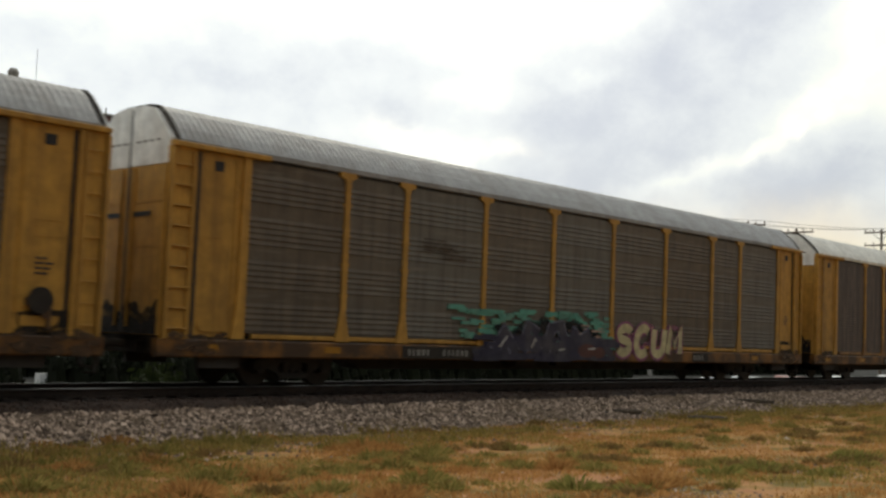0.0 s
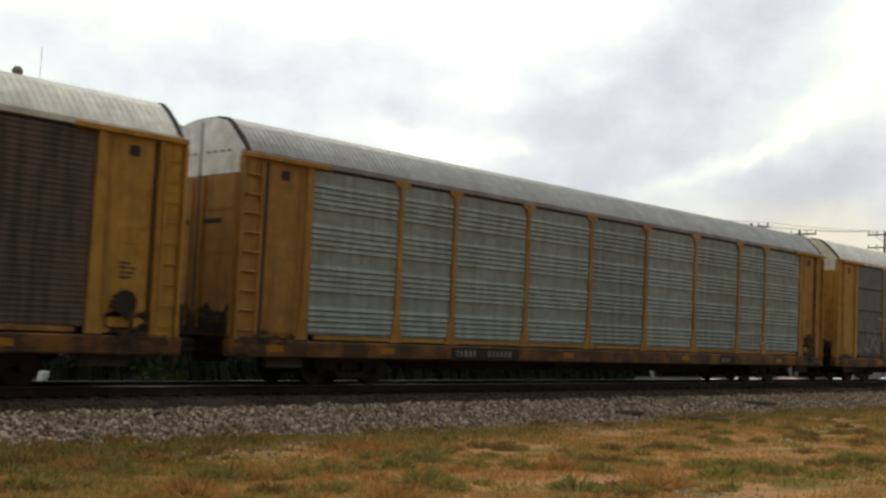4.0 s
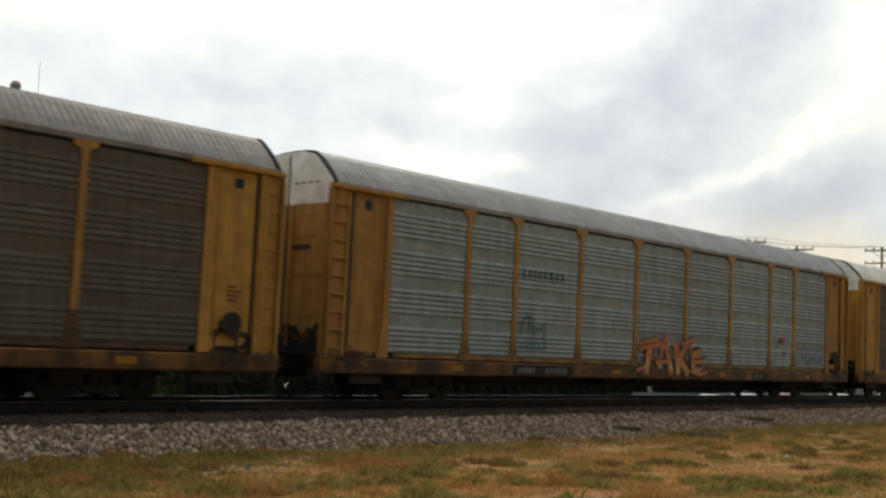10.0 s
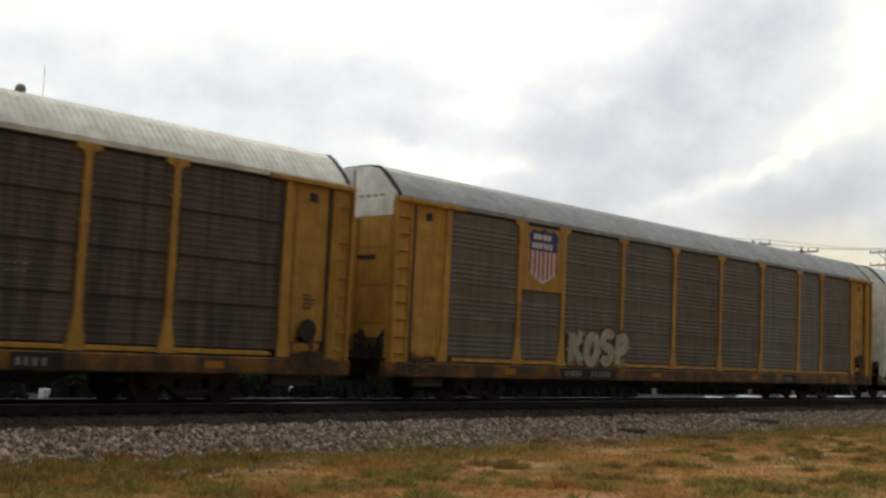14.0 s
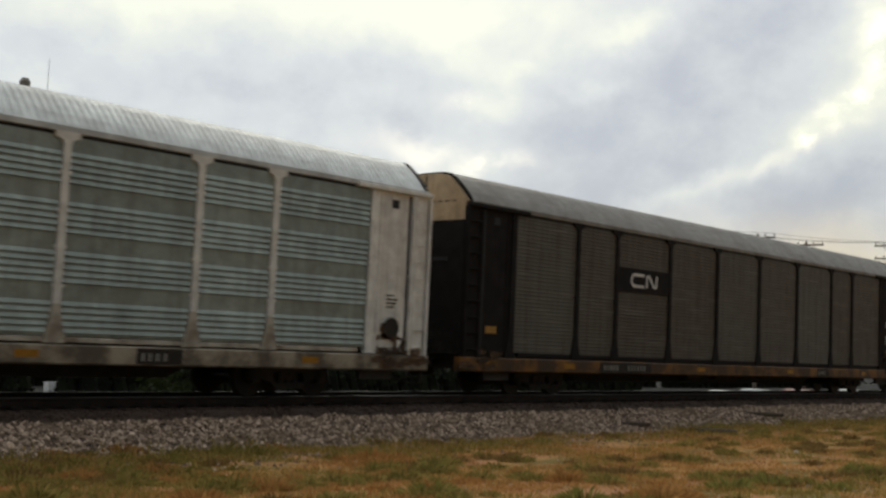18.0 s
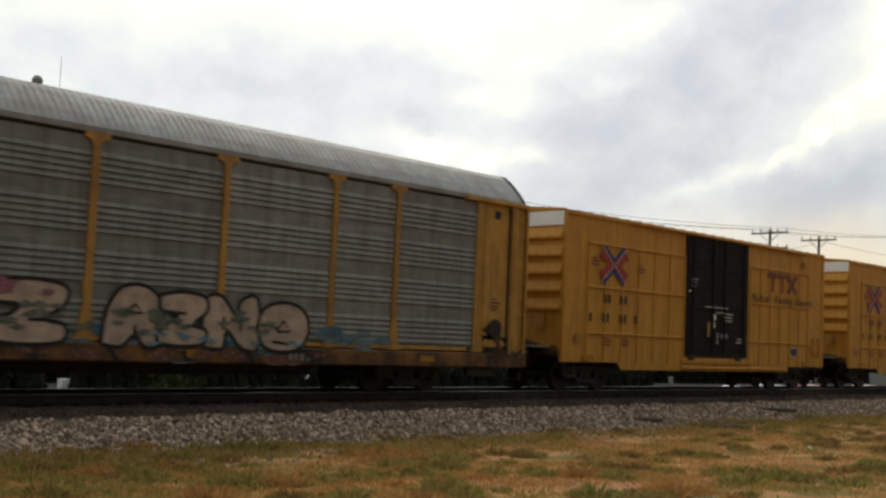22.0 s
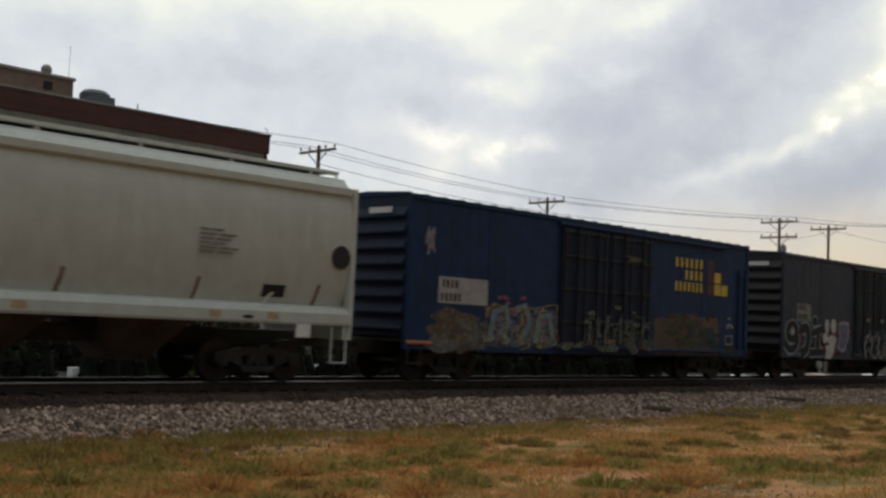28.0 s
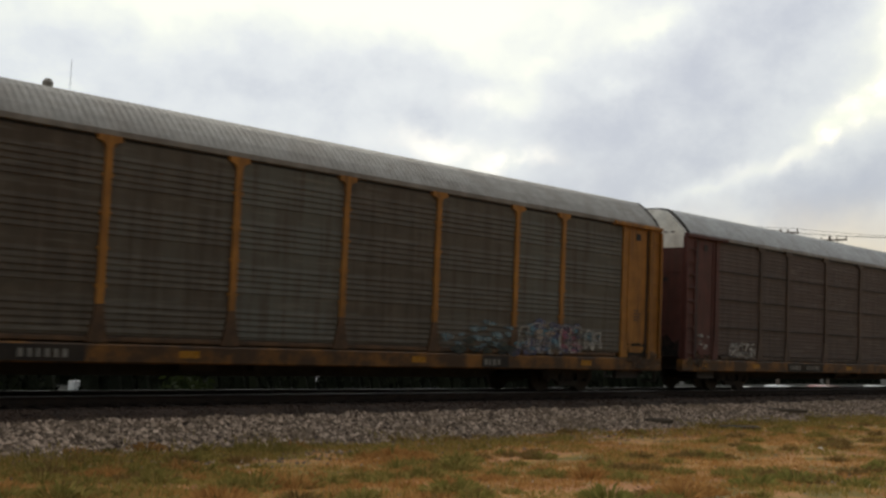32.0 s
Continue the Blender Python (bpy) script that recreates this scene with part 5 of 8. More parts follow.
# strokes of spray paint, in a unit square
G = {
    "s": arc(0.5, 0.74, 0.36, 0.23, 20, 250, 9) + arc(0.5, 0.27, 0.36, 0.23, 70, -160, 9),
    "c": arc(0.55, 0.5, 0.42, 0.46, 45, 315, 12),
    "u": [(0.12, 0.95), (0.13, 0.45)] + arc(0.5, 0.36, 0.36, 0.32, 180, 360, 8) + [(0.88, 0.95)],
    "o": arc(0.5, 0.5, 0.4, 0.44, 90, 450, 14),
    "n": [(0.12, 0.04), (0.2, 0.95), (0.78, 0.08), (0.88, 0.96)],
    "k": [(0.15, 0.95), (0.2, 0.05), (0.22, 0.5), (0.85, 0.95), (0.4, 0.5), (0.9, 0.05)],
    "i": [(0.45, 0.95), (0.55, 0.05)],
    "a": [(0.05, 0.05), (0.45, 0.95), (0.9, 0.05), (0.7, 0.42), (0.28, 0.42)],
    "e": [(0.85, 0.92), (0.2, 0.88), (0.22, 0.5), (0.7, 0.52), (0.22, 0.5), (0.18, 0.1), (0.9, 0.06)],
    "p": [(0.2, 0.02), (0.18, 0.95)] + arc(0.42, 0.72, 0.36, 0.23, 90, -90, 8),
    "d": [(0.15, 0.05), (0.2, 0.6)] + arc(0.42, 0.62, 0.3, 0.3, 180, 0, 8) + [(0.75, 0.3), (0.62, 0.05)],
    "9": arc(0.5, 0.66, 0.34, 0.30, 0, 350, 12) + [(0.86, 0.5), (0.8, 0.2), (0.5, 0.02), (0.15, 0.08)],
    "z": arc(0.45, 0.72, 0.34, 0.24, 170, -60, 9) + [(0.6, 0.45), (0.75, 0.3)] + arc(0.45, 0.22, 0.36, 0.2, 20, -150, 8),
    "j": [(0.2, 0.72), (0.75, 0.78), (0.55, 0.6), (0.5, 0.15), (0.25, 0.02), (0.9, 0.04)],
    "m": [(0.06, 0.04), (0.14, 0.95), (0.5, 0.3), (0.84, 0.96), (0.95, 0.04)],
    "h": [(0.15, 0.05), (0.13, 0.62)] + arc(0.5, 0.62, 0.37, 0.33, 180, 0, 9) + [(0.87, 0.05)],
    "w": [(0.05, 0.95), (0.25, 0.08), (0.5, 0.75), (0.72, 0.08), (0.95, 0.95)],
}
PAINT_Y = -1.556


def strokes(car, lines, width, fill, outline=None, y=PAINT_Y - 0.012, edge=0.12, label="spray paint shapes"):
    """Fat sprayed strokes with an outline of a second colour under them."""
    a, b = Mesh(), Mesh()
    for i, pts in enumerate(lines):
        b.ribbon(pts, width, y - 0.0008 * i)
        if outline:
            a.ribbon(pts, width + edge, y + 0.004 - 0.0002 * i)
    if outline:
        tagged(part("spray_outline", a, outline, car), kind="stuff")
    return tagged(part("graffiti", b, fill, car, label), kind="stuff")


def lobes(car, spots, mat, y, name="graffiti", label="rounded spray paint shape"):
    m = Mesh()
    for i, (cx, cz, rx, rz) in enumerate(spots):
        m.plate(arc(cx, cz, rx, rz, 0, 340, 17), y - 0.0008 * i)
    return tagged(part(name, m, mat, car, label), kind="stuff")


def rounded(pts, k=4):
    """A smoother outline through the same points."""
    out = []
    for i in range(len(pts) - 1):
        p0, p1, p2, p3 = (Vector(pts[max(0, min(len(pts) - 1, i + d))]) for d in (-1, 0, 1, 2))
        for j in range(k):
            t = j / k
            out.append(tuple(0.5 * ((2 * p1) + (p2 - p0) * t + (2 * p0 - 5 * p1 + 4 * p2 - p3) * t * t + (3 * p1 - p0 - 3 * p2 + p3) * t ** 3)))
    return out + [tuple(pts[-1])]


# fat letter outlines in a unit square, each with the dark lines inside it
FAT = {
    "hook": ([(0.02, 0.02), (0.70, 0.0), (0.98, 0.14), (1.0, 0.45), (0.82, 0.58), (0.60, 0.60), (0.96, 0.70), (0.98, 0.92), (0.62, 1.0), (0.2, 0.98), (0.0, 0.80), (0.02, 0.48), (0.20, 0.36), (0.46, 0.35), (0.04, 0.28)],
             [[(0.34, 0.64), (0.66, 0.62)], [(0.40, 0.33), (0.62, 0.30)]]),
    "tree": ([(0.0, 0.68), (0.10, 0.92), (0.48, 1.02), (0.90, 0.94), (1.0, 0.72), (0.80, 0.56), (0.98, 0.40), (0.72, 0.28), (0.66, 0.0), (0.30, 0.02), (0.26, 0.50), (0.08, 0.54)],
             [[(0.40, 0.72), (0.72, 0.74)], [(0.62, 0.44), (0.80, 0.46)]]),
    "tent": ([(0.0, 0.02), (0.05, 0.62), (0.20, 0.96), (0.42, 0.98), (0.58, 0.76), (0.78, 0.98), (1.0, 0.90), (0.98, 0.28), (0.80, 0.0), (0.52, 0.06), (0.30, 0.0)],
             [[(0.40, 0.30), (0.52, 0.52), (0.62, 0.30), (0.42, 0.29)], [(0.58, 0.76), (0.60, 0.62)]]),
    "bolt": ([(0.0, 0.92), (0.48, 1.0), (0.98, 0.92), (1.0, 0.64), (0.72, 0.40), (1.0, 0.32), (0.98, 0.06), (0.5, 0.0), (0.04, 0.06), (0.02, 0.26), (0.40, 0.58), (0.04, 0.64)],
             [[(0.38, 0.62), (0.56, 0.60)], [(0.50, 0.38), (0.74, 0.38)]]),
    "bell": ([(0.0, 0.04), (0.06, 0.58), (0.28, 0.96), (0.68, 1.0), (0.98, 0.72), (1.0, 0.10), (0.72, 0.0), (0.54, 0.20), (0.32, 0.0)],
             [[(0.38, 0.56), (0.52, 0.70), (0.66, 0.56), (0.40, 0.55)], [(0.54, 0.2), (0.54, 0.36)]]),
    "gate": ([(0.0, 0.02), (0.04, 0.92), (0.32, 1.0), (0.58, 0.62), (0.64, 0.94), (0.94, 1.0), (1.0, 0.06), (0.70, 0.0), (0.42, 0.36), (0.36, 0.0)],
             [[(0.36, 0.36), (0.36, 0.62)], [(0.66, 0.34), (0.66, 0.58)]]),
    "ring": ([(0.0, 0.48), (0.12, 0.86), (0.50, 1.0), (0.88, 0.86), (1.0, 0.48), (0.86, 0.10), (0.50, 0.0), (0.14, 0.10)],
             [[(0.36, 0.42), (0.5, 0.62), (0.64, 0.42), (0.38, 0.40)], [(0.3, 0.2), (0.6, 0.16)]]),
}


def bubble(car, letters, fill, ink):
    """Swollen letter shapes with a dark rim and dark lines inside."""
    for i, (kind, x0, x1, z0, z1) in enumerate(letters):
        y = PAINT_Y - 0.012 - 0.010 * (i % 2)
        to = lambda p: (x0 + (x1 - x0) * p[0], z0 + (z1 - z0) * p[1])
        shape, inner = FAT[kind]
        edge = rounded([to(p) for p in shape + shape[:1]], 3)
        tagged(part("graffiti", Mesh().plate(edge[:-1], y), fill, car, "pale swollen letter shape of spray paint"), kind="stuff")
        rim = Mesh().ribbon(edge, 0.075, y - 0.004)
        for n, line in enumerate(inner):
            rim.ribbon([to(p) for p in line], 0.06, y - 0.005 - 0.0006 * n)
        tagged(part("spray_outline", rim, ink, car, "black rim of a spray paint letter shape"), kind="stuff")


def outlines(car, x0, x1, z0, z1, n, mat, seed, width=0.035, y=PAINT_Y - 0.01):
    """Blocky outlined letters that interlock."""
    rng = random.Random(seed)
    m, w = Mesh(), (x1 - x0) / n
    for i in range(n):
        cx = x0 + (i + 0.5) * w
        lo, hi = z0 + rng.uniform(0, 0.15) * (z1 - z0), z1 - rng.uniform(0, 0.22) * (z1 - z0)
        mid = lo + (hi - lo) * rng.uniform(0.4, 0.6)
        j = lambda: rng.uniform(-0.12, 0.12) * w
        pts = [(cx - 0.5 * w + j(), lo + j()), (cx - 0.12 * w + j(), lo + j()), (cx - 0.05 * w + j(), mid), (cx + 0.4 * w + j(), lo), (cx + 0.62 * w, lo + j()), (cx + 0.3 * w + j(), mid + j()),
               (cx + 0.55 * w + j(), hi), (cx - 0.1 * w + j(), hi + j()), (cx - 0.45 * w + j(), hi - 0.1), (cx - 0.4 * w + j(), mid), (cx - 0.5 * w, lo)]
        m.ribbon(pts, width, y - 0.0006 * i)
    return tagged(part("graffiti", m, mat, car, "outlined spray paint letter shapes"), kind="stuff")


def graffiti(car, word, x, z, w, h, fill, outline, fat=0.2, lean=0.0, y=PAINT_Y, label="faded spray paint lettering shapes", seed=1, rim=1.5):
    rng = random.Random(seed)
    step = w / len(word)
    a, b = Mesh(), Mesh()
    for i, ch in enumerate(word):
        k, dz = rng.uniform(0.92, 1.08), rng.uniform(-0.05, 0.05) * h
        pts = [(x + i * step + px * step * 0.86 + lean * pz * h, z + dz + pz * h * k) for px, pz in G[ch]]
        if outline:
            a.ribbon(pts, fat * rim, y)
        b.ribbon(pts, fat, y - 0.006)
    if outline:
        part("spray_outline", a, outline, car)
    return part("graffiti", b, fill, car, label)


_films = {}


def film(mat):
    """The same paint laid on thin: patchy, so that what lies under it shows through."""
    if mat.name not in _films:
        m = mat.copy()
        m.name = "thin_" + mat.name
        tree = m.node_tree
        coat = [q for q in tree.nodes if q.type == "BSDF_PRINCIPLED"][0]
        co, spots, cover = tree.nodes.new("ShaderNodeTexCoord"), tree.nodes.new("ShaderNodeTexNoise"), tree.nodes.new("ShaderNodeMapRange")
        spots.inputs["Scale"].default_value, spots.inputs["Detail"].default_value = 9.0, 5.0
        for i, v in enumerate((0.35, 0.62, 0.22, 0.78)):
            cover.inputs[1 + i].default_value = v
        tree.links.new(co.outputs["Object"], spots.inputs["Vector"])
        tree.links.new(spots.outputs["Fac"], cover.inputs[0])
        tree.links.new(cover.outputs[0], coat.inputs["Alpha"])
        _films[mat.name] = m
    return _films[mat.name]


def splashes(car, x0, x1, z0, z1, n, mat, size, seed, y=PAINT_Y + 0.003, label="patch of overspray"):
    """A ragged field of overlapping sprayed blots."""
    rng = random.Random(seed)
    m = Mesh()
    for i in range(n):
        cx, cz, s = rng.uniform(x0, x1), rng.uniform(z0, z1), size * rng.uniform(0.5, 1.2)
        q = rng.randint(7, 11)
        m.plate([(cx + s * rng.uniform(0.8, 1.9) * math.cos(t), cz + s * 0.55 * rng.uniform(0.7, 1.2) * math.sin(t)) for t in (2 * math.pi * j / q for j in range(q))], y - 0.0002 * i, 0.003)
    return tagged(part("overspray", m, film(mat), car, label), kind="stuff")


def tiles(car, x0, x1, z0, z1, n, mat, w, h, seed, y=PAINT_Y, label="blocky field of spray paint"):
    """Paint broken into small blocks by the ribs under it."""
    rng = random.Random(seed)
    m = Mesh()
    for i in range(n):
        cx, cz = rng.uniform(x0, x1), z0 + (z1 - z0) * rng.random()
        a, b = w * rng.uniform(0.4, 1.3), h * rng.uniform(0.6, 1.2)
        m.box(cx - a, cx + a, y - 0.0002 * i, y + 0.003, cz - b, cz + b)
    return tagged(part("overspray", m, mat, car, label), kind="stuff")


def scrawl(car, x, z, w, h, mat, n, seed, width=0.035, y=PAINT_Y):
    rng = random.Random(seed)
    m = Mesh()
    for i in range(n):
        cx = x + w * (i + 0.5) / n
        a0 = rng.uniform(0, 360)
        m.ribbon(arc(cx, z + h * rng.uniform(0.35, 0.6), w / n * rng.uniform(0.35, 0.6), h * rng.uniform(0.3, 0.5), a0, a0 + rng.uniform(180, 330), 9), width, y - 0.0006 * i)
        m.ribbon([(cx + rng.uniform(-.3, .3) * w / n, z + h), (cx + rng.uniform(-.3, .3) * w / n, z + rng.uniform(0, 0.4) * h), (cx + rng.uniform(-.1, .5) * w / n, z)], width, y - 0.0006 * i - 0.0003)
    return part("graffiti", m, mat, car, "thin spray paint scrawl")


def shield(car, x0, x1, size=1.0, faded=False):
    """Yellow field with a striped shield: blue head, red and white pales; its words as bars."""
    bay = part("emblem_panel", Mesh().box(x0 + 0.05, x1 - 0.05, -1.548, -1.50, 3.02, 4.73), YELLOW, car, "yellow panel with a striped shield emblem")
    c, y = (x0 + x1) / 2, -1.553
    w, lo, hi = 0.62 * size, 3.22, 4.72
    body = [(c - w, 4.15), (c - w * 1.02, 3.80), (c - w * 0.85, 3.48), (c - w * 0.4, 3.32), (c, lo), (c + w * 0.4, 3.32), (c + w * 0.85, 3.48), (c + w * 1.02, 3.80), (c + w, 4.15)]
    head = [(c - w, 4.10), (c + w, 4.10), (c + w * 0.92, 4.30), (c + w * 1.08, 4.50), (c + w * 0.75, 4.68), (c + w * 0.35, 4.62), (c, hi), (c - w * 0.35, 4.62), (c - w * 0.75, 4.68), (c - w * 1.08, 4.50), (c - w * 0.92, 4.30)]
    part("shield_field", Mesh().plate(body, y), TAN if faded else SIGN_WHITE, bay)
    for i in range(-3, 4):
        xx = c + i * w * 0.3
        drop = 3.30 + 0.07 * abs(i) ** 1.6 * 0.6
        part("shield_pale", Mesh().box(xx - w * 0.075, xx + w * 0.075, y - 0.004, y, drop, 4.10), BRICK_RED if faded else SIGN_RED, bay)
    part("shield_head", Mesh().plate(head, y - 0.002), DARK_PLUM if faded else SIGN_BLUE, bay)
    for word, left, z in (((0.13, 0.13, 0.06, 0.13, 0.13), 0.72, 4.40), ((0.1, 0.12, 0.1, 0.05, 0.1, 0.05, 0.1), 0.8, 4.16)):
        tagged(part("shield_lettering", bars(Mesh(), c - w * left, z, y - 0.006, word, 0.15, 0.04), TAN if faded else SIGN_WHITE, bay, "pale word on the shield drawn as bars"), kind="stuff")


def name_plate(car, field, ink, bay=2, z0=3.05, z1=3.72, kind="blocks", scale=1.0):
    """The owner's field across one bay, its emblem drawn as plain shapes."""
    x0, x1 = POST_X[bay] + 0.08, POST_X[bay + 1] - 0.08
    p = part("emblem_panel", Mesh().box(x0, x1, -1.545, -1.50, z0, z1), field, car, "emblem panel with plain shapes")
    y, h = -1.551, z1 - z0
    if kind == "blocks":
        lo, hi, mid, b, w = z0 + h * 0.30, z0 + h * 0.90, z0 + h * 0.60, h * 0.17, 0.56
        q = (x0 + x1) / 2 - 1.5 * w - 0.06
        hook = [(q + w, lo), (q + 0.12, lo), (q, lo + 0.1), (q, hi - 0.1), (q + 0.12, hi), (q + w, hi), (q + w, hi - b * 1.5), (q + w - 0.14, hi - b * 1.5), (q + w - 0.14, hi - b), (q + 0.18, hi - b), (q + 0.18, lo + b), (q + w - 0.14, lo + b), (q + w - 0.14, lo + b * 1.5), (q + w, lo + b * 1.5)]
        part("emblem_shape", Mesh().plate(hook, y), ink, p)
        q += w + 0.06
        part("emblem_shape", Mesh().ribbon([(q + w, hi - b / 2), (q + 0.12, hi - b / 2), (q + 0.09, mid + 0.04), (q + w - 0.09, mid - 0.04), (q + w - 0.1, lo + b / 2), (q, lo + b / 2)], b * 1.2, y), ink, p)
        q += w + 0.06
        part("emblem_shape", Mesh().ribbon([(q, hi), (q + w, lo)], 0.2, y).ribbon([(q, lo), (q + w, hi)], 0.17, y - 0.005), ink, p)
        part("emblem_shape", Mesh().box(q - 2 * w - 0.12, q + w, y, y + 0.004, z0 + h * 0.06, z0 + h * 0.22), ink, p)
    else:
        c, m, f = (x0 + x1) / 2, (z0 + z1) / 2, scale
        at = lambda x, z: (c + (x - 1.06) * f, m + (z - 0.5) * h * f)
        part("emblem_shape", Mesh().ribbon([at(1.02, 0.84), at(0.30, 0.84)] + [at(0.26 + 0.2 * px, 0.5 + 0.34 * pz) for px, pz in arc(0, 0, 1, 1, 100, 260, 8)] + [at(0.30, 0.16), at(1.0, 0.16)], 0.13 * f, y), ink, p)
        part("emblem_shape", Mesh().ribbon([at(1.22, 0.12), at(1.22, 0.82), at(1.36, 0.86), at(1.80, 0.18), at(1.94, 0.15), at(1.99, 0.88)], 0.13 * f, y), ink, p)


# ---- the train, in order from its head; u is the place along the train of each car's middle ----
car_a = autorack(-3.22, BROWN_RIB, YELLOW, YELLOW, ROOF_GREY, WHITE, SILL, style="shallow", label="yellow autorack railcar with grimy grey ribbed side panels")

NAVY, LILAC_EDGE, WORN_WHITE = spray("navy", (0.022, 0.02, 0.045)), spray("lilac_edge", (0.22, 0.22, 0.30)), material("worn_white_print", (0.36, 0.35, 0.33), bump=0)
car_b = autorack(25.63, BROWN_RIB, YELLOW, YELLOW, ROOF_GREY, WHITE, SILL, style="shallow", brake=False, label="yellow autorack railcar with grey-brown panels and teal and purple graffiti")
tiles(car_b, -5.4, 1.3, 1.15, 2.02, 125, TEAL, 0.26, 0.05, 3, label="patch of teal spray paint")
tiles(car_b, -4.3, 1.3, 0.70, 1.3, 120, NAVY, 0.42, 0.07, 4, y=PAINT_Y - 0.030, label="patch of navy spray paint")
splashes(car_b, -3.6, 0.9, 1.1, 1.65, 22, INK, 0.30, 5, y=PAINT_Y - 0.034, label="dark shapes of spray paint")
tiles(car_b, -0.6, 1.2, 1.1, 1.7, 16, SALMON, 0.16, 0.02, 6, y=PAINT_Y - 0.036, label="pale lines of spray paint")
strokes(car_b, [[(-3.9, 0.85), (-3.5, 1.45), (-3.1, 0.95)], [(-2.75, 0.9), (-2.5, 1.6), (-2.1, 1.35)], [(-1.75, 0.9), (-1.5, 1.55), (-1.1, 1.62), (-0.85, 1.1)], [(-0.6, 1.5), (-0.2, 1.2), (0.3, 1.45)]], 0.34, NAVY, LILAC_EDGE, y=PAINT_Y - 0.046, edge=0.06, label="dark navy spray paint letter shapes")
lobes(car_b, [(0.15, 0.95, 0.42, 0.2), (0.75, 0.9, 0.3, 0.16)], MAROON, PAINT_Y - 0.054, label="dark maroon spray paint shape")
strokes(car_b, [[(-3.7, 1.0), (-3.4, 1.3)], [(-2.4, 1.0), (-2.2, 1.25)], [(-1.2, 0.95), (-0.9, 0.98)], [(0.2, 1.0), (0.55, 1.02)]], 0.05, PALE, y=PAINT_Y - 0.06, label="pale highlights of spray paint")
tiles(car_b, 0.8, 1.5, 0.75, 1.5, 12, TEAL, 0.2, 0.1, 8, y=PAINT_Y - 0.036, label="patch of teal spray paint")
splashes(car_b, 1.8, 5.0, 0.85, 1.75, 14, PINK, 0.22, 9, y=PAINT_Y - 0.006, label="patch of pink spray paint")
MAGENTA = spray("magenta", (0.27, 0.075, 0.17))
graffiti(car_b, "scum", 1.6, 0.86, 3.75, 0.84, CREAM, MAGENTA, 0.27, 0.16, y=PAINT_Y - 0.018, rim=1.5)

stencil_b = stencil(stencil(Mesh(), -6.6, 3.55, -1.54, 1.5, 4), -5.9, 3.3, -1.54, 1.2, 3)
tagged(part("owner_print", stencil_b, SOOT_MARK, car_b, "dark faded owner print as bars"), kind="stuff")

car_c = autorack(54.48, DARK_RIB, YELLOW, YELLOW, ROOF_PALE, WHITE, SILL, style="fine", feet=RUSTY_FOOT, label="yellow autorack railcar with dark brown side panels and a pale roof")
name_plate(car_c, YELLOW, SIGN_BLACK, z0=3.04, z1=3.74)

car_d = autorack(83.33, GREY_RIB, YELLOW_DULL, YELLOW_DULL, ROOF_GREY, WHITE, SILL, label="yellow autorack railcar with light grey ribbed side panels")
scrawl(car_d, 8.0, 1.35, 1.2, 0.5, SALMON, 2, 8, 0.05)

DUSTY = spray("dusty_lilac", (0.185, 0.155, 0.19))
car_e = autorack(112.18, SLATE_RIB, YELLOW_DULL, YELLOW, ROOF_PALE, OFFWHITE, SILL, style="seamed", feet=FOOT, brake=False, label="yellow autorack railcar with blue-grey seamed panels and pale graffiti")
name_plate(car_e, SLATE_RIB, YELLOW, z0=2.74, z1=3.58)
scrawl(car_e, -11.2, 1.25, 1.6, 0.9, LILAC, 2, 11, 0.07)
for x_a, x_b, z_a, z_b, mat_ in ((-7.0, -4.85, 1.15, 1.88, DUSTY), (-4.76, -2.56, 1.16, 1.87, DUSTY), (-5.95, -5.56, 1.31, 1.62, NAVY), (-4.30, -4.12, 1.55, 1.78, NAVY), (-4.3, -3.72, 1.30, 1.44, NAVY), (-3.5, -3.18, 1.24, 1.54, NAVY), (-3.7, -3.15, 1.58, 1.66, LILAC), (-4.55, -4.42, 1.2, 1.85, LILAC)):
    part("graffiti", Mesh().plate([(x_a, z_a), (x_b, z_a + 0.01), (x_b + 0.02, z_b), (x_a + 0.02, z_b - 0.01)], PAINT_Y if mat_ is DUSTY else PAINT_Y - 0.006), mat_, car_e, "faded lilac block of spray paint")
strokes(car_e, [[(-0.95 + 0.42 * i_, 1.2 + 0.1 * (i_ % 2)), (-0.9 + 0.42 * i_, 1.65)] + arc(-0.74 + 0.42 * i_, 1.75, 0.17, 0.2, 180, 0, 6) + [(-0.58 + 0.42 * i_, 1.5 - 0.15 * (i_ % 3)), (-0.66 + 0.42 * i_, 1.16)] for i_ in range(7)], 0.028, PALE, label="thin white spray paint outline")
strokes(car_e, [[(-0.3, 1.62), (0.3, 1.6)], [(0.7, 1.5), (1.3, 1.62)], [(-0.9, 1.15), (1.0, 1.2)]], 0.035, PALE, label="thin white spray paint outline")
for n_, (x_, x_b) in enumerate(((-9.6, -8.7), (-6.6, -5.4), (-0.31, 0.67), (2.15, 4.05), (4.85, 5.8), (6.25, 7.0), (7.35, 8.3))):
    part("chalk_streak", Mesh().ribbon([(x_, 2.675), (x_ + 0.4, 2.69), (x_b, 2.67)], 0.03, -1.53), SIGN_WHITE, car_e)
part("chalk_mark", Mesh().plate(arc(10.78, 2.95, 0.34, 0.05, 0, 330, 11), -1.53), SIGN_WHITE, car_e)

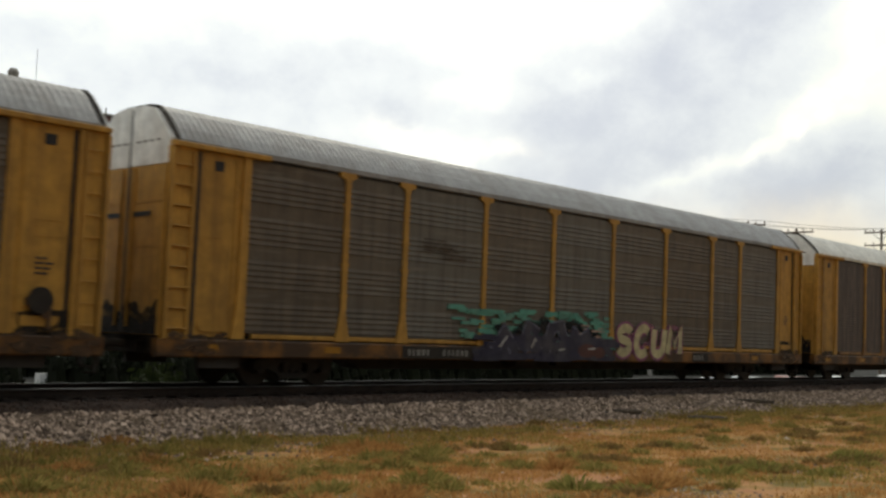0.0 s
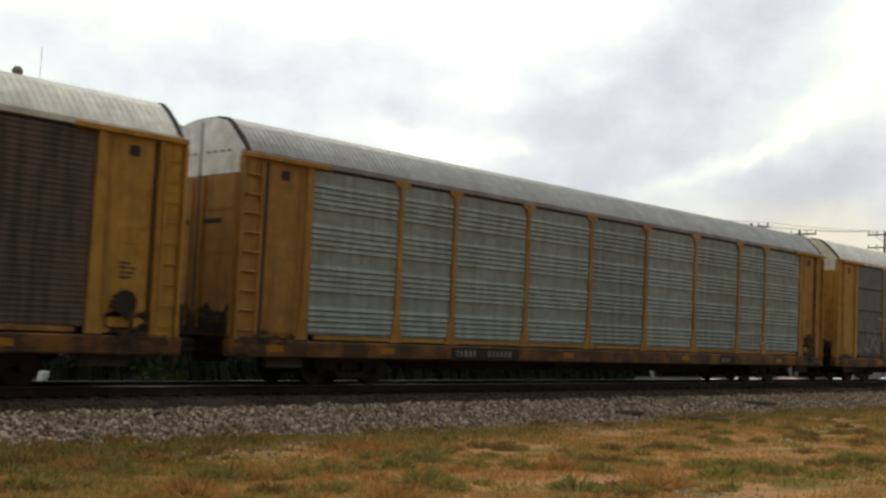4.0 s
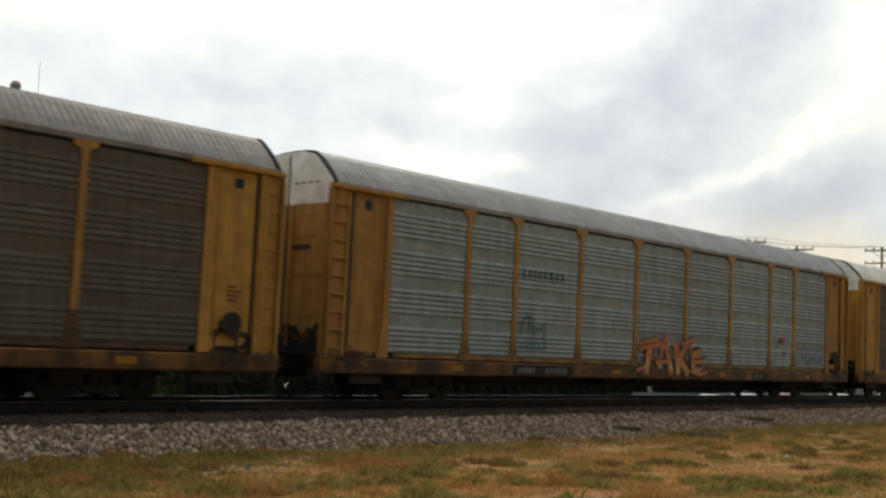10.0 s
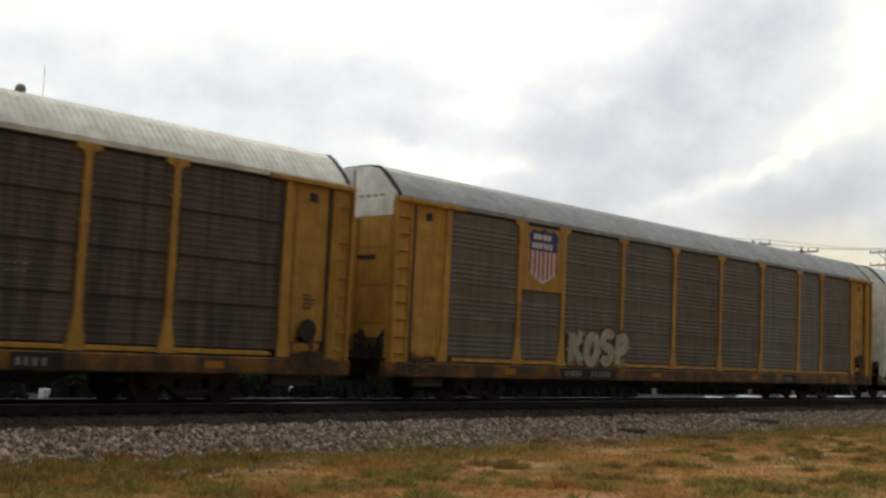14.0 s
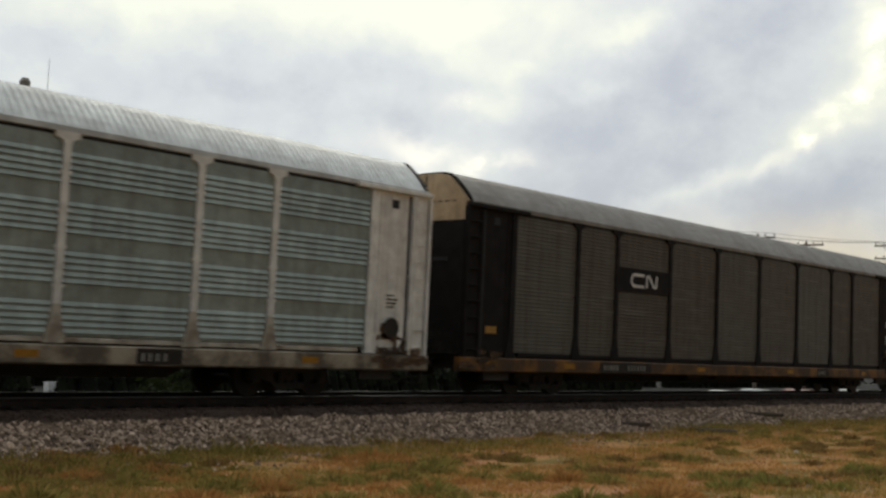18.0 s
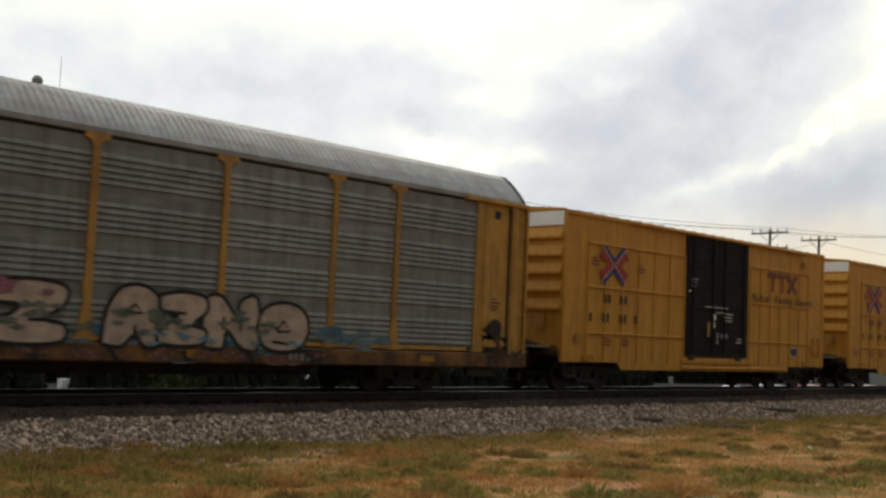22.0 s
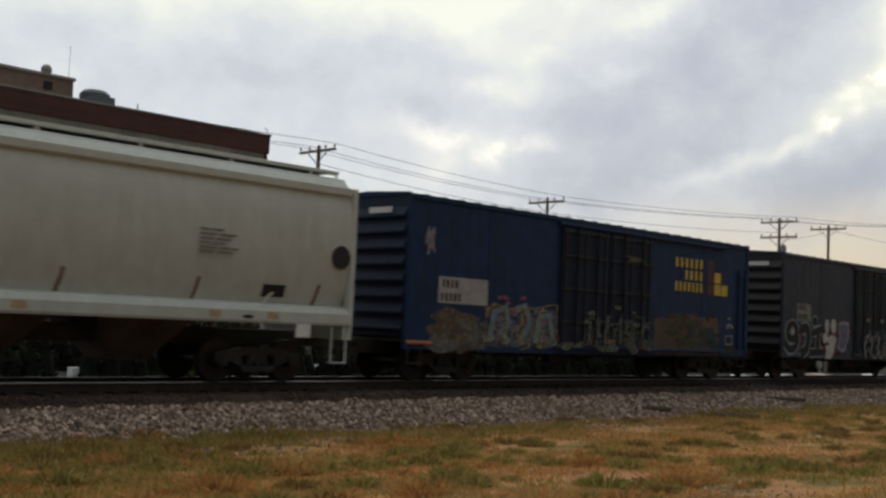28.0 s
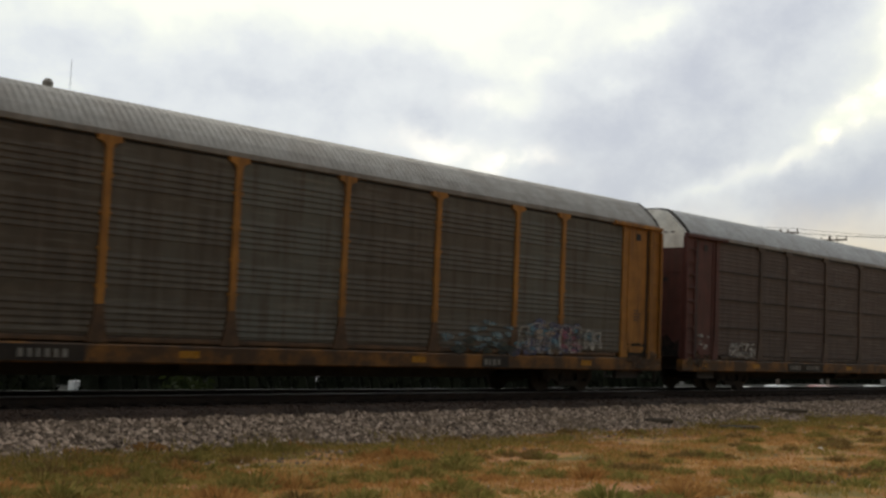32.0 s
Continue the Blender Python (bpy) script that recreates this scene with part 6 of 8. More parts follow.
car_f = autorack(141.03, TAUPE_RIB, YELLOW_DULL, YELLOW, ROOF_BROWN, TAN, SILL, feet=FOOT, style="shallow", label="yellow autorack railcar with brown-grey ribbed panels and white outline graffiti")
name_plate(car_f, YELLOW, SIGN_BLACK, z0=3.02, z1=3.77)
low = lambda lines: [[(x, 0.19 + 0.8 * z) for x, z in line] for line in lines]
splashes(car_f, -7.6, -4.5, 1.0, 1.75, 34, GREEN_BLACK, 0.24, 14, label="dark patch of spray paint")
splashes(car_f, -3.9, -1.3, 1.0, 1.7, 26, GREEN_BLACK, 0.22, 48, label="dark patch of spray paint")
splashes(car_f, -7.7, -7.1, 1.3, 1.9, 6, DUSTY, 0.08, 49, y=PAINT_Y - 0.003, label="faint pale spray paint")
strokes(car_f, low([[(-6.9, 0.85), (-6.9, 1.75), (-6.85, 2.06), (-6.2, 2.08), (-5.66, 2.03), (-5.66, 1.75), (-6.2, 1.68), (-6.4, 1.74)], arc(-6.2, 2.22, 0.26, 0.28, 150, 10, 8) + [(-5.88, 2.02)], [(-6.25, 2.0), (-6.22, 1.62)],
                [(-6.42, 1.28), (-6.1, 1.52), (-5.6, 1.62), (-5.3, 1.4), (-5.36, 1.1)], [(-6.05, 1.1), (-5.85, 1.4), (-5.7, 1.1)], [(-5.85, 2.15), (-5.66, 2.42), (-5.56, 2.12), (-5.3, 2.22)], [(-5.2, 1.95), (-5.0, 1.7), (-4.8, 2.0)], [(-4.95, 1.5), (-4.75, 1.2)]]),
        0.032, film(PALE), label="thin white spray paint outlines")
strokes(car_f, low([[(-6.9, 1.75), (-6.9, 0.86), (-6.1, 0.86)], [(-6.02, 1.0), (-5.96, 0.82), (-5.7, 0.82)], [(-5.62, 1.0), (-5.56, 0.84), (-5.2, 0.84)], [(-5.12, 1.0), (-5.06, 0.86), (-4.7, 0.86)]]), 0.06, film(PALE), y=PAINT_Y - 0.020, label="white spray paint base line")
strokes(car_f, low([[(-3.35, 1.88), (-3.8, 1.95), (-3.95, 1.7), (-3.6, 1.62)], arc(-3.8, 1.25, 0.25, 0.2, 30, 330, 9), [(-3.4, 1.2), (-3.3, 1.55), (-3.05, 1.5), (-3.1, 1.15)], [(-2.85, 1.1), (-2.8, 2.0), (-2.4, 2.05)], [(-2.6, 1.2), (-2.55, 1.8), (-2.2, 1.85), (-2.15, 1.4)],
                [(-2.4, 1.65), (-2.0, 1.65), (-2.1, 1.25), (-2.35, 1.2)], [(-3.25, 2.0), (-3.2, 2.25), (-3.05, 2.05), (-2.9, 2.25), (-2.85, 2.0)], [(-1.75, 1.15), (-1.8, 1.6), (-2.0, 1.95)], [(-3.7, 0.98), (-3.0, 0.96)]]), 0.034, film(PALE), y=PAINT_Y - 0.014, label="thin white spray paint outlines")

BLUE_INK = spray("blue_ink", (0.05, 0.14, 0.22))
car_g = autorack(169.88, GREY_RIB, YELLOW_DULL, YELLOW_DULL, ROOF_GREY, WHITE, SILL, feet=RUSTY_FOOT, label="yellow autorack railcar with light grey-green ribbed panels and orange graffiti")
tagged(part("owner_print", bars(Mesh(), -6.9, 3.28, -1.535, (0.09, 0.09, 0.07, 0.07, 0.09, 0.15, 0.09, 0.09), 0.24, 0.15), SIGN_GREEN, car_g, "green lettering drawn as bars"), kind="stuff")
strokes(car_g, [[(-6.95, 1.75), (-6.88, 2.1), (-6.68, 2.27), (-6.45, 2.22), (-6.39, 1.68)], [(-6.62, 2.2), (-6.6, 1.9)], [(-6.4, 1.98), (-6.1, 1.9), (-5.9, 2.16), (-5.95, 1.85), (-5.87, 1.43)]], 0.06, BLUE_INK, label="faint blue spray scrawl")
strokes(car_g, [arc(-6.75 + 0.25 * i_, 1.48, 0.2, 0.1, 20 * i_, 300 + 10 * i_, 8) for i_ in range(4)], 0.03, BLUE_INK, label="faint blue spray scrawl")
splashes(car_g, -1.5, 2.6, 0.85, 1.55, 14, LILAC, 0.22, 16, y=PAINT_Y + 0.004, label="pale halo of spray paint")
splashes(car_g, -1.4, 2.5, 0.95, 1.5, 9, GREEN_BLACK, 0.2, 19, y=PAINT_Y - 0.001, label="dark patch of spray paint")
AMBER = spray("amber", (0.60, 0.36, 0.13))
FLAME = spray("flame_orange", (0.60, 0.21, 0.075))
strokes(car_g, [[(-0.62, 1.7), (-0.85, 0.78)], [(-0.1, 0.95), (0.12, 1.9), (0.62, 0.80)], [(0.85, 1.72), (1.02, 0.80)], [(1.5, 1.8), (1.1, 1.3), (1.62, 0.80)], [(2.35, 1.5), (1.9, 1.45), (1.88, 0.95), (2.4, 0.9)]], 0.30, FLAME, INK, edge=0.17, label="orange spray paint letter shapes")
strokes(car_g, [[(-1.3, 1.62), (-0.7, 1.72), (-0.2, 1.78)], [(0.0, 1.55), (0.12, 1.98), (0.36, 1.5)], [(0.78, 1.78), (0.85, 1.4)], [(1.35, 1.62), (1.55, 1.88)]], 0.26, ORANGE, None, y=PAINT_Y - 0.022, label="red-orange tops of the spray paint letters")
strokes(car_g, [[(-0.75, 1.25), (-0.84, 0.82)], [(-0.05, 1.2), (-0.1, 0.98)], [(0.42, 1.25), (0.6, 0.84)], [(0.92, 1.3), (1.0, 0.84)], [(1.35, 1.1), (1.58, 0.84)], [(1.9, 1.2), (1.9, 0.98), (2.3, 0.92)]], 0.2, AMBER, None, y=PAINT_Y - 0.024, label="amber lower parts of the spray paint letters")
strokes(car_g, [[(-1.25, 1.72), (-0.35, 1.86)], [(-0.35, 1.15), (0.5, 1.2)], [(1.15, 1.75), (1.9, 1.95), (1.7, 1.6)], [(1.75, 1.2), (2.5, 1.25)], [(-1.4, 0.9), (-0.9, 1.0)], [(2.2, 0.8), (2.75, 0.9)]], 0.13, FLAME, INK, y=PAINT_Y - 0.028, edge=0.07, label="small orange and black shapes of spray paint")
splashes(car_g, -1.2, 2.5, 0.8, 1.9, 26, AMBER, 0.06, 75, y=PAINT_Y - 0.036, label="amber flecks of spray paint")
splashes(car_g, 7.7, 8.5, 1.6, 2.2, 9, PINK, 0.13, 24, y=-1.545, label="reddish smudge of spray paint")
strokes(car_g, [arc(9.9 + 0.35 * i_, 1.72 - 0.12 * (i_ % 2), 0.22, 0.26, 30 + 50 * i_, 260 + 60 * i_, 8) for i_ in range(5)], 0.05, BLUE_INK, label="faint blue-green spray scrawl")

car_h = autorack(198.73, DARK_RIB, YELLOW, YELLOW, ROOF_PALE, WHITE, SILL, style="seamed", label="yellow autorack railcar with dark brown seamed panels and a pale roof")
name_plate(car_h, YELLOW, SIGN_BLACK, z0=2.93, z1=3.85, kind="ring")
for x_, z_ in ((-9.0, 2.35), (-2.9, 2.72), (-0.9, 2.6), (2.6, 2.55), (3.6, 2.42), (5.0, 2.5), (-6.2, 2.1)):
    dash = Mesh()
    for n_ in range(16):
        dash.box(x_ + (n_ % 8) * 0.155, x_ + (n_ % 8) * 0.155 + (0.06, 0.11, 0.09)[n_ % 3], -1.527, -1.52, z_ - (n_ // 8) * 0.13, z_ - (n_ // 8) * 0.13 + 0.03)
    tagged(part("chalk_marks", dash, PALE_MARK, car_h, "rows of short pale chalk dashes"), kind="stuff")
for ob_ in [q_ for q_ in car_h.children if q_.name.startswith("number_plate")][:1]:
    ob_.material_slots[0].material = SILL
    ob_.children[0].material_slots[0].material = GRIME
    ob_["label"] = "stretch of yellow sill with dark marks"

car_i = autorack(227.58, BROWN_RIB, YELLOW, YELLOW, ROOF_GREY, WHITE, SILL, style="shallow", label="yellow autorack railcar with a striped shield emblem and white graffiti")
shield(car_i, POST_X[1], POST_X[2])
FAWN = spray("fawn", (0.40, 0.36, 0.28))
splashes(car_i, -7.0, -3.9, 1.1, 2.0, 26, FAWN, 0.16, 74, y=PAINT_Y - 0.001, label="pale cloud of spray paint")
graffiti(car_i, "kosp", -6.9, 1.12, 3.0, 0.84, FAWN, MAROON, 0.30, 0.10, seed=10, rim=1.5)

PALE_FOOT = material("stained_white_paint", (0.52, 0.48, 0.41), dirt=(0.16, 0.115, 0.08), dirt_amount=0.75)
PALE_SILL = material("grimy_pale_sill_paint", (0.36, 0.31, 0.235), dirt=(0.075, 0.055, 0.04), dirt_amount=0.85, grain=(1.2, 30), reach=(0.38, 0.60))
car_j = autorack(256.43, PALE_RIB, WHITE, WHITE, ROOF_SILVER, WHITE, PALE_SILL, feet=PALE_FOOT, label="white autorack railcar with pale grey-green ribbed side panels")
strokes(car_j, [[(-7.0, 3.46), (-6.3, 3.48), (-5.7, 3.42), (-5.0, 3.44), (-4.15, 3.41)], [(-6.0, 3.66), (-5.75, 3.5), (-5.5, 3.3), (-5.7, 3.22)], [(-5.9, 3.55), (-5.2, 3.6), (-4.9, 3.52)], [(-6.2, 3.36), (-5.6, 3.38), (-5.2, 3.3)]], 0.055, SIGN_BLACK, y=-1.535, label="dark winged emblem in plain strokes")

car_k = autorack(285.28, MUD_RIB, BLACK, BLACK, ROOF_BROWN, TAN, SILL, style="fine", label="black autorack railcar with brown panels and a yellow sill", plate_x=-0.75)
name_plate(car_k, BLACK, SIGN_WHITE, z0=3.08, z1=3.79, kind="ring", scale=0.7)
for x_ in (12.45, -12.9):
    part("warning_plate", Mesh().box(x_, x_ + 0.42, -1.515, -1.507, 1.62, 1.8), YELLOW, car_k, "small yellow warning plate")
part("data_plate", Mesh().box(12.42, 12.9, -1.516, -1.507, 2.75, 3.05), BLACK, car_k)
part("data_print", stencil(Mesh(), 12.47, 2.95, -1.52, 0.4, 3), SIGN_WHITE, car_k)
part("data_print", stencil(Mesh(), 12.47, 2.35, -1.52, 0.35, 4), SIGN_WHITE, car_k)

car_l = autorack(314.13, DIM_RIB, YELLOW_DULL, YELLOW, ROOF_GREY, WHITE, SILL, label="yellow autorack railcar with grey panels, shield emblem and pink graffiti")
shield(car_l, POST_X[1], POST_X[2])
lettering("slogan", "BUILDING", 0.46, SIGN_BLACK, car_l, -6.35, 3.90, -1.545, 1.06)
lettering("slogan", "AMERICA", 0.46, SIGN_BLACK, car_l, -4.05, 3.86, -1.545, 1.06)
splashes(car_l, 1.0, 6.8, 0.72, 1.25, 22, FADE_BLUE, 0.2, 17, label="patch of blue spray paint")
splashes(car_l, 6.6, 9.0, 0.8, 1.4, 12, FADE_BLUE, 0.2, 20, label="patch of blue spray paint")
splashes(car_l, -4.8, -4.2, 0.6, 1.4, 5, SKYBLUE, 0.14, 25, label="patch of blue spray paint")
CELADON = spray("celadon", (0.15, 0.175, 0.14))
CYAN, RUST_PINK = spray("cyan", (0.075, 0.20, 0.25)), spray("rust_pink", (0.22, 0.095, 0.06))
FLESH = spray("pale_salmon", (0.45, 0.34, 0.26))
splashes(car_l, -4.3, 7.4, 0.85, 1.5, 40, CYAN, 0.24, 27, y=PAINT_Y - 0.002, label="blue shading of the spray paint letters")
bubble(car_l, [("hook", -4.28, -2.86, 0.92, 2.16), ("tree", -2.92, -1.34, 0.92, 2.26), ("tent", -1.52, -0.28, 0.94, 2.10), ("bolt", -0.36, 1.02, 0.92, 2.08),
               ("bell", 1.75, 3.02, 0.92, 2.08), ("bolt", 2.92, 3.98, 0.96, 2.02), ("gate", 3.90, 5.30, 0.94, 1.98), ("ring", 5.22, 6.58, 0.90, 1.94)], FLESH, INK)
splashes(car_l, -4.1, 6.2, 1.2, 1.7, 40, CELADON, 0.15, 19, y=PAINT_Y - 0.0305, label="grey-green shade on the graffiti")
splashes(car_l, -4.0, 0.7, 1.78, 2.06, 22, PINK, 0.13, 18, y=PAINT_Y - 0.036, label="pink shade on the graffiti")
splashes(car_l, 2.3, 6.4, 0.95, 1.25, 12, SKYBLUE, 0.10, 28, y=PAINT_Y - 0.036, label="blue accents on the graffiti")
strokes(car_l, [[(-4.3 + 1.55 * i_, 0.95), (-4.1 + 1.55 * i_, 0.66)] for i_ in range(8)], 0.07, INK, label="black spray paint lines on the sill")
splashes(car_l, -4.2, 7.0, 0.72, 0.92, 30, RUST_PINK, 0.2, 62, y=-1.569, label="rust-pink spray paint on the sill")
scrawl(car_l, -6.95, 1.35, 1.2, 0.5, INK, 3, 29, 0.06)
strokes(car_l, [[(-12.95, 1.75), (-12.9, 1.62)], [(-12.85, 1.66), (-12.72, 1.76), (-12.7, 1.62)], arc(-12.55, 1.69, 0.07, 0.07, 30, 320, 7)], 0.045, INK, y=-1.512, label="small black scrawl")



DUST_MARK = material("faded_print", (0.20, 0.20, 0.18), bump=0)

# ---- box cars ----


def box_profile(zs, half, notch, z_end, z_mid):
    """Near side outline (x, z): deep between the trucks."""
    return [(-half, z_end), (-notch - 0.2, z_end), (-notch, z_mid), (notch, z_mid), (notch + 0.2, z_end), (half, z_end), (half, zs), (-half, zs)]


def box_end(car, half, top, ribs, paint, turn, z0=1.0, depth=0.10):
    wall = part("end_wall", shared("box_end_%g_%g" % (half, top), lambda: Mesh().box(half - 0.06, half, -1.5, 1.5, z0, top)), paint, car, "end wall with deep horizontal ribs", at=turn)
    low = 2.1 if ribs == 5 else z0 + 0.1
    h = (top - 0.42 - low) / ribs if ribs == 5 else (top - 0.25 - low) / ribs
    for i in range(ribs):
        part("end_rib", shared("box_end_rib_%g_%g" % (half, h), lambda: Mesh().prism("y", [(half - 0.01, h * 0.14), (half + depth, h * 0.30), (half + depth, h * 0.42), (half - 0.01, h * 0.98)], -1.44, 1.44)), paint, wall, at=Matrix.Translation((0, 0, low + i * h)))


def box_underframe(half):
    m = Mesh().bar("x", -half - 0.3, half + 0.3, -0.3, 0.3, 0.62, 0.98, 0.02).box(-half, half, -1.4, 1.4, 0.95, 1.06)
    for i in range(7):
        x = -4.2 + 1.4 * i
        m.prism("x", [(-1.4, 0.95), (-0.3, 0.66), (0.3, 0.66), (1.4, 0.95)], x - 0.05, x + 0.05)
    m.cyl((-1.8, -0.8, 0.6), (-0.9, -0.8, 0.6), 0.18, n=12)
    m.cyl((1.2, 0.7, 0.6), (1.9, 0.7, 0.6), 0.16, n=12)
    return m


def grab_ladder(x0, x1, z0, z1, n, y=-1.56):
    m = Mesh()
    for x in (x0, x1):
        m.box(x - 0.02, x + 0.02, y, y + 0.05, z0, z1)
    for i in range(n):
        z = z0 + (z1 - z0) * (i + 0.5) / n
        m.cyl((x0, y - 0.01, z), (x1, y - 0.01, z), 0.014, n=6)
    return m


def step_mesh(x, z_end):
    return Mesh().box(x - 0.22, x - 0.19, -1.5, -1.46, 0.45, z_end).box(x + 0.19, x + 0.22, -1.5, -1.46, 0.45, z_end).box(x - 0.22, x + 0.22, -1.52, -1.42, 0.43, 0.46)


def boxcar_base(u, label, half, top, paint, end_ribs, end_paint, trucks, roof_paint, z_end=0.83, z_mid=0.63, notch=5.0, sill_paint=None, roof_rise=0.14):
    car = thing("boxcar_railcar", label, "railcar", group="railcars of the freight train")
    part("underframe", shared("box_underframe_%g" % half, lambda: box_underframe(half)), UNDER, car)
    for x in (-trucks, trucks):
        add_truck(car, x, 0.457, 0.9)
    for turn in (Matrix.Identity(4), TURNED):
        box_end(car, half, top, end_ribs, end_paint, turn)
        part("end_step", shared("box_step_%g_%g" % (half, z_end), lambda: step_mesh(half - 0.35, z_end)), UNDER, car, at=turn)
        part("end_step", shared("box_step_b_%g_%g" % (half, z_end), lambda: step_mesh(-half + 0.35, z_end)), UNDER, car, at=turn)
        part("side_wall", shared("box_side_%g_%g_%g_%g" % (half, top, z_end, z_mid), lambda: Mesh().prism("y", box_profile(top, half, notch, z_end, z_mid), -1.50, -1.44)), paint, car, at=turn)
        part("corner_post", shared("box_corner_%g_%g_%g" % (half, top, z_end), lambda: Mesh().bar("z", z_end, top, -0.07, 0.07, -1.53, -1.42, 0.015)), paint, car, at=turn @ Matrix.Translation((half - 0.05, 0, 0)))
        part("corner_post", _shared["box_corner_%g_%g_%g" % (half, top, z_end)], paint, car, at=turn @ Matrix.Translation((0.05 - half, 0, 0)))
        part("eave_rail", shared("box_eave_%g_%g" % (half, top), lambda: Mesh().bar("x", -half, half, -1.54, -1.42, top - 0.09, top + 0.02, 0.015)), paint, car, at=turn)
    r = shared("box_roof_%g_%g_%g" % (half, top, roof_rise), lambda: box_roof(half, top, roof_rise))
    roof = part("roof", r, roof_paint, car)
    n = int(half * 2 / 0.6)
    for i in range(n + 1):
        part("roof_rib", shared("box_roof_rib_%g_%g" % (top, roof_rise), lambda: roof_rib_mesh(top, roof_rise)), roof_paint, roof, at=Matrix.Translation((-half + i * 2 * half / n, 0, 0)))
    for s in (-1, 1):
        add_coupler(car, s, half, half + 1.12)
    CARS.append((car, u))
    return car


def box_roof(half, top, rise):
    m = Mesh().prism("x", [(-1.53, top + 0.0), (-1.53, top + 0.03), (0, top + rise), (1.53, top + 0.03), (1.53, top + 0.0)], -half - 0.03, half + 0.03)
    return m


def roof_rib_mesh(top, rise):
    return Mesh().prism("x", [(-1.5, top + 0.03), (-1.5, top + 0.06), (0, top + rise + 0.04), (1.5, top + 0.06), (1.5, top + 0.03)], -0.04, 0.04)


SOOTY_RED = material("sooty_red_black", (0.040, 0.018, 0.014), vary=0.3, dirt=(0.022, 0.016, 0.013), dirt_amount=0.6)


def end_soot(car, x, high, seed, tone):
    """Thin ragged films of soot thrown up over an end wall."""
    rng = random.Random(seed)
    for k in range(2):
        top = [(-1.42 + 0.04 * i, 1.02 + (high - 1.0) * (1 - 0.45 * k) * (0.75 + 0.25 * math.sin(i * 0.19 + seed + k)) + rng.uniform(-0.09, 0.09)) for i in range(71)]
        part("soot_stain", Mesh().prism("x", [(-1.42, 1.01)] + top + [(1.40, 1.01)], x - 0.09 - 0.006 * k, x - 0.087 - 0.006 * k), film(tone), car, "ragged soot stain low on the end wall")


DULL_PRINT = material("dull_print", (0.12, 0.13, 0.11), bump=0)


def yellow_boxcar(u, seed):
    half, top = 7.82, 4.98
    car = boxcar_base(u, "bright yellow boxcar with black plug doors and a crossed emblem", half, top, YELLOW_BOX, 5, YELLOW_BOX, 6.1, YELLOW_BOX)
    for turn in (Matrix.Identity(4), TURNED):
        part("hood_band", shared("ybox_band", lambda: Mesh().box(half, half + 0.035, -1.45, 1.45, top - 0.40, top - 0.01)), HOOD_WHITE, car, "white band across the end", at=turn)
        # raised belts and posts on both sides of the doors
        for x0, x1 in ((-6.75, -1.75), (2.35, 6.6)):
            for z in (1.62, 2.92, 4.15):
                part("belt_rib", shared("ybox_belt_%g_%g" % (x0, z), lambda: Mesh().bar("x", x0, x1, -1.545, -1.49, z, z + 0.07, 0.015)), YELLOW_BOX, car, at=turn)
            k = 6
            for i in range(k + 1):
                x = x0 + (x1 - x0) * i / k
                part("side_post", shared("ybox_post", lambda: Mesh().bar("z", 1.0, 4.18, -0.035, 0.035, -1.535, -1.49, 0.012)), YELLOW_BOX, car, at=turn @ Matrix.Translation((x, 0, 0)))
                part("sheet_seam", shared("ybox_seam", lambda: Mesh().box(-0.012, 0.012, -1.506, -1.49, 4.2, 4.88)), YELLOW_BOX, car, at=turn @ Matrix.Translation((x, 0, 0)))
                part("post_foot", shared("ybox_foot", lambda: Mesh().prism("y", [(-0.08, 0.86), (0.08, 0.86), (0.05, 0.98), (-0.05, 0.98)], -1.54, -1.49)), YELLOW_BOX, car, at=turn @ Matrix.Translation((x, 0, 0)))
        for i, (x0, x1) in enumerate(((-1.72, 0.18), (0.20, 2.12))):
            d = part("plug_door", shared("ybox_door_%d" % i, lambda: Mesh().bar("x", x0, x1, -1.56, -1.46, 1.08, 4.88, 0.02)), BLACK, car, "black plug door", at=turn)
            for z in (1.3, 1.95, 2.6, 3.25, 3.9, 4.55):
                part("door_rib", shared("ybox_rib_%d" % i, lambda: Mesh().bar("x", x0 + 0.08, x1 - 0.08, -1.575, -1.55, 0, 0.06, 0.01)), BLACK, d, at=Matrix.Translation((0, 0, z)))
            for x in (x0 + 0.35, x1 - 0.35):
                part("lock_rod", shared("ybox_rod", lambda: Mesh().cyl((0, -1.6, 1.2), (0, -1.6, 4.8), 0.025, n=6)), BLACK, d, at=Matrix.Translation((x, 0, 0)))
        part("door_sill", shared("ybox_door_sill", lambda: Mesh().bar("x", -1.9, 2.5, -1.56, -1.45, 0.86, 1.02, 0.015)), YELLOW_BOX, car, at=turn)
        part("lower_track", shared("ybox_lower_track", lambda: Mesh().bar("x", -1.9, 5.0, -1.57, -1.45, 0.68, 0.78, 0.015)), YELLOW_BOX, car, at=turn)
        part("door_track", shared("ybox_door_track", lambda: Mesh().bar("x", -4.7, 6.1, -1.62, -1.45, 4.90, 4.97, 0.015)), YELLOW_BOX, car, at=turn)
        part("ladder", shared("ybox_ladder", lambda: grab_ladder(7.0, 7.45, 1.2, 1.9, 2)), YELLOW_BOX, car, at=turn)
    part("brake_platform", shared("ybox_platform", lambda: Mesh().box(-8.6, -7.85, -1.1, 0.9, 1.20, 1.24)), METAL, car, "grey steel end platform")
    part("brake_box", shared("ybox_brake_box", lambda: Mesh().bar("z", 1.75, 2.1, -8.05, -7.9, -0.95, -0.55, 0.03)), YELLOW_DULL, car, "hand brake gearbox on the end")
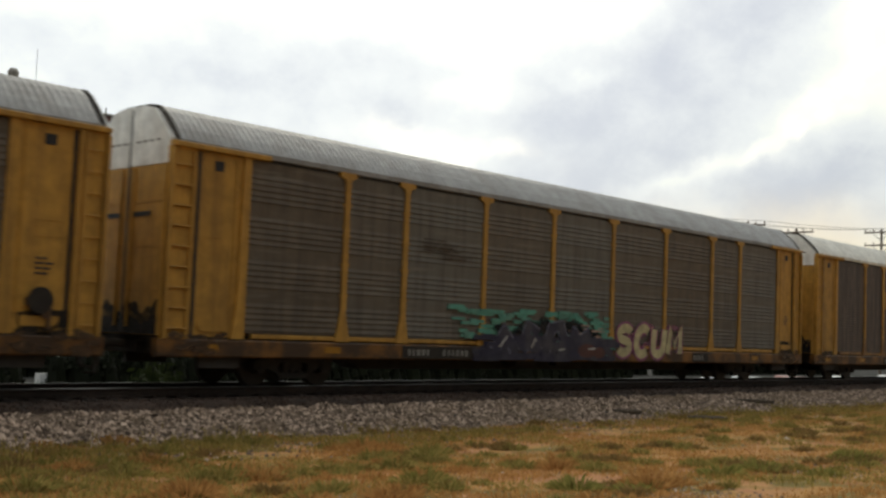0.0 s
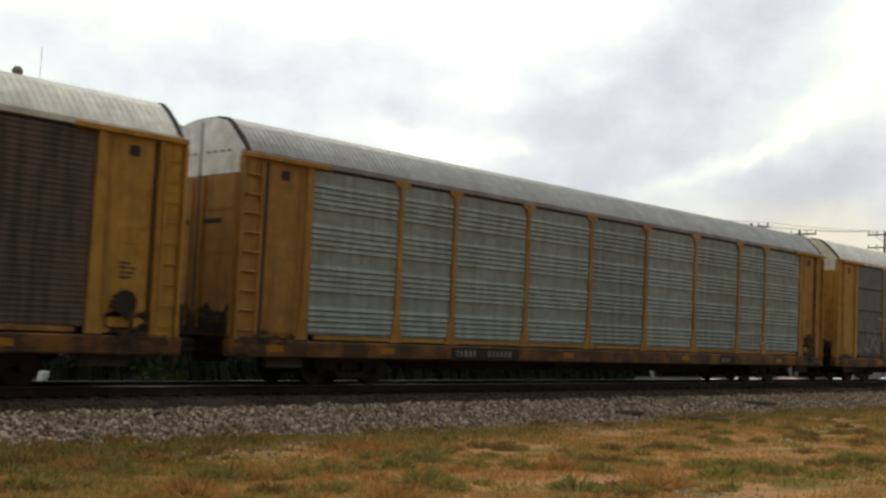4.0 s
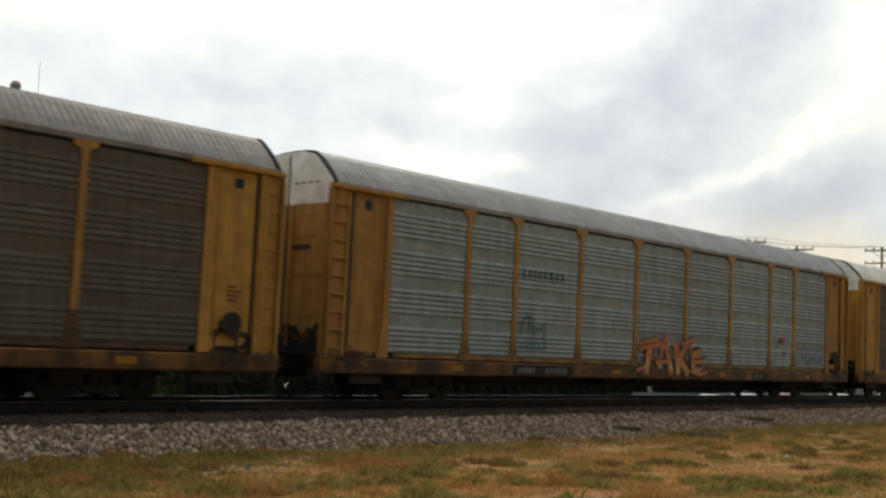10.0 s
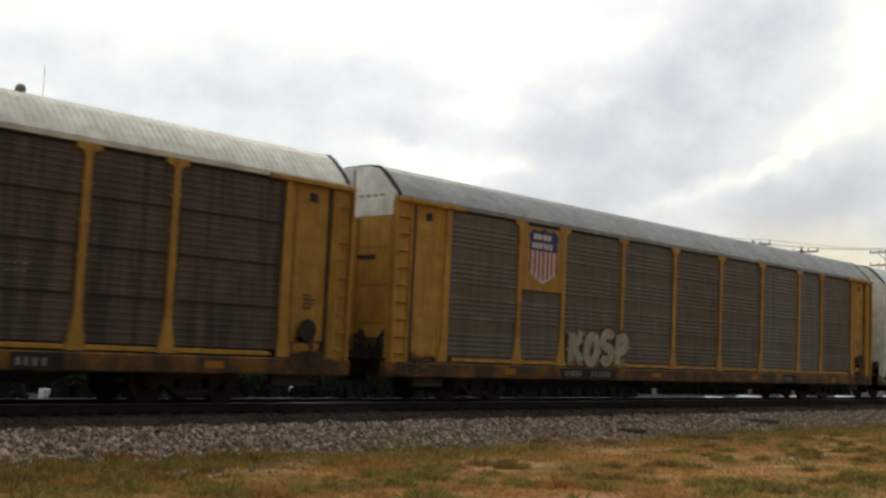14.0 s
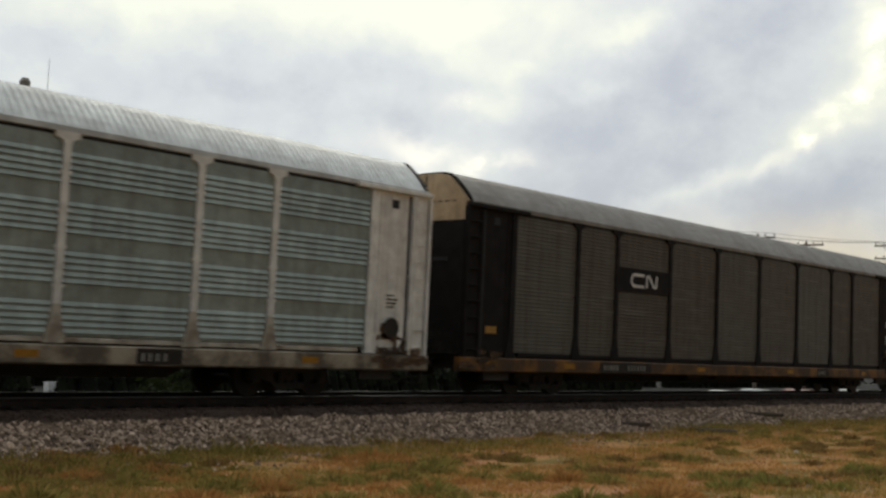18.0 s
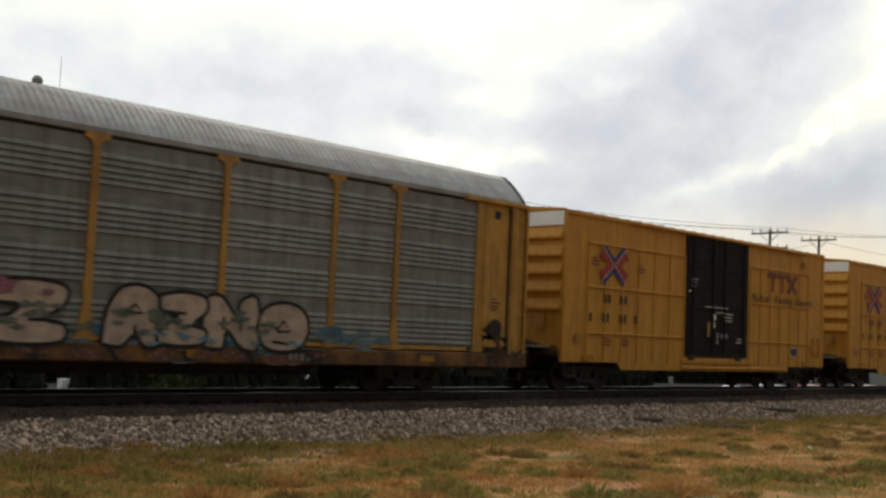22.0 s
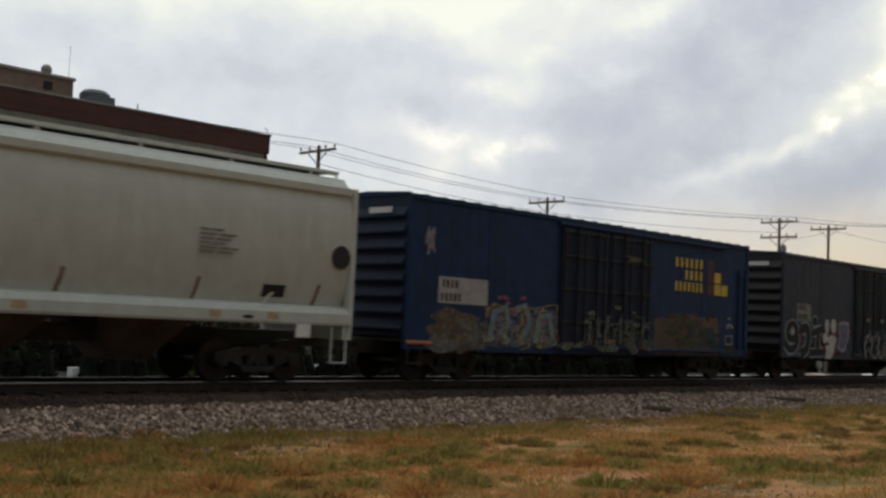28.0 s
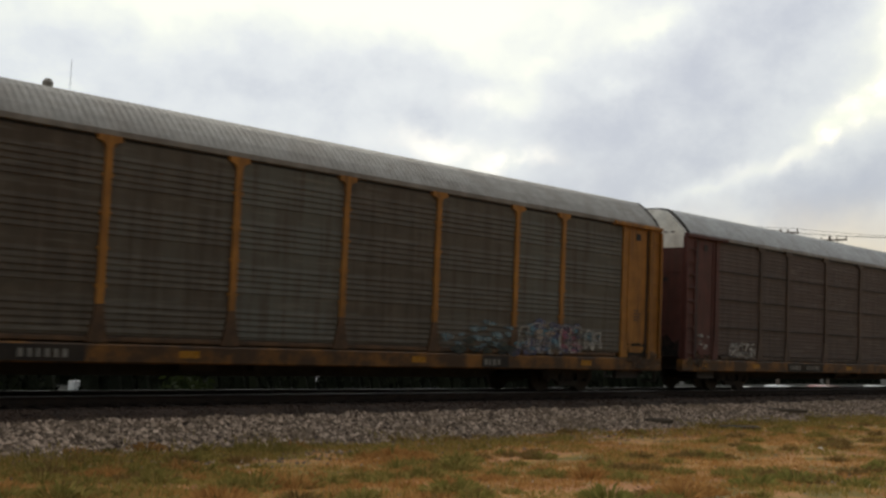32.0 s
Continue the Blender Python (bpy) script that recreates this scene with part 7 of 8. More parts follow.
    for x in (-7.3, 6.75):
        part("corner_plate", shared("ybox_corner_plate", lambda: Mesh().box(0, 0.3, -1.545, -1.53, 1.35, 1.6)), YELLOW_DULL, car, at=Matrix.Translation((x, 0, 0)))
    for x0, x1, z0, z1, tone in ((-0.65, 0.8, 2.66, 2.70, WORN_WHITE), (0.05, 0.5, 2.50, 2.545, WORN_WHITE), (0.55, 1.1, 2.47, 2.52, WORN_WHITE), (0.5, 1.05, 2.36, 2.40, WORN_WHITE), (0.6, 1.1, 2.25, 2.29, WORN_WHITE),
                                 (-0.1, -0.02, 2.02, 2.2, SIGN_WHITE), (0.13, 0.19, 1.52, 1.88, WORN_WHITE), (0.3, 0.82, 1.70, 1.84, DULL_PRINT), (1.35, 1.7, 1.56, 1.62, WORN_WHITE), (1.4, 1.7, 1.68, 1.72, WORN_WHITE),
                                 (-1.45, -1.1, 3.50, 3.54, WORN_WHITE), (-1.45, -1.15, 3.38, 3.46, DULL_PRINT), (-1.45, -1.2, 3.28, 3.31, WORN_WHITE), (-1.6, -1.5, 3.1, 3.16, SIGN_WHITE), (-0.45, -0.33, 1.72, 2.2, YELLOW_DULL)):
        part("door_mark", Mesh().box(x0, x1, -1.59, -1.575, z0, z1), tone, car)
    part("door_emblem", Mesh().cyl((-0.06, -1.59, 2.36), (-0.06, -1.575, 2.36), 0.11, n=16), SIGN_WHITE, car, "round white sticker on the black door")
    for x in (1.35, -1.55):
        part("door_stop", Mesh().prism("y", [(x, 0.98), (x + 0.35, 0.98), (x + 0.25, 1.1), (x + 0.08, 1.12)], -1.60, -1.55), UNDER, car)
    part("roof_bracket", Mesh().prism("y", [(6.0, 4.42), (6.35, 4.42), (6.22, 4.62), (6.1, 4.62)], -1.60, -1.50), YELLOW_DULL, car, "small grimy bracket under the eave")
    part("roof_walk_end", Mesh().bar("x", 4.9, 6.2, -1.60, -1.50, 4.86, 4.93, 0.015), YELLOW_DULL, car)
    end_soot(car, -half, 1.35, 90 + seed, FOOT)
    # crossed emblem: blue chevrons and red chevrons on the yellow side
    e, c, z = car, (-5.55, 3.62), -1.542
    blue, red, white = Mesh(), Mesh(), Mesh()
    for s_ in (-1, 1):
        blue.ribbon([(c[0] - 0.50, c[1] + s_ * 0.54), (c[0], c[1] + s_ * 0.13), (c[0] + 0.50, c[1] + s_ * 0.54)], 0.13, z)
        red.ribbon([(c[0] + s_ * 0.62, c[1] + 0.34), (c[0] + s_ * 0.13, c[1]), (c[0] + s_ * 0.62, c[1] - 0.34)], 0.32, z - 0.003)
        white.ribbon([(c[0] + s_ * 0.60, c[1] + 0.52), (c[0] + s_ * 0.03, c[1]), (c[0] + s_ * 0.60, c[1] - 0.52)], 0.02, z - 0.006)
    part("emblem_white", white, SIGN_WHITE, car, "white edging of the emblem")
    part("emblem_blue", blue, SIGN_BLUE, car, "blue cross strokes of the emblem")
    part("emblem_red", red, SIGN_RED, car, "red chevrons of the emblem")
    tagged(part("reporting_print", bars(bars(bars(bars(bars(bars(Mesh(), -6.0, 2.52, z, (0.10, 0.10), 0.25, 0.12), -5.2, 2.52, z, (0.10, 0.10), 0.25, 0.12), -6.65, 1.98, z, (0.09,), 0.25), -6.05, 1.98, z, (0.09, 0.09), 0.25, 0.12), -5.2, 1.98, z, (0.09, 0.09), 0.25, 0.12), -4.45, 1.98, z, (0.09,), 0.25), SIGN_BLACK, car, "black marks drawn as bars"), kind="stuff")
    tagged(part("side_print", stencil(stencil(stencil(stencil(Mesh(), -6.6, 3.75, z, 0.42, 3), -4.35, 3.68, z, 0.42, 3), -6.0, 1.5, z, 0.5, 3), -5.1, 1.5, z, 0.5, 3), SIGN_MAROON, car), kind="stuff")
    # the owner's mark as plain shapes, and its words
    for a in (3.55, 4.25):
        part("owner_shape", Mesh().box(a, a + 0.62, z - 0.004, z, 3.92, 4.07).box(a + 0.23, a + 0.40, z - 0.004, z, 3.42, 3.92), SIGN_MAROON, car, "maroon owner mark in plain shapes")
    part("owner_shape", Mesh().ribbon([(4.98, 4.05), (5.58, 3.44)], 0.17, z - 0.004).ribbon([(5.58, 4.05), (4.98, 3.44)], 0.17, z - 0.008), SIGN_MAROON, car, "maroon owner mark in plain shapes")
    for word, x in (("Railcar", 2.45), ("Pooling", 4.02), ("Experts", 5.55)):
        lettering("slogan_word", word, 0.40, SIGN_BLACK, car, x, 3.02, -1.55, 1.08)
    part("data_plate", Mesh().box(5.25, 5.72, z, z + 0.02, 1.2, 1.5), SIGN_BLACK, car)
    part("data_plate_frame", Mesh().box(5.23, 5.74, z - 0.003, z, 1.485, 1.51).box(5.23, 5.74, z - 0.003, z, 1.19, 1.21).box(5.23, 5.25, z - 0.003, z, 1.21, 1.485).box(5.72, 5.74, z - 0.003, z, 1.21, 1.485), SIGN_WHITE, car)
    for x in (-6.95, 6.2):
        part("reflective_tape", shared("ybox_tape", lambda: Mesh().box(0, 0.55, -1.545, -1.53, 0.9, 1.03)), REFLECT, car, at=Matrix.Translation((x, 0, 0)))
    return car


yellow_boxcar(337.37, 1)
yellow_boxcar(355.30, 2)


def red_boxcar(u):
    half, top = 7.79, 4.34
    car = boxcar_base(u, "weathered red-brown boxcar with vertical side posts", half, top, RED_BOX, 6, RED_BOX, 5.9, RED_BOX, z_end=0.80, z_mid=0.72, notch=5.2, roof_rise=0.22)
    for turn in (Matrix.Identity(4), TURNED):
        for i in range(13):
            x = -7.1 + i * 1.11
            if -1.5 < x < 1.75:
                continue
            part("side_post", shared("rbox_post", lambda: Mesh().prism("z", [(-0.1, -1.49), (-0.06, -1.57), (0.06, -1.57), (0.1, -1.49)], 0.9, 4.2)), RED_BOX, car, at=turn @ Matrix.Translation((x, 0, 0)))

        d = part("sliding_door", shared("rbox_door", lambda: Mesh().bar("x", -1.4, 1.7, -1.58, -1.48, 1.0, 4.15, 0.02)), RED_BOX, car, "ribbed sliding door", at=turn)
        for z in (1.3, 1.9, 2.5, 3.1, 3.7):
            part("door_rib", shared("rbox_rib", lambda: Mesh().bar("x", -1.3, 1.6, -1.61, -1.57, 0, 0.09, 0.02)), RED_BOX, d, at=Matrix.Translation((0, 0, z)))
        for x in (-1.4, 0.0, 1.6):
            part("door_stile", shared("rbox_stile", lambda: Mesh().bar("z", 1.0, 4.15, 0, 0.1, -1.615, -1.57, 0.015)), RED_BOX, d, at=Matrix.Translation((x, 0, 0)))
        for z in (0.9, 4.17):
            part("door_rail", shared("rbox_rail", lambda: Mesh().bar("x", -1.6, 5.2, -1.6, -1.48, 0, 0.075, 0.015)), RED_BOX, car, at=turn @ Matrix.Translation((0, 0, z)))
        part("ladder", shared("rbox_ladder", lambda: grab_ladder(7.2, 7.6, 1.0, 3.9, 8)), RED_BOX, car, at=turn)
    tagged(part("reporting_print", bars(bars(bars(Mesh(), -6.95, 2.28, -1.576, (0.06, 0.09), 0.24, 0.10), -7.02, 1.84, -1.576, (0.06, 0.07, 0.06), 0.22, 0.11), -6.1, 1.80, -1.576, (0.07, 0.06, 0.07), 0.22, 0.11), WORN_WHITE, car, "white marks drawn as bars"), kind="stuff")
    tagged(part("side_print", stencil(stencil(stencil(Mesh(), -6.0, 1.62, -1.576, 0.3, 3), -6.95, 1.6, -1.576, 0.25, 2), -3.95, 2.35, -1.576, 0.3, 3), PALE_MARK, car), kind="stuff")
    part("door_label", Mesh().box(-0.9, -0.6, -1.63, -1.62, 3.02, 3.1), PALE_MARK, car)
    part("door_label", Mesh().box(-0.2, 0.2, -1.63, -1.62, 2.95, 3.06), PALE_MARK, car)
    part("door_label", Mesh().box(0.4, 1.0, -1.63, -1.62, 2.85, 3.05), PALE_MARK, car)
    part("door_lever", Mesh().bar("z", 1.75, 2.25, 0.08, 0.2, -1.64, -1.6, 0.01), WORN_WHITE, car, "worn pale door lever")
    for x in (-7.2, -3.95):
        part("corner_label", Mesh().box(x, x + 0.11, -1.58, -1.572, 1.03, 1.11), WORN_WHITE, car)
    splashes(car, 2.3, 6.4, 1.0, 1.9, 34, SOOTY_RED, 0.30, 80, y=-1.575, label="dark worn field of old spray paint")
    splashes(car, -7.6, 7.5, 0.8, 1.15, 46, SOOTY_RED, 0.24, 81, y=-1.577, label="soot along the foot of the side")
    rng = random.Random(82)
    edge = [(2.0, 0.95), (1.98, 1.4), (2.03, 1.8)] + [(2.1 + 0.22 * i, 2.02 - 0.012 * i + rng.uniform(-0.035, 0.035)) for i in range(21)] + [(6.55, 1.5), (6.5, 1.05)]
    for a, b in ((0, 7), (8, 14), (15, 21), (22, 26)):
        part("worn_edge", Mesh().ribbon(edge[a:b], 0.035, -1.585), PALE_MARK, car, "ragged pale edge of old spray paint")
    part("data_plate", Mesh().box(6.95, 7.25, -1.58, -1.572, 1.28, 1.52), SIGN_BLACK, car)
    part("data_print", stencil(Mesh(), 6.98, 1.44, -1.586, 0.25, 2), WORN_WHITE, car)
    part("patch", Mesh().box(-1.95, -1.42, -1.60, -1.57, 1.42, 1.86), YELLOW_DULL, car, "ochre repair patch")
    outlines(car, -0.85, 0.3, 3.5, 3.95, 3, LILAC, 21, 0.035, -1.63)
    splashes(car, -0.75, 0.2, 3.6, 3.85, 6, DUST_MARK, 0.09, 22, y=-1.625, label="faint grey spray paint")
    for y, z, w in ((-1.2, 4.02, 0.4), (-0.6, 3.62, 0.25), (-0.7, 3.2, 0.4), (-0.6, 2.75, 0.4)):
        part("end_stencil", Mesh().box(-7.905, -7.86, y, y + w, z, z + 0.06), PALE_MARK, car)
    end_soot(car, -7.88, 1.35, 83, SOOTY_RED)
    return car


red_boxcar(373.22)


TEAL_BLACK = material("dark_teal_paint", (0.022, 0.038, 0.050), dirt=(0.020, 0.028, 0.036), dirt_amount=0.7, streak=True, spec=0.2)
# sooty door tones, used on end walls to paint in their shade
SOOTY_SHADED_BLUE = material("sooty_blue_black_paint", (0.010, 0.021, 0.048), dirt=(0.022, 0.018, 0.018), dirt_amount=0.7, streak=True, spec=0.2)
SOOTY_SHADED_STEEL = material("sooty_brown_black_steel", (0.013, 0.012, 0.013), dirt=(0.022, 0.015, 0.012), dirt_amount=0.6)


def service_boxcar(u, paint, label, seed):
    half, top = 7.8, 4.40
    # end walls: soot and the weak light on them put into near-black paint
    car = boxcar_base(u, label, half, top, paint, 8, SOOTY_SHADED_BLUE if seed == 1 else SOOTY_SHADED_STEEL, 5.95, paint, z_end=0.78, z_mid=0.74, notch=5.2, roof_rise=0.10)
    door_paint, frame_paint = (SOOTY_SHADED_BLUE if seed == 1 else TEAL_BLACK), SOOTY_SHADED_STEEL
    if seed == 2:
        part("side_sheet", Mesh().box(2.2, 7.7, -1.505, -1.499, 0.80, 4.30), TEAL_BLACK, car, "stretch of side in a darker teal paint")
    for turn in (Matrix.Identity(4), TURNED):
        for x0 in (-2.15, 0.02):
            d = part("plug_door", shared("sbox_door_%g" % x0, lambda: Mesh().bar("x", x0, x0 + 2.1, -1.57, -1.47, 1.0, 4.18, 0.02)), door_paint, car, "framed plug door", at=turn)
            for z in (1.55, 2.45, 3.35, 4.02):
                part("door_rib", shared("sbox_rib_%g" % x0, lambda: Mesh().bar("x", x0 + 0.02, x0 + 2.08, -1.60, -1.56, 0, 0.08, 0.015)), frame_paint, d, at=Matrix.Translation((0, 0, z)))
            for x in (x0 + 0.1, x0 + 1.0, x0 + 1.9):
                part("door_stile", shared("sbox_stile", lambda: Mesh().bar("z", 1.0, 4.18, 0, 0.08, -1.605, -1.56, 0.015)), frame_paint, d, at=Matrix.Translation((x, 0, 0)))
            for x in (x0 + 0.6, x0 + 1.5):
                part("lock_rod", shared("sbox_rod", lambda: Mesh().cyl((0, -1.63, 1.0), (0, -1.63, 4.2), 0.03, n=6)), BLACK, d, at=Matrix.Translation((x, 0, 0)))
        for z in (0.87, 4.2):
            part("door_track", shared("sbox_track", lambda: Mesh().bar("x", -2.3, 6.3, -1.60, -1.47, 0, 0.09, 0.015)), paint, car, at=turn @ Matrix.Translation((0, 0, z)))
        for x in (-5.0, 5.0):
            part("sheet_joint", shared("sbox_joint", lambda: Mesh().bar("z", 0.8, 4.35, 0, 0.05, -1.512, -1.49, 0.006)), paint, car, at=turn @ Matrix.Translation((x, 0, 0)))
        part("ladder", shared("sbox_ladder", lambda: grab_ladder(7.2, 7.62, 1.0, 3.6, 7)), paint, car, at=turn)
    y = -1.512
    tone = SIGN_YELLOW if seed == 1 else SIGN_CREAM
    x0, step, h, w, lines = (3.45, 0.275, 0.29, 0.21, (3.48, 3.11, 2.74)) if seed == 1 else (2.77, 0.39, 0.39, 0.29, (3.59, 3.13, 2.65))
    for z, first, count in zip(lines, (0, 2, 0), (6, 4, 7)):
        word = Mesh()
        k = 6 / 7 if count == 7 else 1.0
        for i in range(count):
            x, q = x0 + (first + i * k) * step, w * k * 0.62
            word.box(x, x + q, y, y + 0.004, z, z + h)
        tagged(part("owner_word", word, tone, car, "owner's word drawn as plain bars"), kind="stuff")
    a, sq, zs = (5.70, 0.37, (2.70, 3.08)) if seed == 1 else (5.91, 0.46, (2.66, 3.12))
    for x, z in ((a, zs[1]), (a, zs[0]), (a + sq + 0.05, zs[0])):
        part("owner_square", Mesh().box(x, x + sq, y, y + 0.004, z, z + sq * 0.92), tone, car)
    for i in range(3):
        part("owner_square", Mesh().box(a - sq - 0.05, a - 0.05, y, y + 0.004, zs[0] + i * (sq * 0.92 + 0.04), zs[0] + i * (sq * 0.92 + 0.04) + sq * 0.92), MAROON if seed == 1 else DARK_RIB, car)
    field = part("number_field", Mesh().box(-6.75, -5.0 if seed == 1 else -5.7, y, y + 0.004, 1.9 if seed == 1 else 2.08, 2.54 if seed == 1 else 2.7), WORN_WHITE if seed == 1 else DUST_MARK, car, "pale field with dark marks")
    tagged(part("number_print", bars(bars(Mesh(), -6.62, 2.28 if seed == 1 else 2.46, y - 0.004, (0.07, 0.09, 0.07, 0.09), 0.2, 0.07), -6.66, 1.95 if seed == 1 else 2.14, y - 0.004, (0.07, 0.09, 0.07, 0.09, 0.07), 0.2, 0.07), SIGN_BLACK, field), kind="stuff")
    part("end_sign", Mesh().box(-7.92, -7.9, -1.0, -0.2, 3.98, 4.12), SIGN_WHITE, car)
    return car


def hopper_car(u):
    half = 9.35
    car = thing("covered_hopper_railcar", "light grey covered hopper car with smooth sides and a roof walkway", "railcar", group="railcars of the freight train")
    for x in (-7.2, 7.2):
        add_truck(car, x, 0.457, 0.95)
    prof = [(-1.22, 1.60), (-1.38, 2.0), (-1.49, 2.55), (-1.525, 3.1), (-1.50, 3.7), (-1.40, 4.16), (-1.32, 4.30), (-1.17, 4.47), (-1.0, 4.56), (0, 4.63)]
    prof = prof + [(-y, z) for y, z in prof[-2::-1]]
    prof = rounded(prof)
    part("hopper_body", Mesh().prism("x", prof, -half + 2.6, half - 2.6), HOPPER, car, "smooth curved light grey body", smooth=False)
    for turn in (Matrix.Identity(4), TURNED):
        part("top_chord", Mesh().bar("x", -half + 0.2, half - 0.2, -1.50, -1.28, 4.12, 4.32, 0.03), HOPPER, car, at=turn)
        part("side_sill", Mesh().prism("x", [(-1.2, 1.25), (-1.53, 1.25), (-1.55, 1.30), (-1.55, 1.50), (-1.48, 1.62), (-1.2, 1.68)], -half + 0.05, half - 0.05), HOPPER, car, "pale side sill", at=turn)
        part("end_post", Mesh().bar("z", 1.25, 4.3, half - 0.14, half, -1.53, -1.36, 0.015), HOPPER, car, at=turn)
        part("end_post", Mesh().bar("z", 1.25, 4.3, -half, -half + 0.14, -1.53, -1.36, 0.015), HOPPER, car, at=turn)
        skin = prof[:len(prof) // 2 + 1]
        for a, b in ((half - 2.6, half - 0.12), (-half + 0.12, -half + 2.6)):
            part("side_skin", Mesh().prism("x", skin + [(y * 0.97 if y else 0, z - 0.04) for y, z in skin[::-1]], a, b), HOPPER, car, at=turn)
        part("end_bulkhead", Mesh().prism("x", [(-1.48, 3.3), (-1.46, 3.75), (-1.38, 4.16), (-1.15, 4.46), (0, 4.6), (1.15, 4.46), (1.38, 4.16), (1.46, 3.75), (1.48, 3.3)], half - 0.8, half - 0.74), HOPPER, car, at=turn)
        part("slope_sheet", Mesh().prism("y", [(half - 0.8, 3.36), (half - 0.8, 3.3), (half - 2.6, 1.3), (half - 2.66, 1.36)], -1.36, 1.36), HOPPER, car, "sloping end sheet", at=turn)
        for y in (-1.0, 0.0, 1.0):
            part("end_strut", Mesh().bar("z", 1.28, 3.4, half - 0.86, half - 0.76, y - 0.05, y + 0.05, 0.012), HOPPER, car, at=turn)
        part("end_rail", Mesh().bar("y", -1.4, 1.4, half - 0.14, half - 0.08, 2.25, 2.31, 0.01), HOPPER, car, at=turn)
        part("ladder", Mesh().box(half - 0.06, half - 0.02, -1.3, -1.26, 1.3, 3.3).box(half - 0.06, half - 0.02, -0.85, -0.81, 1.3, 3.3).box(half - 0.05, half - 0.03, -1.28, -0.83, 1.7, 1.73).box(half - 0.05, half - 0.03, -1.28, -0.83, 2.1, 2.13).box(half - 0.05, half - 0.03, -1.28, -0.83, 2.5, 2.53).box(half - 0.05, half - 0.03, -1.28, -0.83, 2.9, 2.93), HOPPER, car, "end ladder", at=turn)
        part("end_step", step_mesh(half - 0.35, 1.25), HOPPER, car, at=turn)
        part("end_sill", Mesh().box(half - 0.25, half, -1.5, 1.5, 0.95, 1.3), HOPPER, car, at=turn)
        rail = Mesh()
        for i in range(9):
            x = -8.4 + i * 2.1
            rail.box(x - 0.05, x + 0.05, -0.98, -0.92, 4.54, 4.70)
        rail.bar("x", -half + 0.2, half - 0.2, -1.02, -0.88, 4.64, 4.72, 0.01)
        rail.cyl((half - 0.22, -0.95, 4.3), (half - 0.22, -0.95, 4.70), 0.03, n=6)
        part("walkway_edge", rail, HOPPER, car, at=turn)
        for x in (-6.4, -3.45, -0.5, 2.46, 5.3, 8.33):
            part("rust_stripe", Mesh().add([(x + a + b, y - c, z) for y, z, b in ((-1.245, 1.64, 0.0), (-1.335, 1.86, 0.04), (-1.41, 2.12, 0.07)) for a in (0, 0.075) for c in (0.0, 0.012)],
                                           [(1, 3, 7, 5), (5, 7, 11, 9), (0, 4, 6, 2), (4, 8, 10, 6), (0, 1, 5, 4), (4, 5, 9, 8), (2, 6, 7, 3), (6, 10, 11, 7), (0, 2, 3, 1), (8, 9, 11, 10)]), STRIPE, car, "leaning rust-orange stripe", at=turn)
    part("walkway", Mesh().box(-half + 0.2, half - 0.2, -0.9, 0.9, 4.68, 4.71), HOPPER, car)
    hatch = Mesh()
    for i in range(10):
        hatch.cyl((-7.6 + i * 1.7, 0, 4.60), (-7.6 + i * 1.7, 0, 4.68), 0.3, n=14)
    part("roof_hatches", hatch, HOPPER, car)
    for i in range(4):
        x = -4.5 + i * 3.0
        part("outlet_bay", Mesh().add([(x - 1.35, -1.35, 1.6), (x + 1.35, -1.35, 1.6), (x + 1.35, 1.35, 1.6), (x - 1.35, 1.35, 1.6), (x - 0.35, -0.5, 0.42), (x + 0.35, -0.5, 0.42), (x + 0.35, 0.5, 0.42), (x - 0.35, 0.5, 0.42)],
                                  [(0, 1, 5, 4), (1, 2, 6, 5), (2, 3, 7, 6), (3, 0, 4, 7), (4, 5, 6, 7), (3, 2, 1, 0)]), BAY, car, "dark grimy outlet hopper bay")
    part("centre_sill", Mesh().bar("x", -half - 0.3, half + 0.3, -0.3, 0.3, 0.75, 1.1, 0.02), UNDER, car)
    part("data_plate", Mesh().prism("x", [(-1.325, 1.8), (-1.415, 2.06), (-1.37, 2.06), (-1.28, 1.8)], 6.98, 7.55), SIGN_BLACK, car)
    part("placard", Mesh().box(7.76, 8.15, -1.56, -1.54, 0.98, 1.26), WHITE, car, "white placard below the sill")
    part("sill_plate", Mesh().plate(arc(6.53, 1.37, 0.14, 0.04, 0, 330, 11), -1.556), SIGN_BLACK, car)
    for x in (-6.0, -2.2, 1.6, 5.6, 7.0):
        part("reflective_tape", Mesh().box(x, x + 0.28, -1.556, -1.549, 1.34, 1.48), TAN, car)
    tagged(part("side_print", stencil(stencil(Mesh(), 5.3, 3.05, -1.54, 1.0, 6), -7.6, 3.0, -1.54, 1.0, 5), DUST_MARK, car), kind="stuff")
    part("shear_hole", Mesh().cyl((half - 0.42, -1.535, 2.75), (half - 0.42, -1.512, 2.75), 0.26, n=16), SIGN_BLACK, car)
    part("shear_hole", Mesh().cyl((-half + 0.42, -1.535, 2.75), (-half + 0.42, -1.512, 2.75), 0.26, n=16), SIGN_BLACK, car)
    for s in (-1, 1):
        add_coupler(car, s, half, half + 0.6)
    CARS.append((car, u))
    return car


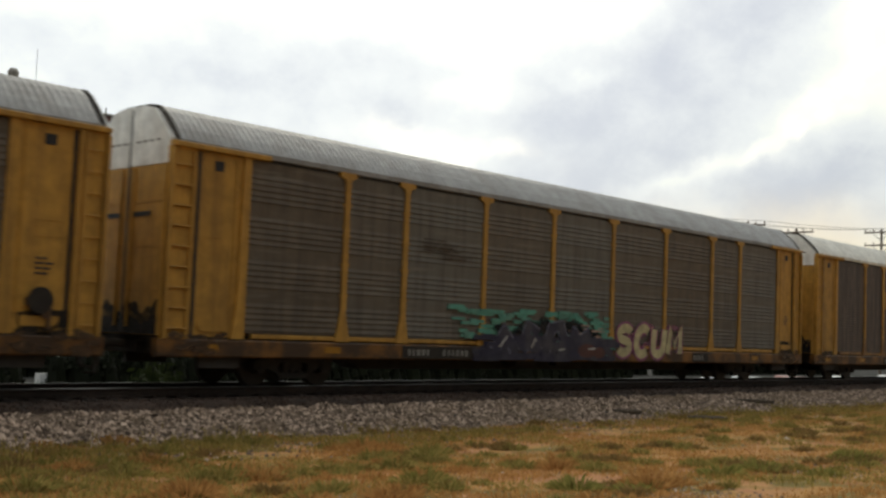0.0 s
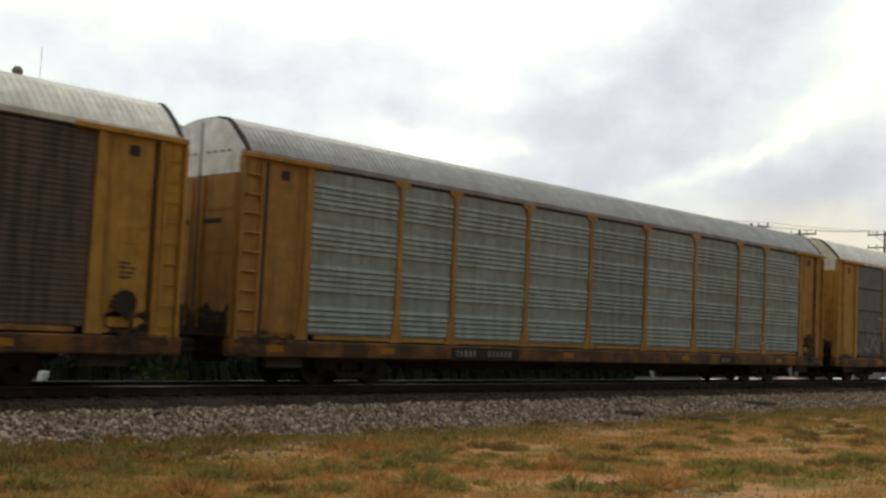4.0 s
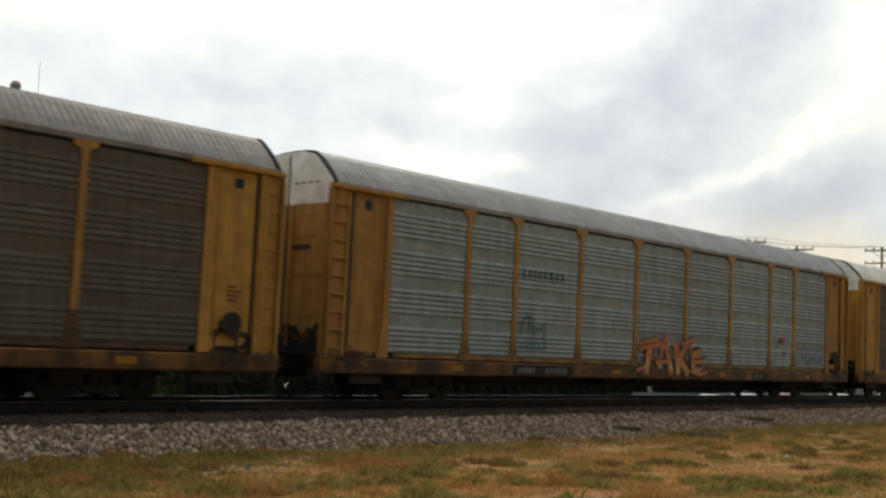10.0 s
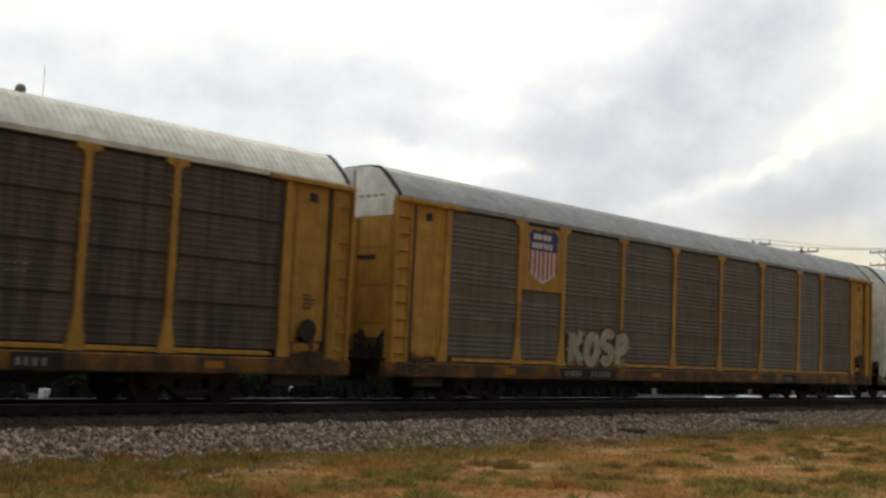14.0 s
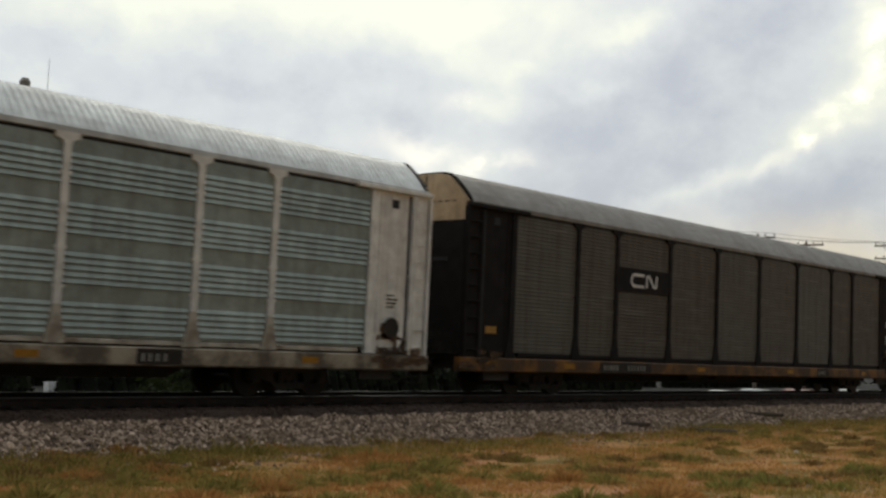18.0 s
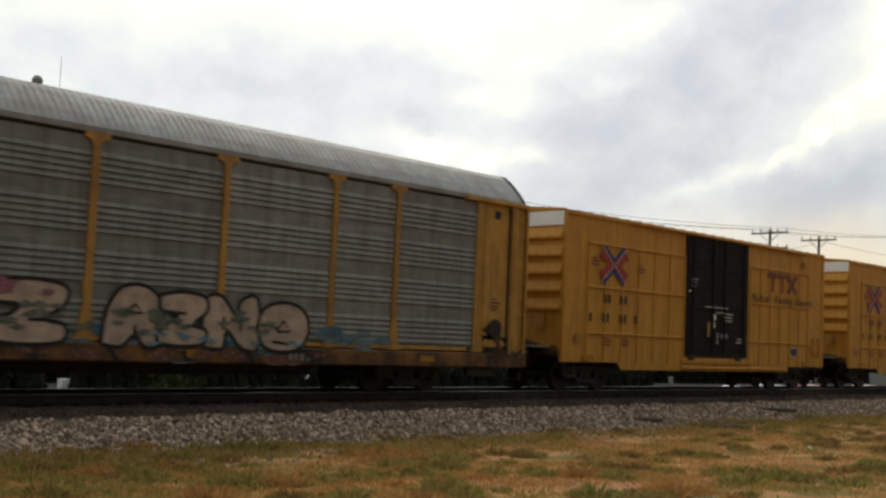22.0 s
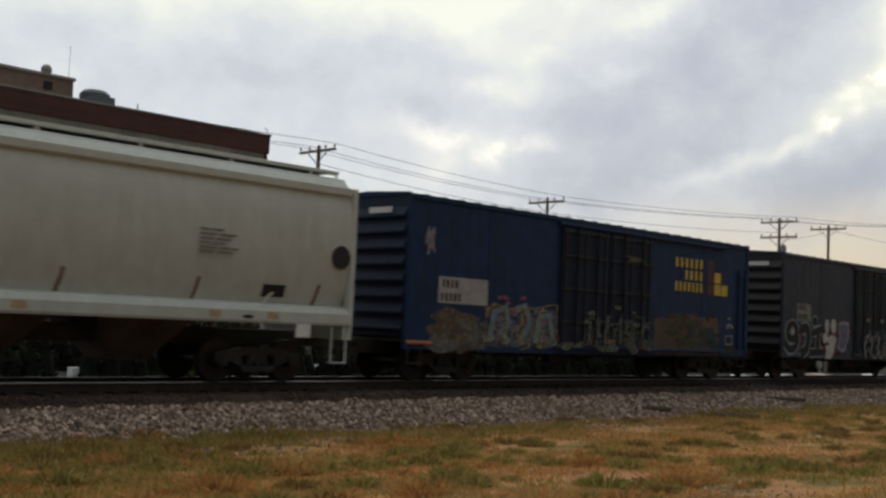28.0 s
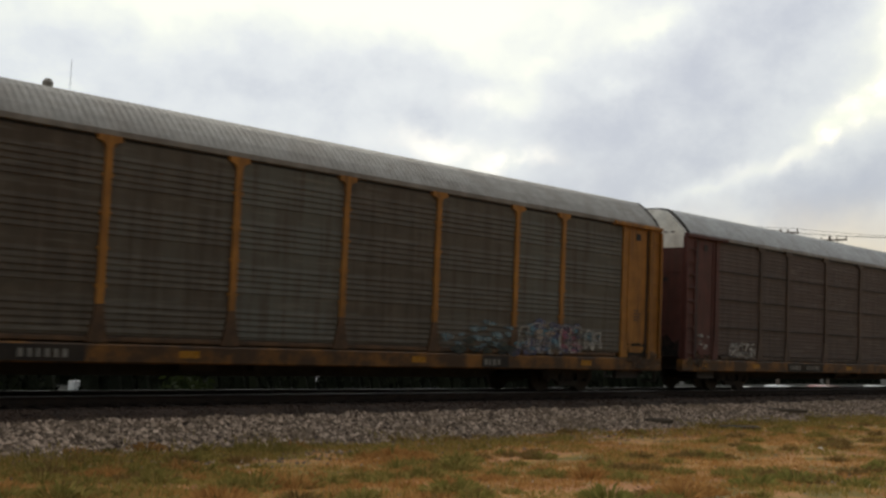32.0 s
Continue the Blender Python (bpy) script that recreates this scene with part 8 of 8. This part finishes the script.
SIGN_CREAM = material("lettering_cream", (0.56, 0.52, 0.36), vary=0.15, bump=0)
OVERPAINT = material("tan_overpaint", (0.20, 0.14, 0.095), dirt=(0.10, 0.08, 0.065), dirt_amount=0.6)
BAY = material("grimy_bay_steel", (0.085, 0.066, 0.052), vary=0.35, dirt=(0.04, 0.03, 0.025), dirt_amount=0.7)
hopper_car(392.30)
FAINT = spray("faint_grey", (0.085, 0.10, 0.10))
BURNT = material("brown_orange_overpaint", (0.105, 0.064, 0.036), vary=0.5, grain=(1.5, 12), dirt=(0.05, 0.045, 0.04), dirt_amount=0.6)
PALE_EDGE = spray("pale_edge", (0.30, 0.32, 0.31))
LILAC_DARK = spray("dark_lilac", (0.11, 0.115, 0.19))

car_q = service_boxcar(411.06, BLUE_BOX, "dark blue boxcar with yellow owner marks and faded graffiti", 1)
splashes(car_q, -6.7, -5.3, 0.9, 1.7, 26, OVERPAINT, 0.3, 39, y=-1.505, label="patch of tan overpaint")
splashes(car_q, -6.6, -4.9, 0.9, 1.45, 14, DUST_MARK, 0.34, 32, y=-1.507, label="patch of grey overpaint")
splashes(car_q, -5.0, -2.2, 0.95, 1.8, 36, LILAC_DARK, 0.30, 31, y=-1.512, label="patch of lilac spray paint")
splashes(car_q, -4.9, -2.2, 0.95, 1.7, 12, FADE_BLUE, 0.18, 40, y=-1.522, label="patch of blue spray paint")
splashes(car_q, -4.2, -2.2, 1.2, 1.6, 5, PINK, 0.11, 44, y=-1.526, label="patch of pink spray paint")
splashes(car_q, -5.0, -2.3, 1.0, 1.9, 26, LILAC, 0.19, 34, y=-1.519, label="patch of pale lilac spray paint")
splashes(car_q, -5.1, -3.6, 1.75, 2.15, 12, PINK, 0.12, 42, y=-1.524, label="patch of pink spray paint")
strokes(car_q, [[(-4.9, 1.0), (-4.75, 1.75), (-4.3, 1.9), (-4.2, 1.4), (-4.5, 1.3), (-4.15, 0.98)], [(-3.9, 1.85), (-3.55, 1.95), (-3.35, 1.5), (-3.7, 1.05)], [(-3.1, 1.0), (-2.95, 1.7), (-2.55, 1.75), (-2.4, 1.1)]], 0.20, FADE_BLUE, INK, y=-1.530, edge=0.07, label="interlocking blue spray paint shapes")
outlines(car_q, -5.1, -2.2, 0.9, 2.05, 4, film(SIGN_YELLOW), 33, 0.03, -1.545)
part("overpaint_patch", Mesh().plate([(2.42, 0.80), (6.0, 0.80), (6.02, 1.6), (5.95, 2.0), (5.1, 1.96), (4.2, 2.04), (3.3, 1.97), (2.7, 1.9), (2.42, 1.95)], -1.507), BURNT, car_q, "rectangular patch of brown-orange overpaint")
splashes(car_q, 5.1, 5.8, 0.9, 1.5, 6, FADED_BOX, 0.22, 38, y=-1.516, label="worn patch in the overpaint")
part("patch", Mesh().box(4.25, 4.6, -1.53, -1.52, 1.35, 1.7), FADED_BOX, car_q, "dark square patch")
OLIVE, TEAL_DIM = spray("olive", (0.075, 0.075, 0.035)), spray("dim_teal", (0.03, 0.07, 0.075))
splashes(car_q, 3.3, 5.3, 0.9, 1.95, 16, OLIVE, 0.26, 63, y=-1.514, label="patch of olive spray paint")
splashes(car_q, 5.0, 6.0, 0.95, 1.5, 10, TEAL_DIM, 0.24, 64, y=-1.519, label="patch of dim teal spray paint")
splashes(car_q, 2.4, 6.0, 1.86, 2.04, 14, BURNT, 0.13, 65, y=-1.511, label="ragged edge of the overpaint")
splashes(car_q, -2.0, 2.1, 0.88, 1.12, 16, CELADON, 0.2, 66, y=-1.612, label="pale green base of the spray paint")
splashes(car_q, -1.0, 1.4, 1.1, 2.1, 14, CELADON, 0.15, 67, y=-1.614, label="pale green letter shapes of spray paint")
splashes(car_q, -2.0, 2.1, 0.95, 1.2, 6, ORANGE, 0.10, 68, y=-1.617, label="rust-orange flecks of spray paint")
strokes(car_q, [[(-0.95, 1.0), (-0.9, 1.6)], [(-0.62, 1.8), (-0.52, 1.3)], [(-0.2, 1.05), (-0.1, 1.85), (0.25, 1.3), (0.5, 1.85), (0.55, 1.05)], [(0.95, 1.75), (0.75, 1.4), (1.2, 1.2), (0.8, 1.0)], [(1.5, 1.0), (1.6, 1.6), (1.95, 1.55)]], 0.13, film(CELADON), INK, y=-1.642, edge=0.08, label="pale green spray paint letter shapes")
splashes(car_q, 6.5, 6.9, 1.66, 2.0, 12, PALE, 0.07, 69, y=-1.512, label="small white stencilled shape")
part("data_frame", Mesh().box(6.42, 6.88, -1.52, -1.507, 1.14, 1.17).box(6.42, 6.88, -1.52, -1.507, 1.41, 1.44).box(6.42, 6.45, -1.52, -1.507, 1.17, 1.41).box(6.85, 6.88, -1.52, -1.507, 1.17, 1.41), WORN_WHITE, car_q, "white-edged data plate")
part("drum_mark", Mesh().plate([(6.4, 0.86), (7.0, 0.86), (7.03, 1.08), (6.38, 1.08)], -1.512), SIGN_BLACK, car_q, "black patch below the data plate")
part("torn_sticker", Mesh().plate([(0.75, 3.42), (1.75, 3.48), (1.5, 3.56), (0.9, 3.6), (0.55, 3.62), (0.95, 3.52)], -1.612), OLIVE, car_q, "torn pale sticker on the door")
outlines(car_q, -1.2, 2.2, 0.95, 1.85, 6, FAINT, 35, 0.035, -1.64)
splashes(car_q, -0.9, 1.9, 1.0, 1.9, 10, DUST_MARK, 0.06, 61, y=-1.612, label="flecks of pale spray paint")
splashes(car_q, -1.6, 2.0, 1.0, 1.6, 12, DUST_MARK, 0.13, 43, y=-1.575, label="faint patches of grey spray paint")
scrawl(car_q, -7.25, 3.1, 0.3, 0.6, LILAC, 2, 37, 0.05, -1.53)
part("end_grab", Mesh().bar("x", -7.75, -6.95, -1.545, -1.5, 0.9, 0.98, 0.012), ORANGE, car_q, "orange rust-primed step")

car_r = service_boxcar(429.10, FADED_BOX, "faded grey-blue boxcar with cream owner marks and outlined graffiti", 2)
MAUVE_RED = spray("dull_red", (0.16, 0.03, 0.05))
ICE = spray("ice_blue", (0.20, 0.29, 0.33))
splashes(car_r, -7.5, -2.4, 0.9, 1.9, 34, MAUVE_RED, 0.24, 41, y=-1.506, label="halo of dull red spray paint")
splashes(car_r, -7.5, -4.9, 0.82, 1.0, 10, ICE, 0.16, 46, y=-1.511, label="pale blue base of the spray paint")
strokes(car_r, [arc(-7.1, 1.68, 0.34, 0.26, 0, 360, 16), arc(-7.16, 1.42, 0.45, 0.36, 20, -165, 12)], 0.27, INK, ICE, y=-1.524, edge=0.13, label="fat black spray paint figure")
strokes(car_r, [[(-6.4, 1.78)] + arc(-6.12, 1.55, 0.24, 0.3, 100, -20, 8) + [(-6.0, 1.1), (-6.3, 0.95)]], 0.34, INK, ICE, y=-1.530, edge=0.13, label="fat black spray paint figure")
strokes(car_r, [[(-5.55, 1.68), (-4.85, 1.84)], [(-5.12, 1.75), (-5.22, 1.0)], [(-5.7, 0.95), (-4.72, 1.0)]], 0.26, INK, ICE, y=-1.536, edge=0.11, label="fat black spray paint figure")
lobes(car_r, [(-5.41, 2.1, 0.27, 0.22)], ICE, -1.521, "spray_outline", "")
lobes(car_r, [(-5.41, 2.1, 0.21, 0.17)], INK, -1.528)
lobes(car_r, [(-7.1, 1.72, 0.09, 0.13)], PALE, -1.545, label="white highlight of spray paint")
lobes(car_r, [(-4.47, 1.95, 0.18, 0.26), (-3.95, 1.97, 0.22, 0.27), (-4.58, 1.51, 0.22, 0.2), (-4.03, 1.43, 0.33, 0.22)], PALE, -1.546, label="pale spray paint hand shape")
part("graffiti", Mesh().plate([(-4.61, 1.25), (-3.75, 1.3), (-3.85, 1.05), (-4.08, 0.76), (-4.62, 0.76), (-4.5, 1.05)], -1.543), PALE, car_r, "pale spray paint hand shape")
part("graffiti", Mesh().plate([(-3.52, 2.09), (-3.1, 2.2), (-2.6, 2.14), (-2.56, 1.57), (-2.9, 1.05), (-3.2, 1.0), (-3.57, 1.17), (-3.42, 1.6)], -1.52), LILAC, car_r, "lilac spray paint shield shape")
part("graffiti", Mesh().plate([(-3.4, 2.0), (-3.1, 2.06), (-2.7, 2.02), (-2.66, 1.57), (-2.95, 1.15), (-3.2, 1.12), (-3.43, 1.22), (-3.3, 1.6)], -1.527), LILAC_DARK, car_r, "dark filling of the shield shape")
strokes(car_r, [[(-1.38, 1.3), (-1.2, 1.6), (-1.01, 1.89), (-0.85, 1.6), (-0.67, 1.3)], [(-0.5, 1.5), (-0.26, 1.89), (-0.1, 1.5), (-0.3, 1.2)], [(0.28, 1.3), (0.45, 1.85), (0.75, 1.6), (1.0, 1.95), (1.3, 1.6), (1.44, 1.29)],
               [(-1.42, 0.95), (-1.1, 1.2), (-0.8, 0.9)], [(-0.4, 0.85), (-0.1, 1.15), (0.2, 0.9)], [(0.6, 0.9), (0.9, 1.2), (1.2, 0.95), (1.6, 1.1)]], 0.035, LILAC, label="white spray paint outline", y=-1.64)
splashes(car_r, -1.3, 1.7, 0.9, 1.7, 12, GREEN_BLACK, 0.2, 47, y=-1.575, label="dark spray paint on the doors")
splashes(car_r, 0.9, 1.7, 3.35, 3.7, 5, DUST_MARK, 0.14, 70, y=-1.612, label="pale scuffs on the door")
splashes(car_r, -1.6, 2.0, 0.9, 1.9, 20, TEAL_DIM, 0.26, 71, y=-1.612, label="dim teal spray paint on the doors")
splashes(car_r, 2.4, 6.6, 0.85, 1.75, 22, GREEN_BLACK, 0.28, 72, y=-1.508, label="dark field of spray paint")
strokes(car_r, [arc(-1.2 + 0.62 * i_, 1.25, 0.26, 0.45, 30 + 40 * i_, 250 + 55 * i_, 9) for i_ in range(5)], 0.04, PALE, y=-1.645, label="white spray paint loops")
for x_ in (-1.3, -0.02, 0.74):
    part("door_label", Mesh().box(x_, x_ + 0.3, -1.636, -1.63, 2.22, 2.36), DUST_MARK, car_r)
strokes(car_r, [[(2.75, 1.0), (2.95, 1.75), (3.35, 1.8), (3.3, 1.2)], [(3.7, 1.75), (3.75, 1.05), (4.2, 1.1), (4.25, 1.7)]], 0.28, INK, PALE_EDGE, y=-1.520, edge=0.05, label="black outlined spray paint shapes")
strokes(car_r, [arc(4.75, 1.65, 0.28, 0.26, 0, 330, 12), [(4.75, 1.3), (4.6, 0.98)], [(5.2, 1.75), (5.6, 1.78), (5.45, 1.2), (5.1, 1.05), (6.3, 1.02)]], 0.3, INK, PALE_EDGE, y=-1.528, edge=0.05, label="black outlined spray paint shapes")
strokes(car_r, [arc(4.75, 1.65, 0.12, 0.1, 0, 330, 10), [(5.15, 1.5), (5.5, 1.52), (5.48, 1.28), (5.13, 1.26), (5.15, 1.5)], [(5.32, 1.51), (5.3, 1.27)]], 0.03, PALE, y=-1.545, label="thin white spray paint lines")

car_s = autorack(452.65, MUD_RIB, YELLOW_DARK, YELLOW_DARK, ROOF_BROWN, OFFWHITE, SILL, feet=FOOT, style="shallow", brake=False, label="yellow autorack railcar with brown ribbed panels and a faded shield emblem")
shield(car_s, POST_X[1], POST_X[2], faded=True)
splashes(car_s, 4.6, 7.2, 1.1, 1.8, 24, ICE, 0.13, 51, label="faint pale spray paint")
splashes(car_s, 4.8, 7.2, 1.05, 1.6, 12, GREEN_BLACK, 0.2, 52, y=PAINT_Y - 0.004, label="dark green smudge of spray paint")
splashes(car_s, 7.2, 9.9, 1.05, 1.85, 40, LILAC_DARK, 0.18, 54, label="blue and lilac spray paint")
splashes(car_s, 7.3, 9.7, 1.1, 1.8, 20, SKYBLUE, 0.11, 59, y=PAINT_Y - 0.006, label="blue spray paint")
splashes(car_s, 8.0, 8.7, 1.3, 1.8, 10, FLESH, 0.10, 60, y=PAINT_Y - 0.012, label="pale pink spray paint")
splashes(car_s, 9.1, 9.9, 1.1, 1.75, 14, PINK, 0.13, 55, y=PAINT_Y - 0.012, label="reddish spray paint")
outlines(car_s, 7.3, 9.9, 1.05, 1.85, 6, film(PALE), 56, 0.04, PAINT_Y - 0.020)
splashes(car_s, 10.1, 10.8, 1.2, 1.7, 12, ICE, 0.10, 57, label="faint pale spray paint")
outlines(car_s, 10.1, 10.85, 1.2, 1.75, 2, PALE, 57, 0.04, PAINT_Y - 0.008)
car_t = autorack(481.52, UMBER_RIB, DARK_RIB, MAROON, ROOF_GREY, WHITE, SILL, style="seamed", label="maroon autorack railcar with brown seamed side panels")
splashes(car_t, -11.1, -9.6, 1.1, 1.6, 16, PALE, 0.09, 50, label="worn white spray paint")
outlines(car_t, -11.1, -9.5, 1.1, 1.6, 6, film(PALE), 53, 0.045, PAINT_Y - 0.008)
splashes(car_t, -12.85, -12.3, 1.2, 1.8, 7, PALE, 0.1, 58, y=-1.512, label="white dripped spray paint")
# ---- movement ----
# how far the train has gone at each whole second
GONE = [-0.01, 14.01, 28.08, 42.06, 56.07, 70.07, 84.07, 98.15, 112.11, 126.18, 140.12, 154.14, 168.07, 181.99, 195.94, 209.81, 223.68, 237.5, 251.27, 264.93, 278.59, 292.26, 305.75, 319.21, 332.6, 345.9, 359.19, 372.44, 385.65, 398.88, 412.11, 425.3, 438.47]


def roll(car, u):
    """Turns the axles of a car while it is near; farther off they rest."""
    start = max(0, next((n for n in range(961) if u - np.interp(n / 30, range(33), GONE) < 75), 960))
    stop = next((n for n in range(start, 961) if u - np.interp(n / 30, range(33), GONE) < -12), 960)
    steps = sorted({0, *range(start, stop + 1), 960})
    for truck in [q for q in car.children if q.name.startswith("truck")]:
        for axle in [q for q in truck.children if q.name.startswith("wheelset")]:
            place = axle.matrix_basis.copy()
            r = place.translation.z
            walk(axle, [(n / 30, place @ Matrix.Rotation(-float(np.interp(min(max(n, start), stop) / 30, range(33), GONE)) / r, 4, "Y")) for n in steps])


def motions():
    for car, u in CARS:
        roll(car, u)
        walk(car, [(t, Matrix.Translation((u - s, TRACK_Y, RAIL_Z))) for t, s in enumerate(GONE)])


motions()
